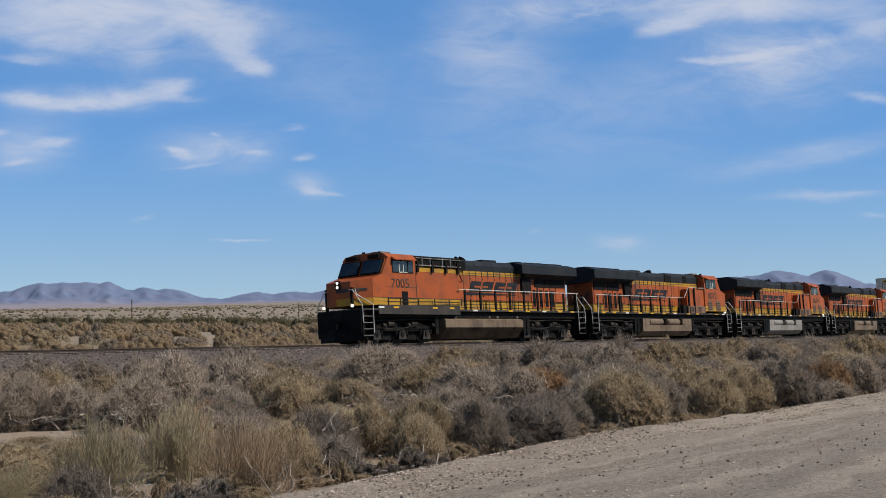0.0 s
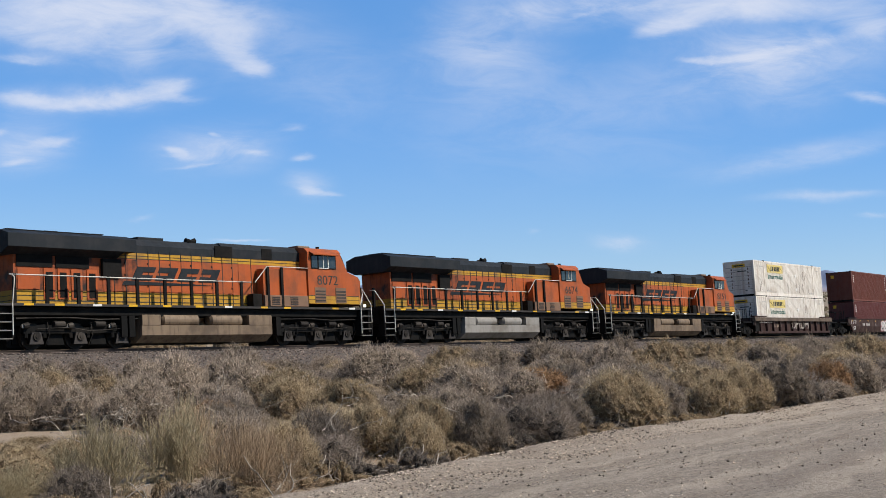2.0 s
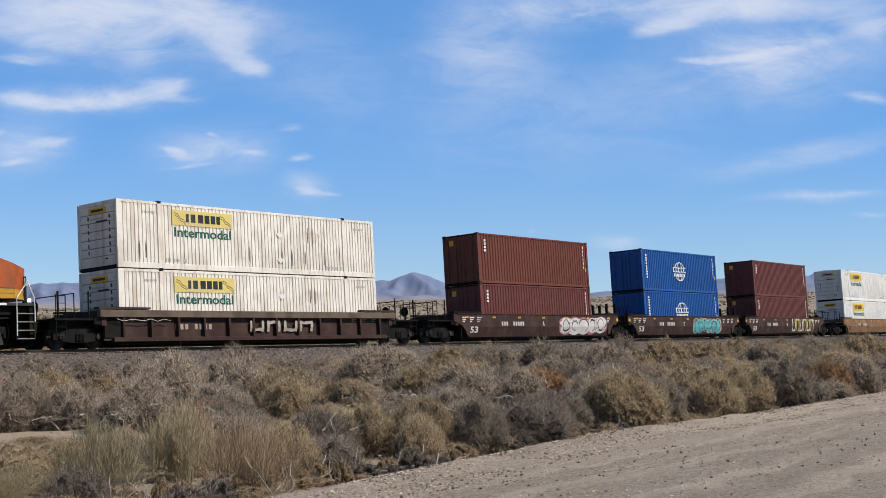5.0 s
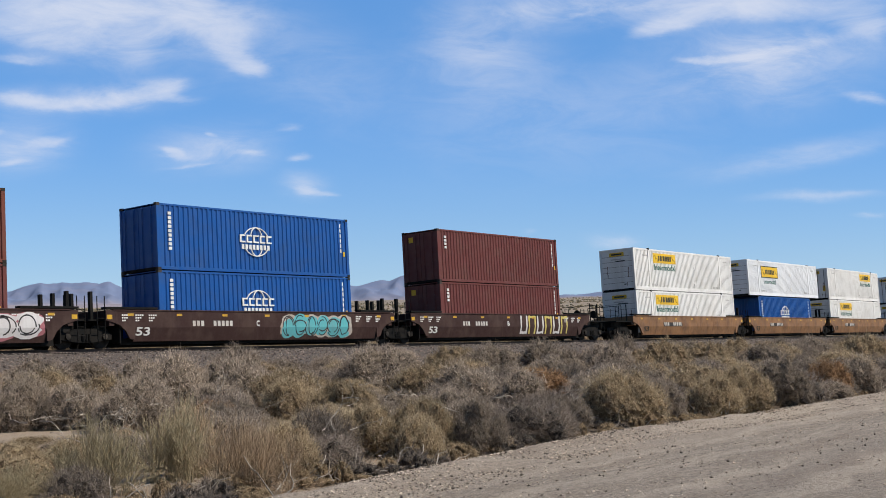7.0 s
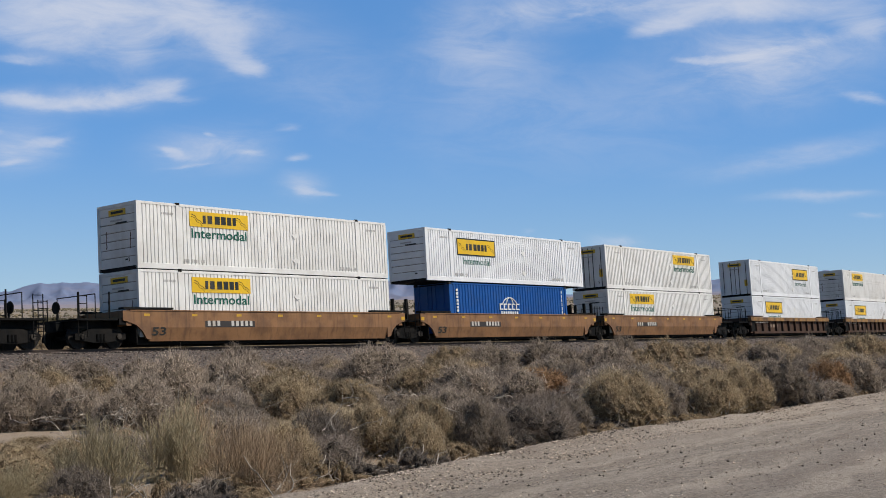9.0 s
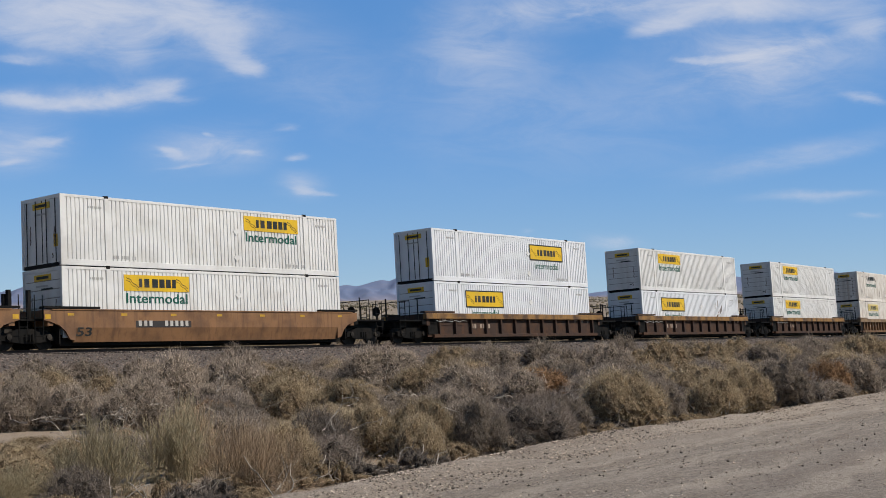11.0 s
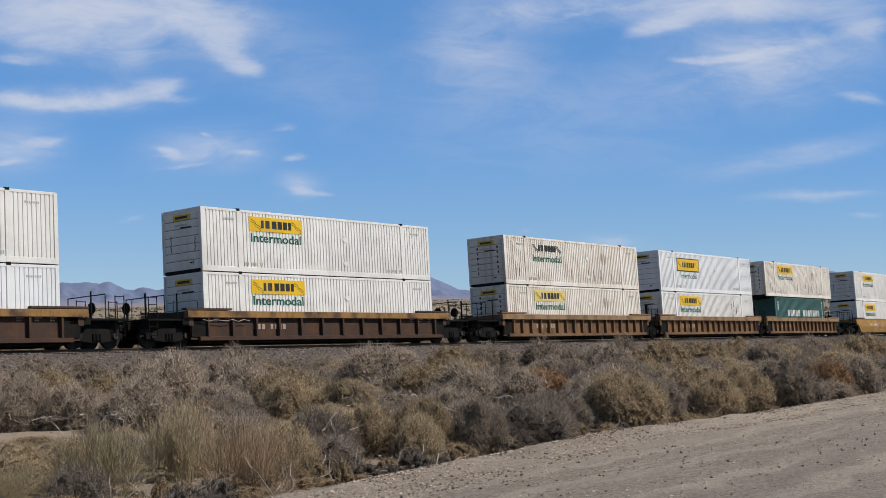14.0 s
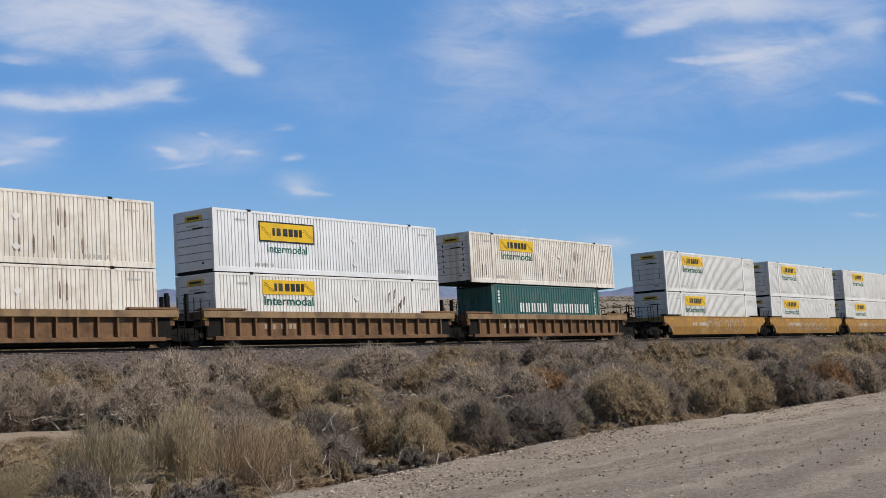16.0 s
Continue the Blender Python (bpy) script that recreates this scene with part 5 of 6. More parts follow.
        for a, e in ((-8.42, -7.95), (-7.90, -7.25), (-7.15, -6.77)):
            part("pane", B().box(a, e, *sorted((s * 1.50, s * 1.53)), 3.67, 4.25), M["glass"], win)
        part("sash", B().box(-7.93, -7.88, *sorted((s * 1.51, s * 1.545)), 3.65, 4.27).box(-7.60, -7.55, *sorted((s * 1.51, s * 1.545)), 3.65, 4.27).box(-7.93, -7.25, *sorted((s * 1.51, s * 1.545)), 3.63, 3.67), M["handrail"], win, "pale sliding sash")
        part("sun_visor", B().prism([(-8.5, s * 1.50, 4.42), (-8.5, s * 1.74, 4.26), (-8.5, s * 1.75, 4.30), (-8.5, s * 1.50, 4.46)], (1.85, 0, 0)), O, cab)
    part("cab_hatch", B().box(-7.75, -7.25, -1.515, -1.49, 1.90, 2.66), M["grille"], cab, "black vent door in the cab side")
    part("cab_seam", B().box(-9.0, -6.5, -1.512, -1.49, 2.86, 2.88).box(-6.52, -6.49, -1.512, -1.40, 1.96, 4.4), M["black_mark"], cab)
    roof = [(-1.52, 4.42), (-1.30, 4.62), (-0.6, 4.72), (0.6, 4.72), (1.30, 4.62), (1.52, 4.42)]
    part("cab_roof", B().yz(roof, -8.85, -6.48), O, cab)
    part("roof_box", B().box(-7.9, -7.1, -0.35, 0.35, 4.70, 4.86, 0.03), M["tank_tan"], cab, "tan air-conditioner box")
    part("antenna", B().cyl((-8.4, 0.4, 4.7), (-8.4, 0.4, 4.85), 0.09, 8).cyl((-8.2, -0.5, 4.7), (-8.2, -0.5, 4.82), 0.06, 8), BL, cab)
    part("rear_wall", B().box(-6.56, -6.49, -1.42, 1.42, 1.95, 4.45), O, cab)
    # slanted windscreen wall
    wall = [(-9.34, 3.50), (-8.86, 4.44), (-8.74, 4.44), (-9.22, 3.50)]
    part("windscreen_wall", B().xz(wall, -1.42, 1.42), O, cab)
    for y0, y1 in ((-1.41, -0.07), (0.07, 1.41)):
        ws = part("windscreen_frame", B().prism([(-9.35, y0, 3.56), (-9.35, y1, 3.56), (-8.95, y1, 4.32), (-8.95, y0, 4.32)], (-0.03, 0, 0.012)), BL, cab, "black windscreen seal")
        part("pane", B().prism([(-9.36, y0 + 0.06, 3.62), (-9.36, y1 - 0.06, 3.62), (-9.02, y1 - 0.06, 4.28), (-9.02, y0 + 0.06, 4.28)], (-0.035, 0, 0.014)), M["glass"], ws)
        part("number_board", B().box(-9.02, -8.86, y0 + 0.3, y1 - 0.3, 4.40, 4.60), BL, cab, "black number board")
    # nose
    plan = [(-9.3, -1.42), (-10.08, -1.49), (-11.0, -0.80), (-11.0, 0.80), (-10.08, 1.49), (-9.3, 1.42)]
    nz = [3.52, 3.28, 3.16, 3.16, 3.28, 3.52]
    b = B()
    b.v = [(x, y, 1.94) for x, y in plan] + [(x, y, z) for (x, y), z in zip(plan, nz)]
    b.f = [(i, i + 1, i + 7, i + 6) for i in range(5)] + [tuple(range(6, 12)), (5, 4, 3, 2, 1, 0)]
    part("nose", b, O, cab)
    b = B()
    low = [(x - 0.004 if x < -10.5 else x, y * 1.003) for x, y in plan]
    b.v = [(x, y, 1.93) for x, y in low] + [(x, y, 2.30) for x, y in low]
    b.f = [(i, i + 1, i + 7, i + 6) for i in range(5)]
    part("nose_band", b, Y, cab, "yellow lower stripe")
    part("nose_emblem", B().xz([(-11.012, 2.62), (-11.012, 2.80), (-11.0, 2.80), (-11.0, 2.62)], -0.7, 0.7).prism([(-10.95, -0.845, 2.62), (-10.3, -1.332, 2.70), (-10.3, -1.332, 2.80), (-10.95, -0.845, 2.78)], (-0.012, -0.016, 0)), M["black_mark"], cab, "dark swept emblem")
    part("nose_door", B().box(-11.02, -10.99, 0.15, 0.75, 1.95, 3.05), O, cab)
    hl = part("headlight_housing", B().box(-11.06, -10.98, -0.16, 0.16, 2.78, 3.24, 0.02), BL, cab)
    for z in (2.90, 3.12):
        part("headlight", B().cyl((-11.06, -0.0, z), (-11.085, 0.0, z), 0.075, 12), M["headlight"], hl, "lit headlight")
    for y in (-0.95, 0.95):
        part("ditch_light", B().cyl((-11.05, y, 1.92), (-11.12, y, 1.92), 0.075, 12), M["headlight"], loco, "lit ditch light")

    # pilot, plough, couplers, steps, end rails
    part("pilot", B().box(-11.05, -10.75, -1.45, 1.45, 0.55, 1.70, 0.02), BL, loco)
    part("snow_plough", B().prism([(-10.9, -1.45, 0.15), (-11.45, -0.1, 0.12), (-11.45, 0.1, 0.12), (-10.9, 1.45, 0.15)], (0.12, 0, 0.75)), BL, loco, "black snow plough")
    for e, xe in ((-1, -11.5), (1, 10.95)):
        part("coupler", B().box(*sorted((xe, xe - e * 0.75)), -0.16, 0.16, 0.72, 1.06, 0.04), BL, loco)
        part("hose", B().rod([(xe - e * 0.4, -0.55, 0.95), (xe - e * 0.15, -0.6, 0.6), (xe, -0.5, 0.42)], 0.03).rod([(xe - e * 0.4, 0.55, 0.95), (xe - e * 0.15, 0.6, 0.6), (xe, 0.5, 0.42)], 0.03), BL, loco)
        xs_ = (-10.95, -10.15) if e < 0 else (9.72, 10.52)
        for s in (-1, 1):
            st = part("step_well", B().box(xs_[0], xs_[1], *sorted((s * 1.05, s * 1.15)), 0.42, 1.68).box(xs_[0] - 0.03, xs_[0] + 0.03, *sorted((s * 1.1, s * 1.50)), 0.38, 1.68).box(xs_[1] - 0.03, xs_[1] + 0.03, *sorted((s * 1.1, s * 1.50)), 0.38, 1.68), BL, loco)
            for z in (0.42, 0.74, 1.06, 1.38):
                part("step", B().box(xs_[0] + 0.03, xs_[1] - 0.03, *sorted((s * 1.15, s * 1.51)), z - 0.03, z), M["steel"], st, "worn steel step edge")
            a, c = (xs_ if e > 0 else xs_[::-1])
            if e > 0:
                part("handrail", B().rod([(a, s * 1.52, 0.55), (a, s * 1.52, 1.75), (a - 0.12, s * 1.50, 2.75), (a, s * 1.49, 2.86), (a + 0.1, s * 1.49, 2.86)], 0.024), M["handrail"], loco, "white grab rail")
            else:
                part("handrail", B().rod([(a, s * 1.53, 0.5), (a, s * 1.53, 1.95), (a - 0.7, s * 1.05, 2.50), (a - 0.72, s * 1.0, 2.78)], 0.024), M["handrail"], loco, "white grab rail")
            part("handrail", B().rod([(c, s * 1.52, 1.05), (c, s * 1.50, 1.95), (c + e * 0.05, s * 0.95, 2.72), (c + e * 0.05, s * 0.65, 2.74)], 0.024), M["handrail"], loco, "white grab rail")
            part("corner_post", B().box(c - 0.06, c + 0.06, *sorted((s * 0.78, s * 0.9)), 1.7, 2.85), BL, loco)
    # walkway rails with flat black stanchions
    for s in (-1, 1):
        lo = -2.4 if s < 0 else -2.9
        xs_ = [9.6 - i * 1.47 for i in range(20) if 9.6 - i * 1.47 > lo]
        part("handrail", B().rod([(9.7, s * 1.49, 2.86), (xs_[-1] - 0.6, s * 1.49, 2.86)], 0.026), M["handrail"], loco, "long walkway handrail")
        for x in xs_:
            part("stanchion", B().box(x - 0.075, x + 0.075, *sorted((s * 1.44, s * 1.51)), 1.70, 2.90), BL, loco)
    part("handrail", B().rod([(-9.0, -1.53, 2.30), (-2.5, -1.53, 2.30)], 0.016).rod([(-9.0, -1.53, 2.12), (-2.5, -1.53, 2.12)], 0.012), M["frame_grey"], loco)
    for x in (-8.9, -7.9, -6.4, -5.0, -3.7, -2.6):
        part("stanchion", B().box(x - 0.025, x + 0.025, -1.545, -1.50, 1.94, 2.32), M["frame_grey"], loco)
    for x in (-3.85, -4.75):
        part("stanchion", B().box(x - 0.075, x + 0.075, 1.44, 1.51, 1.75, 3.60), BL, loco)
    part("handrail", B().rod([(-6.5, 1.49, 3.62), (-3.8, 1.49, 3.62), (-3.0, 1.49, 2.86)], 0.024), M["handrail"], loco)
    part("brace", B().rod([(-3.0, -1.46, 4.35), (-1.7, -1.02, 3.35)], 0.03), BL, loco)

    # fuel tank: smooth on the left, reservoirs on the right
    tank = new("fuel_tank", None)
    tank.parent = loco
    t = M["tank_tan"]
    part("tank_body", B().yz([(-1.0, 0.20), (1.0, 0.20), (1.42, 0.50), (1.42, 0.92), (0.8, 0.95), (0.8, 1.28), (-1.30, 1.28), (-1.46, 1.20), (-1.46, 0.80)], -4.05, 3.5), t, tank)
    # dark sheet that paints shade on the left face slanting under
    part("tank_shade", B().prism([(-4.06, -1.0, 0.195), (-4.06, -1.465, 0.78), (-4.06, -1.455, 0.80), (-4.06, -0.99, 0.22)], (7.57, 0, 0)), M["tank_shaded"], tank, "lower tank face painted a darker shaded brown")
    for a, e in ((2.5, 3.48), (-4.03, -2.6)):
        part("tank_block", B().box(a, e, 0.8, 1.44, 0.9, 1.36, 0.03), t, tank)
    for a, e in ((0.35, 2.25), (-2.2, -0.45)):
        part("air_reservoir", B().cyl((a, 1.15, 1.14), (e, 1.15, 1.14), 0.27, 18).cyl((a, 1.15, 1.14), (a - 0.08, 1.15, 1.14), 0.27, 18, 0.15).cyl((e, 1.15, 1.14), (e + 0.08, 1.15, 1.14), 0.27, 18, 0.15), t, tank, "cylindrical air reservoir")
    for x in (-3.0, 0.2, 1.0, 3.0):
        part("filler_cap", B().cyl((x, -1.3, 1.25), (x, -1.42, 1.38), 0.06, 8), M["steel"], tank)
    for x in (-7.42, 6.38):
        make_bogie(loco, x, (-2.05, 0, 2.05), radius=0.53, loco=True)
    for x in (-7.42, 6.38):
        for a in (-2.05, 0, 2.05):
            part("traction_motor", B().box(x + a - 0.75, x + a + 0.75, -0.62, 0.62, 0.16, 0.95, 0.08), BL, loco)
        for s in (-1, 1):
            for a, e in ((-1.2, -0.7), (0.75, 1.25)):
                part("brake_cylinder", B().cyl((x + a, s * 1.12, 0.98), (x + e, s * 1.12, 0.98), 0.13, 10), M["truck_grey"], loco)
            part("pipe", B().rod([(x - 3.0, s * 1.18, 1.22), (x - 0.9, s * 1.2, 1.16), (x + 0.6, s * 1.2, 1.24), (x + 3.0, s * 1.18, 1.2)], 0.035), M["truck_grey"], loco)
        part("brake_rigging", B().box(x - 3.0, x + 3.0, -0.58, 0.58, 0.07, 0.40, 0.05), BL, loco)
        for s in (-1, 1):
            for a in (-1.03, 1.03):
                part("brake_shoe", B().xz([(x + a - 0.40, 0.18), (x + a + 0.40, 0.18), (x + a + 0.30, 0.62), (x + a - 0.30, 0.62)], *sorted((s * 0.80, s * 0.93))), BL, loco)
    part("centre_sill", B().box(-10.6, 10.3, -0.7, 0.7, 0.95, 1.32), BL, loco)
    for x in (-4.6, 3.9, 4.3):
        part("underframe_box", B().box(x - 0.15, x + 0.15, -1.3, 1.3, 0.45, 1.32), BL, loco)

    # company mark on both flanks: plain slanted blocks and a long wedge
    for s, a0 in ((-1, -1.25), (1, 3.75)):
        d = -s
        b = B()
        y0, y1 = sorted((s * 0.965, s * 0.988))
        for i in range(4):
            x, w = a0 + d * (i * 1.22 + 0.15), 1.02
            for z0_, z1_, f0, f1 in ((2.84, 3.07, 0.0, 1.0), (3.19, 3.42, 0.0, 1.0), (3.05, 3.21, 0.0 if i % 2 == 0 else 0.58, 0.42 if i % 2 == 0 else 1.0)):
                k0, k1 = d * 0.32 * (z0_ - 2.84) / 0.58, d * 0.32 * (z1_ - 2.84) / 0.58
                b.xz([(x + d * w * f0 + k0, z0_), (x + d * w * f1 + k0, z0_), (x + d * w * f1 + k1, z1_), (x + d * w * f0 + k1, z1_)], y0, y1)
        parts("company_mark", b, M["hood_black"], loco, "plain dark slanted block of a company mark")
        part("company_mark", B().xz([(a0 - d * 0.35, 2.62), (a0 - d * 0.25, 2.80), (a0 + d * 2.6, 2.76), (a0 + d * 4.9, 2.70), (a0 + d * 2.6, 2.66)], y0, y1), M["hood_black"], loco, "dark tapering wedge")
    return loco


def numbered(loco, number, turned):
    s = 1 if turned else -1
    m = side_pose(-7.85, -1.507, 3.08)
    if turned:
        m = Matrix.Rotation(math.pi, 4, "Z") @ side_pose(7.85, -1.507, 3.08)
    lettering("road_number", number, 0.6, m, M["black_mark"], loco, 0.006, "dark road number", fit=(1.45, 0.46))
    return loco


first_loco = build_locomotive()


# ---- the train, front to back ----
for i, (place, number, turned) in enumerate(((59.05, "7005", False), (80.95, "8072", True), (103.43, "6674", True), (125.7, "8151", True))):
    if i == 0:
        engine, spare_loco = first_loco, copy_thing(first_loco, Matrix())
    else:
        engine = spare_loco if i == 3 else copy_thing(spare_loco, Matrix())
    ride(numbered(engine, number, turned), place, turned)
    tagged(engine, ("orange and black wide-cab diesel locomotive leading with lit headlights", "orange diesel locomotive with tan reservoirs running backwards",
                    "orange diesel locomotive with silver-grey tank running backwards", "orange diesel locomotive with brown tank running backwards")[i])
    if i == 2:
        for ob in engine.children_recursive:
            if ob.parent.name.startswith("fuel_tank") and ob.data and ob.data.materials[0] == M["tank_tan"]:
                ob.data = ob.data.copy()
                ob.data.materials[0] = M["tank_grey"]

SET = 19.45
CARS = (
    # middle, kind, paints, label, ends, length
    (148.92, "rib", ("well_brown", "sill_dull"), "dark brown rib-sided double-stack well car", (True, True), 23.5),
    (172.35, "smooth", ("well_brown", "well_brown"), "dark brown smooth-sided well unit with spray paint", (True, False), SET),
    (191.87, "smooth", ("well_brown", "well_brown"), "dark brown smooth-sided well unit with teal spray paint", (False, False), SET),
    (211.39, "smooth", ("well_brown", "well_brown"), "dark brown smooth-sided well unit with pale spray paint", (False, True), SET),
    (235.37, "smooth", ("well_tan", "well_tan"), "tan smooth-sided well unit of an articulated car", (True, False), SET),
    (254.85, "smooth", ("well_tan", "well_tan"), "tan smooth-sided well unit of an articulated car", (False, False), SET),
    (274.10, "smooth", ("well_tan", "well_tan"), "tan smooth-sided well unit of an articulated car", (False, True), SET),
    (297.92, "rib", ("well_rust", "sill_yellow"), "rusty rib-sided well car with a faded yellow chord", (True, True), 23.5),
    (321.31, "rib", ("well_rust", "sill_yellow"), "rusty rib-sided well car with a faded yellow chord", (True, True), 23.5),
    (344.95, "rib", ("well_rust", "sill_yellow"), "rusty rib-sided well car with a faded yellow chord", (True, True), 23.5),
    (368.33, "ribs", ("well_orange", "sill_tan"), "faded orange rib-sided well unit of an articulated car", (True, False), SET),
    (387.81, "ribs", ("well_orange", "sill_tan"), "faded orange rib-sided well unit of an articulated car", (False, False), SET),
    (407.08, "ribs", ("well_orange", "sill_tan"), "faded orange rib-sided well unit of an articulated car", (False, True), SET),
    (430.79, "smooth", ("well_yellow", "well_yellow"), "yellow smooth-sided well unit with grey spray paint", (True, False), SET),
    (450.16, "smooth", ("well_yellow", "well_yellow"), "yellow smooth-sided well unit with grey spray paint", (False, False), SET),
    (469.53, "smooth", ("well_yellow", "well_yellow"), "yellow smooth-sided well unit with grey spray paint", (False, True), SET),
)
made = {}
cars = []
for u, kind, paints, label, ends, length in CARS:
    key = (kind, paints, ends, label)
    if key in made:
        car = copy_thing(made[key], Matrix())
    else:
        car = made[key] = well_car(kind, [M[p] for p in paints], label, ends, length)
        car_marks(car, kind, paints[0])
    cars.append(ride(car, u))
spray_bars(cars[0], -0.9, 3.4, ["graf_grey"], 3, 0.62, 1.12, 4)
spray(cars[1], 2.0, 7.3, "graf_white", "graf_black", "graf_pink", 4)
spray(cars[2], 1.0, 5.6, "graf_teal", "graf_black", "graf_grey", 5, count=6)
spray_bars(cars[3], 1.2, 6.6, ["graf_white", "graf_yellow"], 6, 0.40, 1.46, 6)
spray(cars[13], -3.0, 5.0, None, "graf_grey", None, 7, count=8)
spray(cars[14], -5.0, 5.0, None, "graf_grey", None, 8, 0.45, 1.2, 10)
spray(cars[15], -5.0, 4.0, None, "graf_grey", None, 9, 0.45, 1.2, 9)
for car, letter in zip(cars[1:4], "ACB"):
    lettering("unit_letter", letter, 0.4, side_pose(-0.05 if letter != "C" else -0.6, panel_y(1.0) - 0.006, 1.0), M["white_mark"], car, 0.004, "white stencilled unit letter", 0.008, (0.2, 0.25))

W_ = {"plain": "white corrugated 53-foot container with a yellow company band", "old": "stained off-white 53-foot container with faded lettering", "new": "clean bright white 53-foot container with a framed yellow sign"}
WM = {"plain": "white_cont", "old": "white_old", "new": "white_new"}
# place, lower, upper: (finish, sign style, sign place)
STACKS = (
    (148.92, ("old", "faded", -3.38), ("old", "faded", -3.38)),
    (235.37, ("plain", "band", -3.43), ("plain", "band", -3.43)),
    (254.85, None, ("new", "panel", -3.41)),
    (274.10, ("plain", "band", -3.3), ("plain", "band", 3.6)),
    (297.92, ("new", "panel", -3.41), ("new", "panel", 3.37)),
    (321.31, ("new", "panel", -3.33), ("plain", "band", -3.45)),
    (344.95, ("plain", "band", -3.43), ("plain", "band", -3.43)),
    (368.33, ("old", "faded", -3.38), ("old", "none", -3.4)),
    (387.81, ("plain", "band", -3.43), ("new", "panel", -3.41)),
    (407.08, None, ("old", "band", -3.3)),
    (430.79, ("plain", "band", -3.43), ("plain", "band", -3.43)),
    (450.16, ("plain", "band", -3.3), ("plain", "band", -3.3)),
    (469.53, ("plain", "band", -3.3), ("plain", "band", -3.3)),
)
made = {}
for u, *pair in STACKS:
    for spec, z in zip(pair, (LOWER, UPPER)):
        if spec:
            if spec in made:
                c = copy_thing(made[spec], Matrix())
            else:
                c = made[spec] = container_53(M[WM[spec[0]]], W_[spec[0]], spec[2] > 0)
                company_sign(c, spec[2], spec[1])
            if u in (321.31, 387.81) and z == LOWER:
                for q in range(7):
                    x = 3.9 + 0.28 * (q % 5) + 0.4 * noise.noise((q * 1.3, u, 0))
                    zz = 1.1 + 0.18 * q
                    o = [(x - 0.05, zz - 0.22), (x + 0.02, zz - 0.30), (x + 0.06, zz), (x + 0.13, zz + 0.22), (x + 0.02, zz + 0.16), (x - 0.03, zz + 0.02)]
                    part("scuff", B().xz(o, -1.2985, -1.29), M["rust_streak"], c, "dark scuff on the white paint")
            ride(c, u, False, z)
maroon = container_40(M["maroon"], "maroon corrugated 40-foot steel container", "plain")
blue = container_40(M["blue"], "bright blue corrugated 40-foot container with white globe", "globe")
green = container_40(M["green"], "sea-green corrugated 40-foot container with white marks", "band")
for c, u, z in ((maroon, 172.35, LOWER), (None, 172.35, UPPER), (blue, 191.87, LOWER), (None, 191.87, UPPER), (1, 211.39, LOWER), (1, 211.39, UPPER), (2, 254.85, LOWER), (green, 407.08, LOWER)):
    if c is None and u < 180:
        c = container_40(M["red_brown"], "red-brown corrugated 40-foot steel container", "plain")
    elif c is None:
        c = copy_thing(blue, Matrix())
    elif c == 1:
        c = copy_thing(maroon, Matrix())
    elif c == 2:
        c = copy_thing(blue, Matrix())
    ride(c, u, False, z)


# ---- desert shrubs ----
def twig_mat(name, color, tip, low=0.72, high=1.22):
    m = Mat(name, color, 0.9)
    geo = m.node("ShaderNodeNewGeometry")
    m.mix(m.ramp(geo.outputs["Random Per Island"], 0.25, 0.95), tip)
    m.vary(m.noise(34.0, 3, 0.6), 0.72, 1.28)
    oi = m.node("ShaderNodeObjectInfo")
    m.vary(oi.outputs["Random"], low, high)
    m.b.inputs["Specular IOR Level"].default_value = 0.08
    mat = m.done()
    # thin dry twigs pass some light
    tr, mx = m.node("ShaderNodeBsdfTranslucent"), m.node("ShaderNodeMixShader")
    mx.inputs[0].default_value = 0.20
    m.link(m.c, tr.inputs["Color"])
    m.link(m.b.outputs[0], mx.inputs[1])
    m.link(tr.outputs[0], mx.inputs[2])
    m.link(mx.outputs[0], m.t.nodes["Material Output"].inputs["Surface"])
    return mat


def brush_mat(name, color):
    """The matted twigs deep inside a bush, coloured darker for the shade in there."""
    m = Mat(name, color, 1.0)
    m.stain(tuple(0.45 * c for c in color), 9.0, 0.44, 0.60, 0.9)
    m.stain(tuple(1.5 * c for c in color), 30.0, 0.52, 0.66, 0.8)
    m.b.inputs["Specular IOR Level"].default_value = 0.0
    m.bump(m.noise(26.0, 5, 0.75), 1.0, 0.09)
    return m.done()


SHRUB = {
    "grey": (twig_mat("grey_dead_twigs", (0.22, 0.178, 0.145), (0.42, 0.350, 0.290)), "grey leafless saltbush with tangled bare twigs"),
    "tan": (twig_mat("dry_tan_foliage", (0.38, 0.292, 0.182), (0.58, 0.462, 0.305)), "rounded golden-tan dry rabbitbrush"),
    "mauve": (twig_mat("mauve_brown_twigs", (0.325, 0.262, 0.205), (0.49, 0.402, 0.318)), "hazy mauve-brown desert scrub bush"),
    "rust": (twig_mat("rusty_buckwheat_heads", (0.42, 0.250, 0.135), (0.58, 0.38, 0.22)), "rusty orange-brown dry buckwheat bush"),
    "olive": (twig_mat("olive_broom_stems", (0.36, 0.300, 0.190), (0.57, 0.480, 0.320)), "upright olive-green broom bush"),
    "straw": (twig_mat("pale_straw", (0.42, 0.300, 0.195), (0.66, 0.50, 0.335)), "tuft of pale straw grass"),
}
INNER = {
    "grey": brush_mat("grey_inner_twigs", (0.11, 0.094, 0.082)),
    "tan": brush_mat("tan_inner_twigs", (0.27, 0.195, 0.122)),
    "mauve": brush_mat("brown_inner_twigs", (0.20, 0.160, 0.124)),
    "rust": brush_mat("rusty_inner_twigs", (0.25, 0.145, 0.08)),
}


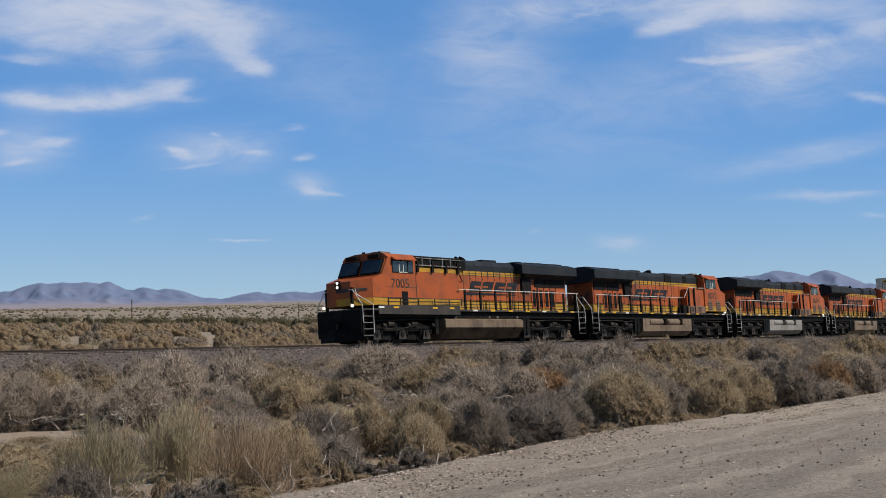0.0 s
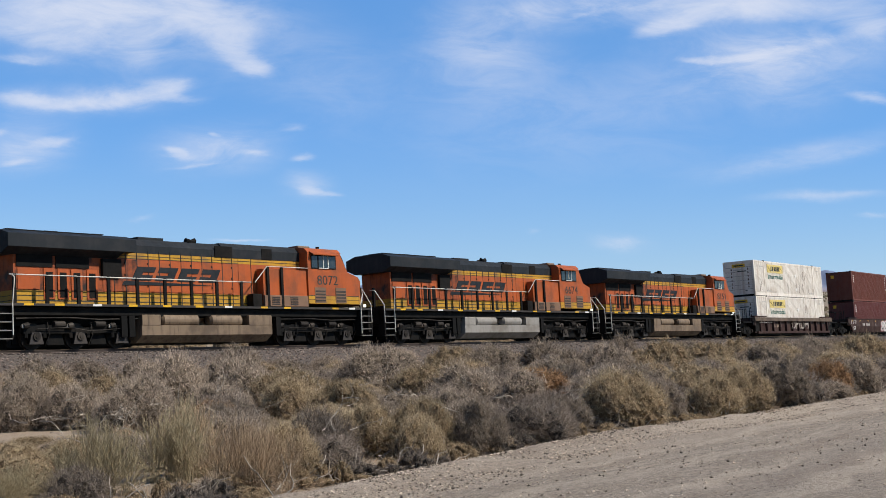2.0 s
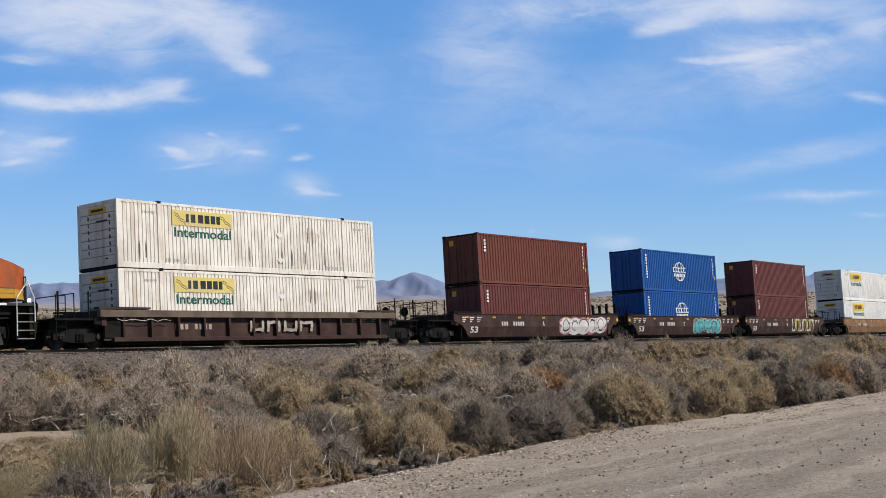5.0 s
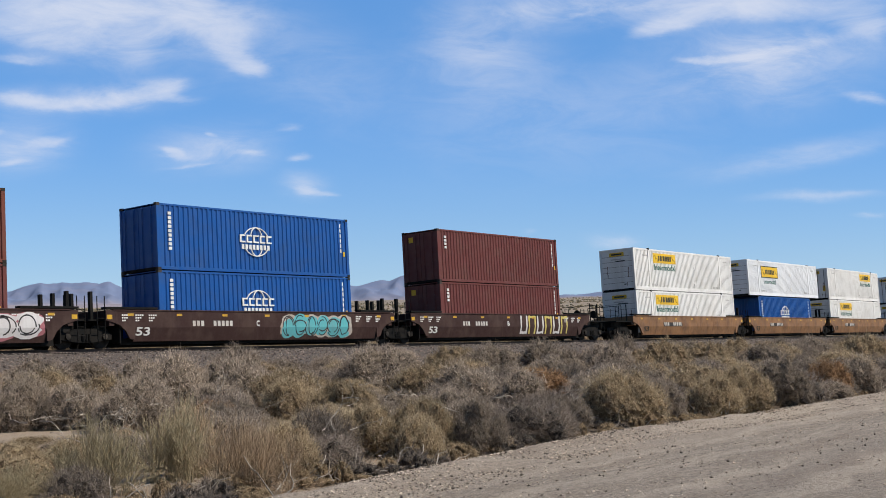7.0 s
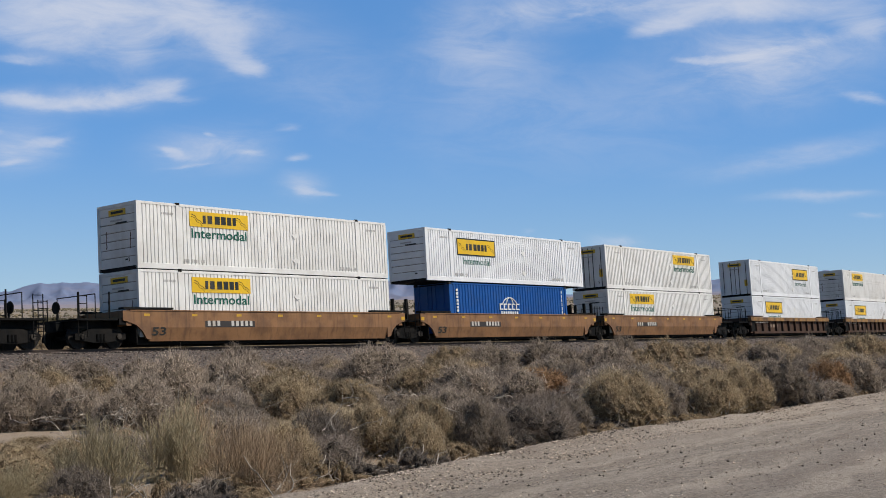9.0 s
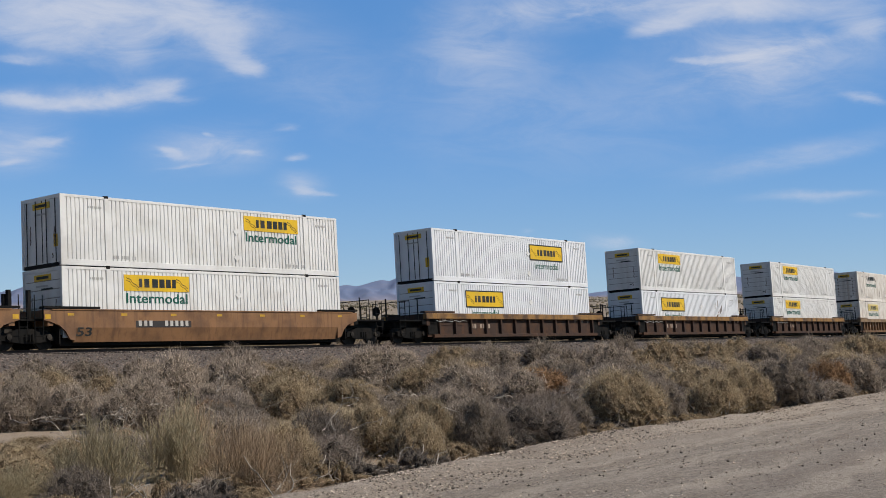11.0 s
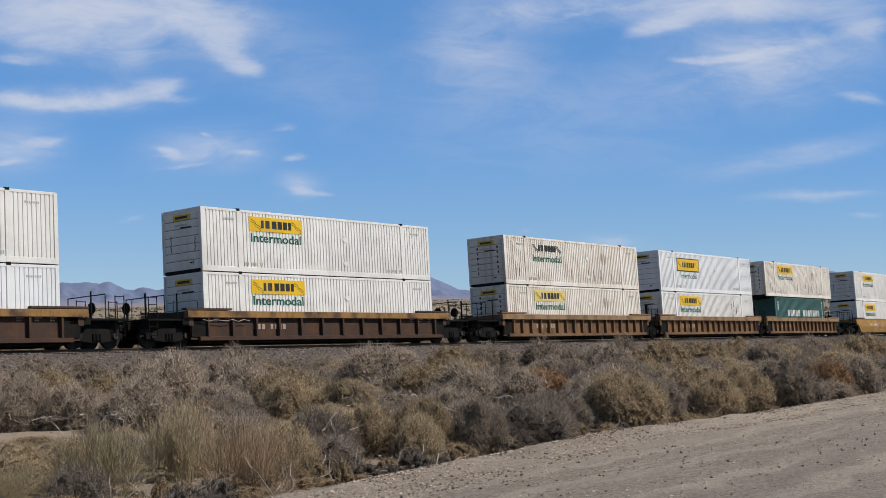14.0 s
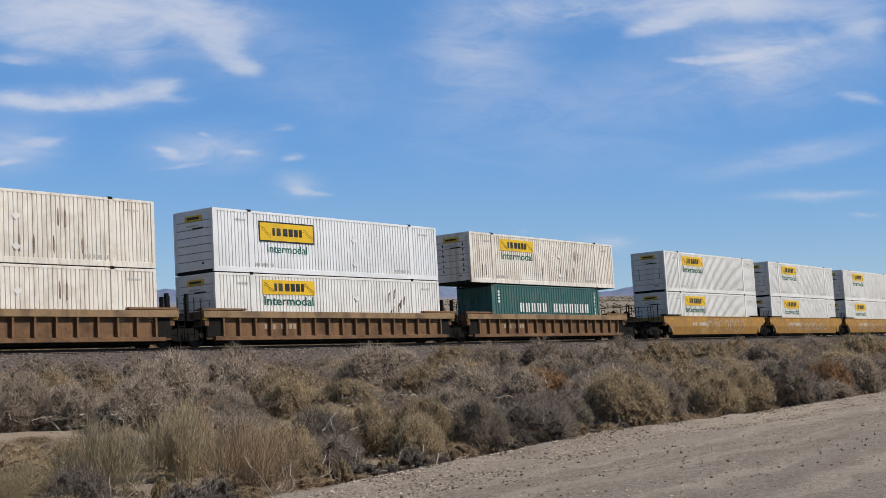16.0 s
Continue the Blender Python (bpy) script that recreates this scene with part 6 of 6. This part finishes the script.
def shrub_arrays(rng, puffs, blades, width, length, hull=0.80, upright=False, stems=300, flare=0.9):
    """Branchwork and fine twigs of one shrub, about 1 m high and 1 m in radius."""
    a, b = B(), B()
    seed = rng.random() * 50
    gen = np.random.default_rng(int(seed * 1000))

    def blade(buf, p, q, w, face=None):
        """A thin pointed blade from p to q, its flat side turned to face."""
        way = face if face is not None else Vector((rng.gauss(0, 1), rng.gauss(0, 1), rng.gauss(0, 1)))
        side = (q - p).cross(way)
        if side.length < 1e-5:
            return
        side = side.normalized() * w / 2
        n = len(buf.v)
        buf.v += [tuple(p - side), tuple(p + side), tuple(q)]
        buf.f.append((n, n + 1, n + 2))

    if upright:
        # sheaves of stems that fan out from a few crowns
        crowns = [(Vector((rng.gauss(0, 0.34), rng.gauss(0, 0.34), 0)), rng.uniform(0.62, 1.05)) for _ in range(6)]
        for k in range(stems):
            root, tall = crowns[k % 6]
            az = rng.uniform(0, 2 * math.pi)
            tilt = abs(rng.gauss(0, 0.5)) * flare
            d = Vector((math.sin(tilt) * math.cos(az), math.sin(tilt) * math.sin(az), math.cos(tilt)))
            ln = tall * rng.uniform(0.62, 1.02)
            out = Vector((d.x, d.y, 0))
            r0 = root + Vector((rng.gauss(0, 0.05), rng.gauss(0, 0.05), 0))
            pts = [r0 + d * ln * f + out * 0.32 * flare * f * f - Vector((0, 0, 0.20 * flare * tilt * f * f)) for f in (0, 0.35, 0.7, 1)]
            for i in range(3):
                blade(a, pts[i], pts[i + 1], width * (1.7 - 0.4 * i))
            for _ in range(blades):
                f = 1 - 0.55 * rng.random() ** 1.2
                i = min(2, int(f * 2.999))
                base = pts[i].lerp(pts[i + 1], f * 2.999 - i)
                q = (Vector((rng.gauss(0, 1), rng.gauss(0, 1), rng.gauss(0.3, 0.9))).normalized() + d * 1.6).normalized()
                blade(b, base, base + q * rng.uniform(0.5, 1.3) * length, width * rng.uniform(0.7, 1.2), out + Vector((rng.gauss(0, 0.5), rng.gauss(0, 0.5), 0.6)))
        return a, b
    # a rounded shrub: tufts of fine twigs on branches, hollow and shaded between and beneath them
    for k in range(puffs):
        z = 1 - (k + 0.5) / puffs * 0.92
        az = 2.39996 * k + rng.uniform(-0.5, 0.5)
        t = math.acos(max(0.02, min(1, z)))
        d = Vector((math.sin(t) * math.cos(az), math.sin(t) * math.sin(az), 0.12 + 0.88 * math.cos(t)))
        rad = rng.uniform(0.24, 0.40)
        c = d * (0.98 - rad) * (1 + 0.22 * noise.noise((d.x * 1.7 + seed, d.y * 1.7, d.z * 1.7)))
        c.z = max(c.z, rad * 0.75)
        # matted core of the tuft: a solid hull added to stop light
        n, rings, seg = len(a.v), 4, 7
        for i in range(rings + 1):
            th = math.pi * (0.06 + 0.80 * i / rings)
            for j in range(seg):
                ph = 2 * math.pi * (j + 0.5 * (i % 2)) / seg
                e = Vector((math.sin(th) * math.cos(ph), math.sin(th) * math.sin(ph), math.cos(th)))
                a.v.append(tuple(c + e * rad * hull * rng.uniform(0.78, 1.08)))
        a.f += [(n + i * seg + j, n + (i + 1) * seg + j, n + (i + 1) * seg + (j + 1) % seg, n + i * seg + (j + 1) % seg) for i in range(rings) for j in range(seg)]
        a.f.append(tuple(n + j for j in range(seg)))
        # branches from the root to the tuft
        for _ in range(5):
            tip = c + Vector((rng.gauss(0, 1), rng.gauss(0, 1), rng.gauss(0.3, 1))).normalized() * rad * 0.9
            mid = tip * 0.5 + Vector((rng.gauss(0, 0.07), rng.gauss(0, 0.07), rng.gauss(0.02, 0.05)))
            root = Vector((rng.gauss(0, 0.07), rng.gauss(0, 0.07), 0))
            blade(b, root, mid, width * 1.5)
            blade(b, mid, tip, width * 1.1)
        n = int(blades / puffs * (rad / 0.32) ** 2)
        q = gen.normal((0, 0, 0.25), 1.0, (n, 3))
        q /= np.linalg.norm(q, axis=1, keepdims=True)
        base = np.array(c) + q * rad * gen.uniform(0.72, 1.10, (n, 1))
        w = q * 0.48 + np.array(d) * 0.18 + gen.normal((0, 0, 0.30), 0.62, (n, 3))
        w /= np.linalg.norm(w, axis=1, keepdims=True)
        side = np.cross(w, q + gen.normal((0, 0, 0.1), 0.38, (n, 3)))
        side /= np.linalg.norm(side, axis=1, keepdims=True) + 1e-6
        side *= 0.5 * width * gen.uniform(0.6, 1.15, (n, 1))
        reach = length * gen.uniform(0.45, 1.3, (n, 1)) * np.where(gen.random((n, 1)) < 0.12, 1.6, 1.0)
        tri = np.stack((base - side, base + side, base + w * reach), axis=1)[base[:, 2] > 0.03]
        k = len(b.v)
        b.v += tri.reshape(-1, 3).tolist()
        b.f += np.arange(k, k + 3 * len(tri)).reshape(-1, 3).tolist()
    return a, b


rng = random.Random(21)
VARIANTS = []   # (kind, fine, stem lists, twig lists, stem mesh, twig mesh)
for kind, n, puffs, blades, length, hull in (("grey", 3, 11, 5200, 0.20, 0.62), ("tan", 4, 15, 11000, 0.085, 0.84), ("mauve", 4, 14, 10500, 0.105, 0.80), ("rust", 2, 15, 11000, 0.085, 0.84), ("olive", 2, 0, 34, 0.075, 0), ("straw", 2, 0, 9, 0.17, 0)):
    for fine in (True, False):
        for _ in range(n):
            up = kind in ("olive", "straw")
            wide = 0.0085 if fine else 0.0135
            if up:
                a, t = shrub_arrays(rng, 0, blades if fine else blades // 2, 0.0075 if fine else 0.013, length, 0, True, 520 if fine else 220, 1.0 if kind == "olive" else 1.3)
            else:
                a, t = shrub_arrays(rng, puffs, blades * 14 // 10 if fine else blades * 55 // 100, wide, length if fine else length * 1.15, hull)
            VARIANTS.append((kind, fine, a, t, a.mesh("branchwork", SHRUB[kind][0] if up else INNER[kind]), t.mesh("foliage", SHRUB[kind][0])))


def choose(kind, fine=False):
    return rng.choice([v for v in VARIANTS if v[0] == kind and v[1] == fine])


def in_view(x, y, margin=0.06):
    az = math.atan2(y, x)
    return radians(21.2) - margin < az < radians(58.2) + margin


# scattered with a least distance between them
spots = []
cells = {}


def place(x, y, r, kind, h, gap=0.80):
    k = (int(x), int(y))
    for i in range(-3, 4):
        for j in range(-3, 4):
            for (px, py, pr) in cells.get((k[0] + i, k[1] + j), ()):
                if (px - x) ** 2 + (py - y) ** 2 < (gap * (pr + r)) ** 2:
                    return False
    cells.setdefault(k, []).append((x, y, r))
    spots.append((x, y, r, kind, h))
    return True


# the bushes that stand out: along the road, on the low sand to the north, and towards the embankment (kind, place, radius, height)
ROADSIDE = (
    ("olive", 9.0, 12.3, 0.46, 0.98), ("olive", 10.3, 12.9, 0.50, 1.12), ("straw", 10.9, 13.2, 0.46, 1.06), ("straw", 10.15, 11.55, 0.50, 0.92), ("straw", 10.6, 11.75, 0.42, 0.86), ("tan", 11.4, 12.0, 0.46, 0.76), ("grey", 13.2, 13.3, 0.62, 0.80), ("grey", 12.6, 12.5, 0.5, 0.5),
    ("tan", 14.6, 13.7, 0.60, 0.86), ("tan", 15.1, 13.0, 0.62, 0.95), ("tan", 13.9, 12.0, 0.36, 0.78), ("mauve", 15.8, 12.5, 0.55, 0.88), ("grey", 17.3, 12.6, 0.72, 0.78), ("tan", 21.6, 13.6, 0.92, 1.18),
)
ROADSIDE_EAST = (
    ("mauve", 22.8, 13.4, 0.60, 0.86), ("tan", 24.8, 13.4, 0.66, 1.00), ("tan", 26.2, 13.4, 0.68, 1.05), ("mauve", 28.6, 13.7, 0.90, 1.12), ("rust", 33.8, 14.8, 0.78, 1.18), ("mauve", 35.6, 14.8, 0.85, 1.10), ("mauve", 19.3, 13.3, 0.6, 0.7), ("grey", 30.8, 14.3, 0.8, 0.9),
)
LOW_SAND = (
    ("tan", 9.6, 15.1, 0.50, 0.46), ("tan", 10.4, 14.9, 0.55, 0.52), ("olive", 7.9, 12.6, 0.45, 0.50), ("grey", 8.3, 11.9, 0.42, 0.42), ("tan", 8.5, 13.5, 0.5, 0.46), ("mauve", 15.4, 24.1, 0.88, 1.18), ("mauve", 16.2, 23.3, 0.76, 1.05), ("mauve", 16.4, 21.6, 0.90, 1.12),
    ("grey", 21.5, 28.6, 0.9, 0.75), ("mauve", 23.9, 29.9, 1.15, 1.6), ("mauve", 25.6, 29.1, 1.25, 1.45), ("tan", 19.8, 20.8, 0.78, 1.05), ("tan", 20.2, 19.5, 0.80, 0.98), ("grey", 18.3, 21.2, 0.7, 0.7),
)
MIDDLE = (
    ("mauve", 27.4, 39.0, 1.0, 1.1), ("mauve", 24.6, 37.6, 1.2, 1.2), ("mauve", 30.9, 28.8, 1.35, 1.65), ("tan", 26.2, 22.5, 1.0, 1.25), ("mauve", 26.2, 21.2, 0.95, 1.25), ("mauve", 26.5, 19.6, 0.85, 1.0), ("grey", 29.6, 22.2, 0.8, 0.8), ("grey", 31.6, 21.4, 0.75, 1.0),
    ("mauve", 42.7, 33.1, 1.4, 1.6), ("mauve", 45.8, 32.4, 1.6, 1.75), ("mauve", 46.7, 29.6, 1.15, 1.55), ("tan", 47.9, 28.0, 1.3, 1.7), ("tan", 52.1, 28.4, 1.4, 1.6), ("mauve", 54.1, 26.6, 1.35, 1.5), ("mauve", 60.4, 27.4, 1.5, 1.7), ("tan", 68.6, 28.0, 1.8, 1.9),
)
for row in (ROADSIDE, ROADSIDE_EAST, LOW_SAND, MIDDLE):
    for kind, x, y, r, h in row:
        cells.setdefault((int(x), int(y)), []).append((x, y, r))
        spots.append((x, y, r, kind, h))
tries = 0
while tries < 15000:
    tries += 1
    x, y = rng.uniform(2, 150), rng.uniform(10, 64)
    e = beyond(x, y)
    if not in_view(x, y) or e > -4.3 or math.hypot(x, y) < 17.5 or y < road_edge(x) + 0.5 or math.hypot(x - 14.9, y - 22.0) < 2.3 or math.hypot(x - 12.9, y - 21.2) < 1.8:
        continue
    patch = noise.noise((x * 0.11, y * 0.11, 11))
    v = rng.random() * 0.8 + 0.1 + patch * 0.6
    kind = "grey" if v < 0.16 else "mauve" if v < 0.60 else "tan" if v < 0.97 else "rust" if v < 1.0 else "olive" if v < 1.04 else "straw"
    h = 0.45 + 0.75 * rng.random() ** 1.5 + 0.50 * smooth(24, 48, x) * rng.random() + 0.25 * smooth(-12, -5, e) * rng.random()
    if kind == "grey":
        h *= 0.65
    r = rng.uniform(0.8, 1.15) * (0.40 + 0.62 * h)
    if e > -6:
        h *= 0.7
    if math.hypot(x, y) < 26 and math.atan2(y, x) > radians(52.8):
        r, h = min(r, 0.55), 0.16 + 0.22 * h
    elif math.hypot(x, y) < 22:
        r, h = 0.7 * r, 0.6 * h
    place(x, y, r * (0.6 if kind in ("olive", "straw") else 1.0), kind, h, 0.92)

spots.sort(key=lambda s: math.hypot(s[0], s[1]))
NEAR = 300
names = {"grey": "saltbush", "tan": "rabbitbrush", "mauve": "desert_scrub_bush", "rust": "buckwheat_bush", "olive": "broom_bush", "straw": "grass_tuft"}
for i, (x, y, r, kind, h) in enumerate(spots[:NEAR]):
    *_, me_a, me_b = choose(kind, i < 70)
    ob = thing(names[kind], SHRUB[kind][1], "desert shrub" if kind != "straw" else "grass tuft", "desert shrubs beside the track")
    tagged(part("branchwork", me_a, None, ob), kind="stuff")
    tagged(part("foliage", me_b, None, ob), kind="stuff")
    ob.matrix_basis = Matrix.Translation((x, y, land(x, y) - 0.03)) @ Matrix.Rotation(rng.uniform(0, 6.28), 4, "Z") @ Matrix.Diagonal((r * 1.05, r * rng.uniform(0.9, 1.2), h, 1))


def scatter(name, label, category, rows, thin=1):
    """Many shrubs joined into one mesh a kind. rows: (x, y, z, radius, kind, height)."""
    bag, kept = {}, {}
    for x, y, z, r, kind, h in rows:
        v, a = choose(kind), rng.uniform(0, 6.28)
        bag.setdefault((kind, 3), []).append((x, y, z, r, h, v, a))
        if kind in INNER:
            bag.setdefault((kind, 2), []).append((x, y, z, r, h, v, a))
    for (kind, layer), items in bag.items():
        vs, fs, n = [], [], 0
        for x, y, z, r, h, v, a in items:
            if (id(v), layer) not in kept:
                pts = np.array(v[layer].v, dtype=np.float32)
                if layer == 2:
                    fc = np.array([(f[0], f[i], f[i + 1]) for f in v[2].f for i in range(1, len(f) - 1)], dtype=np.int32)
                else:
                    fc = np.array(v[3].f, dtype=np.int32)
                if thin > 1 and layer == 3:
                    # fewer, larger blades where they are far away
                    tri = pts.reshape(-1, 3, 3)[::thin]
                    centre = tri.mean(axis=1, keepdims=True)
                    pts = (centre + (tri - centre) * thin ** (0.56 if thin < 4 else 0.28)).reshape(-1, 3)
                    fc = np.arange(len(pts), dtype=np.int32).reshape(-1, 3)
                kept[(id(v), layer)] = (pts, fc)
            pts, fc = kept[(id(v), layer)]
            ca, sa = math.cos(a), math.sin(a)
            out = np.empty_like(pts)
            out[:, 0] = x + r * (pts[:, 0] * ca - pts[:, 1] * sa)
            out[:, 1] = y + r * (pts[:, 0] * sa + pts[:, 1] * ca)
            out[:, 2] = z + h * pts[:, 2]
            vs.append(out)
            fs.append(fc + n)
            n += len(pts)
        vv, ff = np.concatenate(vs), np.concatenate(fs)
        me = bpy.data.meshes.new(name)
        me.vertices.add(len(vv))
        me.vertices.foreach_set("co", vv.ravel())
        me.loops.add(ff.size)
        me.loops.foreach_set("vertex_index", ff.ravel())
        me.polygons.add(len(ff))
        me.polygons.foreach_set("loop_start", np.arange(0, ff.size, 3, dtype=np.int32))
        me.update(calc_edges=True)
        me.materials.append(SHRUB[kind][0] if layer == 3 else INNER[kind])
        tagged(new(name, me), label, category, kind="stuff")


rest = [(x, y, land(x, y) - 0.03, r, k, h) for x, y, r, k, h in spots[NEAR:]]
scatter("scrub_thicket", "dense dry brown scrub along the embankment", "desert scrub", [s for s in rest if math.hypot(s[0], s[1]) < 40])
scatter("scrub_thicket", "dense dry brown scrub along the embankment", "desert scrub", [s for s in rest if math.hypot(s[0], s[1]) >= 40], 2)

# bleached dead branches caught in the scrub and along the road
b = B()
for i in range(300):
    if i < 130:
        x = 7 + 34 * rng.random() ** 1.2
        y = road_edge(x) + rng.uniform(0.15, 1.6)
        z0 = GROUND + 0.02
    else:
        d, az = 16 + 36 * rng.random(), rng.uniform(radians(22), radians(58))
        x, y = d * math.cos(az), d * math.sin(az)
        if beyond(x, y) > -5 or y < road_edge(x) + 0.6:
            continue
        z0 = land(x, y) + rng.uniform(0.25, 0.85)
    for _ in range(rng.randint(1, 4)):
        p = Vector((x + rng.gauss(0, 0.12), y + rng.gauss(0, 0.12), z0))
        d = Vector((rng.gauss(0, 1), rng.gauss(0, 1), abs(rng.gauss(0.35, 0.3)))).normalized()
        w = rng.uniform(0.004, 0.009)
        for k in range(rng.randint(3, 5)):
            q = p + d * rng.uniform(0.07, 0.16)
            b.cyl(p, q, w, 4)
            p, w = q, w * 0.85
            d = (d + Vector((rng.gauss(0, 0.4), rng.gauss(0, 0.4), rng.gauss(-0.05, 0.35)))).normalized()
dead = Mat("bleached_dead_wood", (0.40, 0.35, 0.29), 0.85)
dead.vary(dead.node("ShaderNodeNewGeometry").outputs["Random Per Island"], 0.5, 1.3)
tagged(new("dead_branches", b.mesh("dead_branches", dead.done())), "bleached crooked dead branches among the scrub", "dead branches", kind="stuff")

# scrub beyond the track
SHRUB["creosote"] = (twig_mat("creosote_foliage", (0.130, 0.108, 0.062), (0.225, 0.185, 0.110)), "dark olive creosote bush")
INNER["creosote"] = brush_mat("creosote_inner_twigs", (0.075, 0.066, 0.042))
for _ in range(3):
    a, t = shrub_arrays(rng, 12, 3600, 0.02, 0.13, 0.8)
    VARIANTS.append(("creosote", False, a, t, None, None))
rows = []
for _ in range(4000):
    d = 52 + 190 * rng.random() ** 1.2
    az = rng.uniform(radians(17), radians(63))
    x, y = d * math.cos(az), d * math.sin(az)
    e = beyond(x, y)
    if e < 6.5 or e > 130:
        continue
    kind = "tan" if rng.random() < 0.72 else rng.choice(("mauve", "mauve", "olive"))
    rows.append((x, y, land(x, y) - 0.05, rng.uniform(0.9, 1.6), kind, rng.uniform(0.8, 1.4)))
verge = []
for i in range(330):
    u = -40 + 230 * (i + rng.random()) / 330
    p = on_track(u, rng.uniform(4.6, 7.5), 0).to_translation()
    verge.append((p.x, p.y, land(p.x, p.y) - 0.05, rng.uniform(0.9, 1.3), rng.choice(("tan", "tan", "mauve")), rng.uniform(0.9, 1.35)))
scatter("far_scrub", "golden and brown scrub beyond the railway", "desert scrub", rows[:900] + verge, 7)
band = []
while len(band) < 420:
    d = 120 + 140 * rng.random()
    az = rng.uniform(radians(17), radians(63))
    x, y = d * math.cos(az), d * math.sin(az)
    e = beyond(x, y)
    if 75 < e < 150 and noise.noise((x * 0.03, y * 0.03, 8)) > -0.25:
        band.append((x, y, land(x, y) - 0.05, rng.uniform(1.1, 2.0), "creosote", rng.uniform(1.2, 2.1)))
scatter("creosote_scrub", "dark olive creosote scrub across the desert flat", "desert scrub", band, 9)

# small dark creosote clumps all over the slope
b = B()
count = 0
while count < 9000:
    d = 240 + 1900 * rng.random() ** 1.5
    az = rng.uniform(radians(15), radians(65))
    x, y = d * math.cos(az), d * math.sin(az)
    if beyond(x, y) < 110 or noise.noise((x * 0.012, y * 0.012, 5)) < -0.1 - 0.5 * rng.random():
        continue
    count += 1
    z = land(x, y)
    r, h = rng.uniform(0.4, 1.0) * (1 + d / 2500), rng.uniform(0.5, 1.1)
    n = len(b.v)
    for zz, k in ((-0.2, 0.7), (0.5, 1.0), (1.0, 0.5)):
        for j in range(5):
            a = 1.2566 * j + zz
            q = k * r * rng.uniform(0.75, 1.2)
            b.v.append((x + q * math.cos(a), y + q * math.sin(a), z + h * zz * rng.uniform(0.85, 1.1)))
    for i in (0, 5):
        b.f += [(n + i + j, n + i + (j + 1) % 5, n + i + 5 + (j + 1) % 5, n + i + 5 + j) for j in range(5)]
    b.f.append(tuple(range(n + 10, n + 15)))
cre = Mat("creosote_scrub", (0.13, 0.112, 0.07), 0.9)
geo = cre.node("ShaderNodeNewGeometry")
cre.mix(cre.ramp(geo.outputs["Random Per Island"], 0.3, 1.0), (0.25, 0.195, 0.12))
tagged(new("distant_scrub", b.mesh("distant_scrub", cre.done())), "dark creosote clumps dotted over the distant slope", "desert scrub", kind="stuff")

# dry litter along the road edge
litter = []
for _ in range(420):
    x = 6 + 40 * rng.random() ** 1.4
    y = road_edge(x) + rng.uniform(0.25, 1.3)
    litter.append((x, y, GROUND - 0.02, rng.uniform(0.12, 0.35), rng.choice(("straw", "straw", "grey", "tan")), rng.uniform(0.08, 0.28)))
scatter("dry_grass", "low dry grass and twigs along the road edge", "dry grass", litter, 9)


# ---- motion of the train, its wheels and the clouds ----
def motions():
    flip = Matrix.Rotation(math.pi, 4, "Z")
    steps = [i * 0.25 for i in range(65)]
    for ob, u, turned, z in TRAIN:
        walk(ob, [(t, on_track(u - travelled(t), 0, z) @ (flip if turned else Matrix())) for t in steps])
    for ob, u, turned, z in TRAIN:
        for w in ob.children_recursive:
            if w.name.startswith("wheelset"):
                r = w["radius"]
                sign = 1 if turned else -1
                rows = [(i / FPS, Matrix.Translation(w.location) @ Matrix.Rotation(sign * travelled(i / FPS) / r, 4, "Y")) for i in range(0, 481)]
                walk(w, rows)
    walk(clouds, [(t, cloud_pose(0.0125 * t / 16.0)) for t in (0.0, 4.0, 8.0, 12.0, 16.0)])


motions()
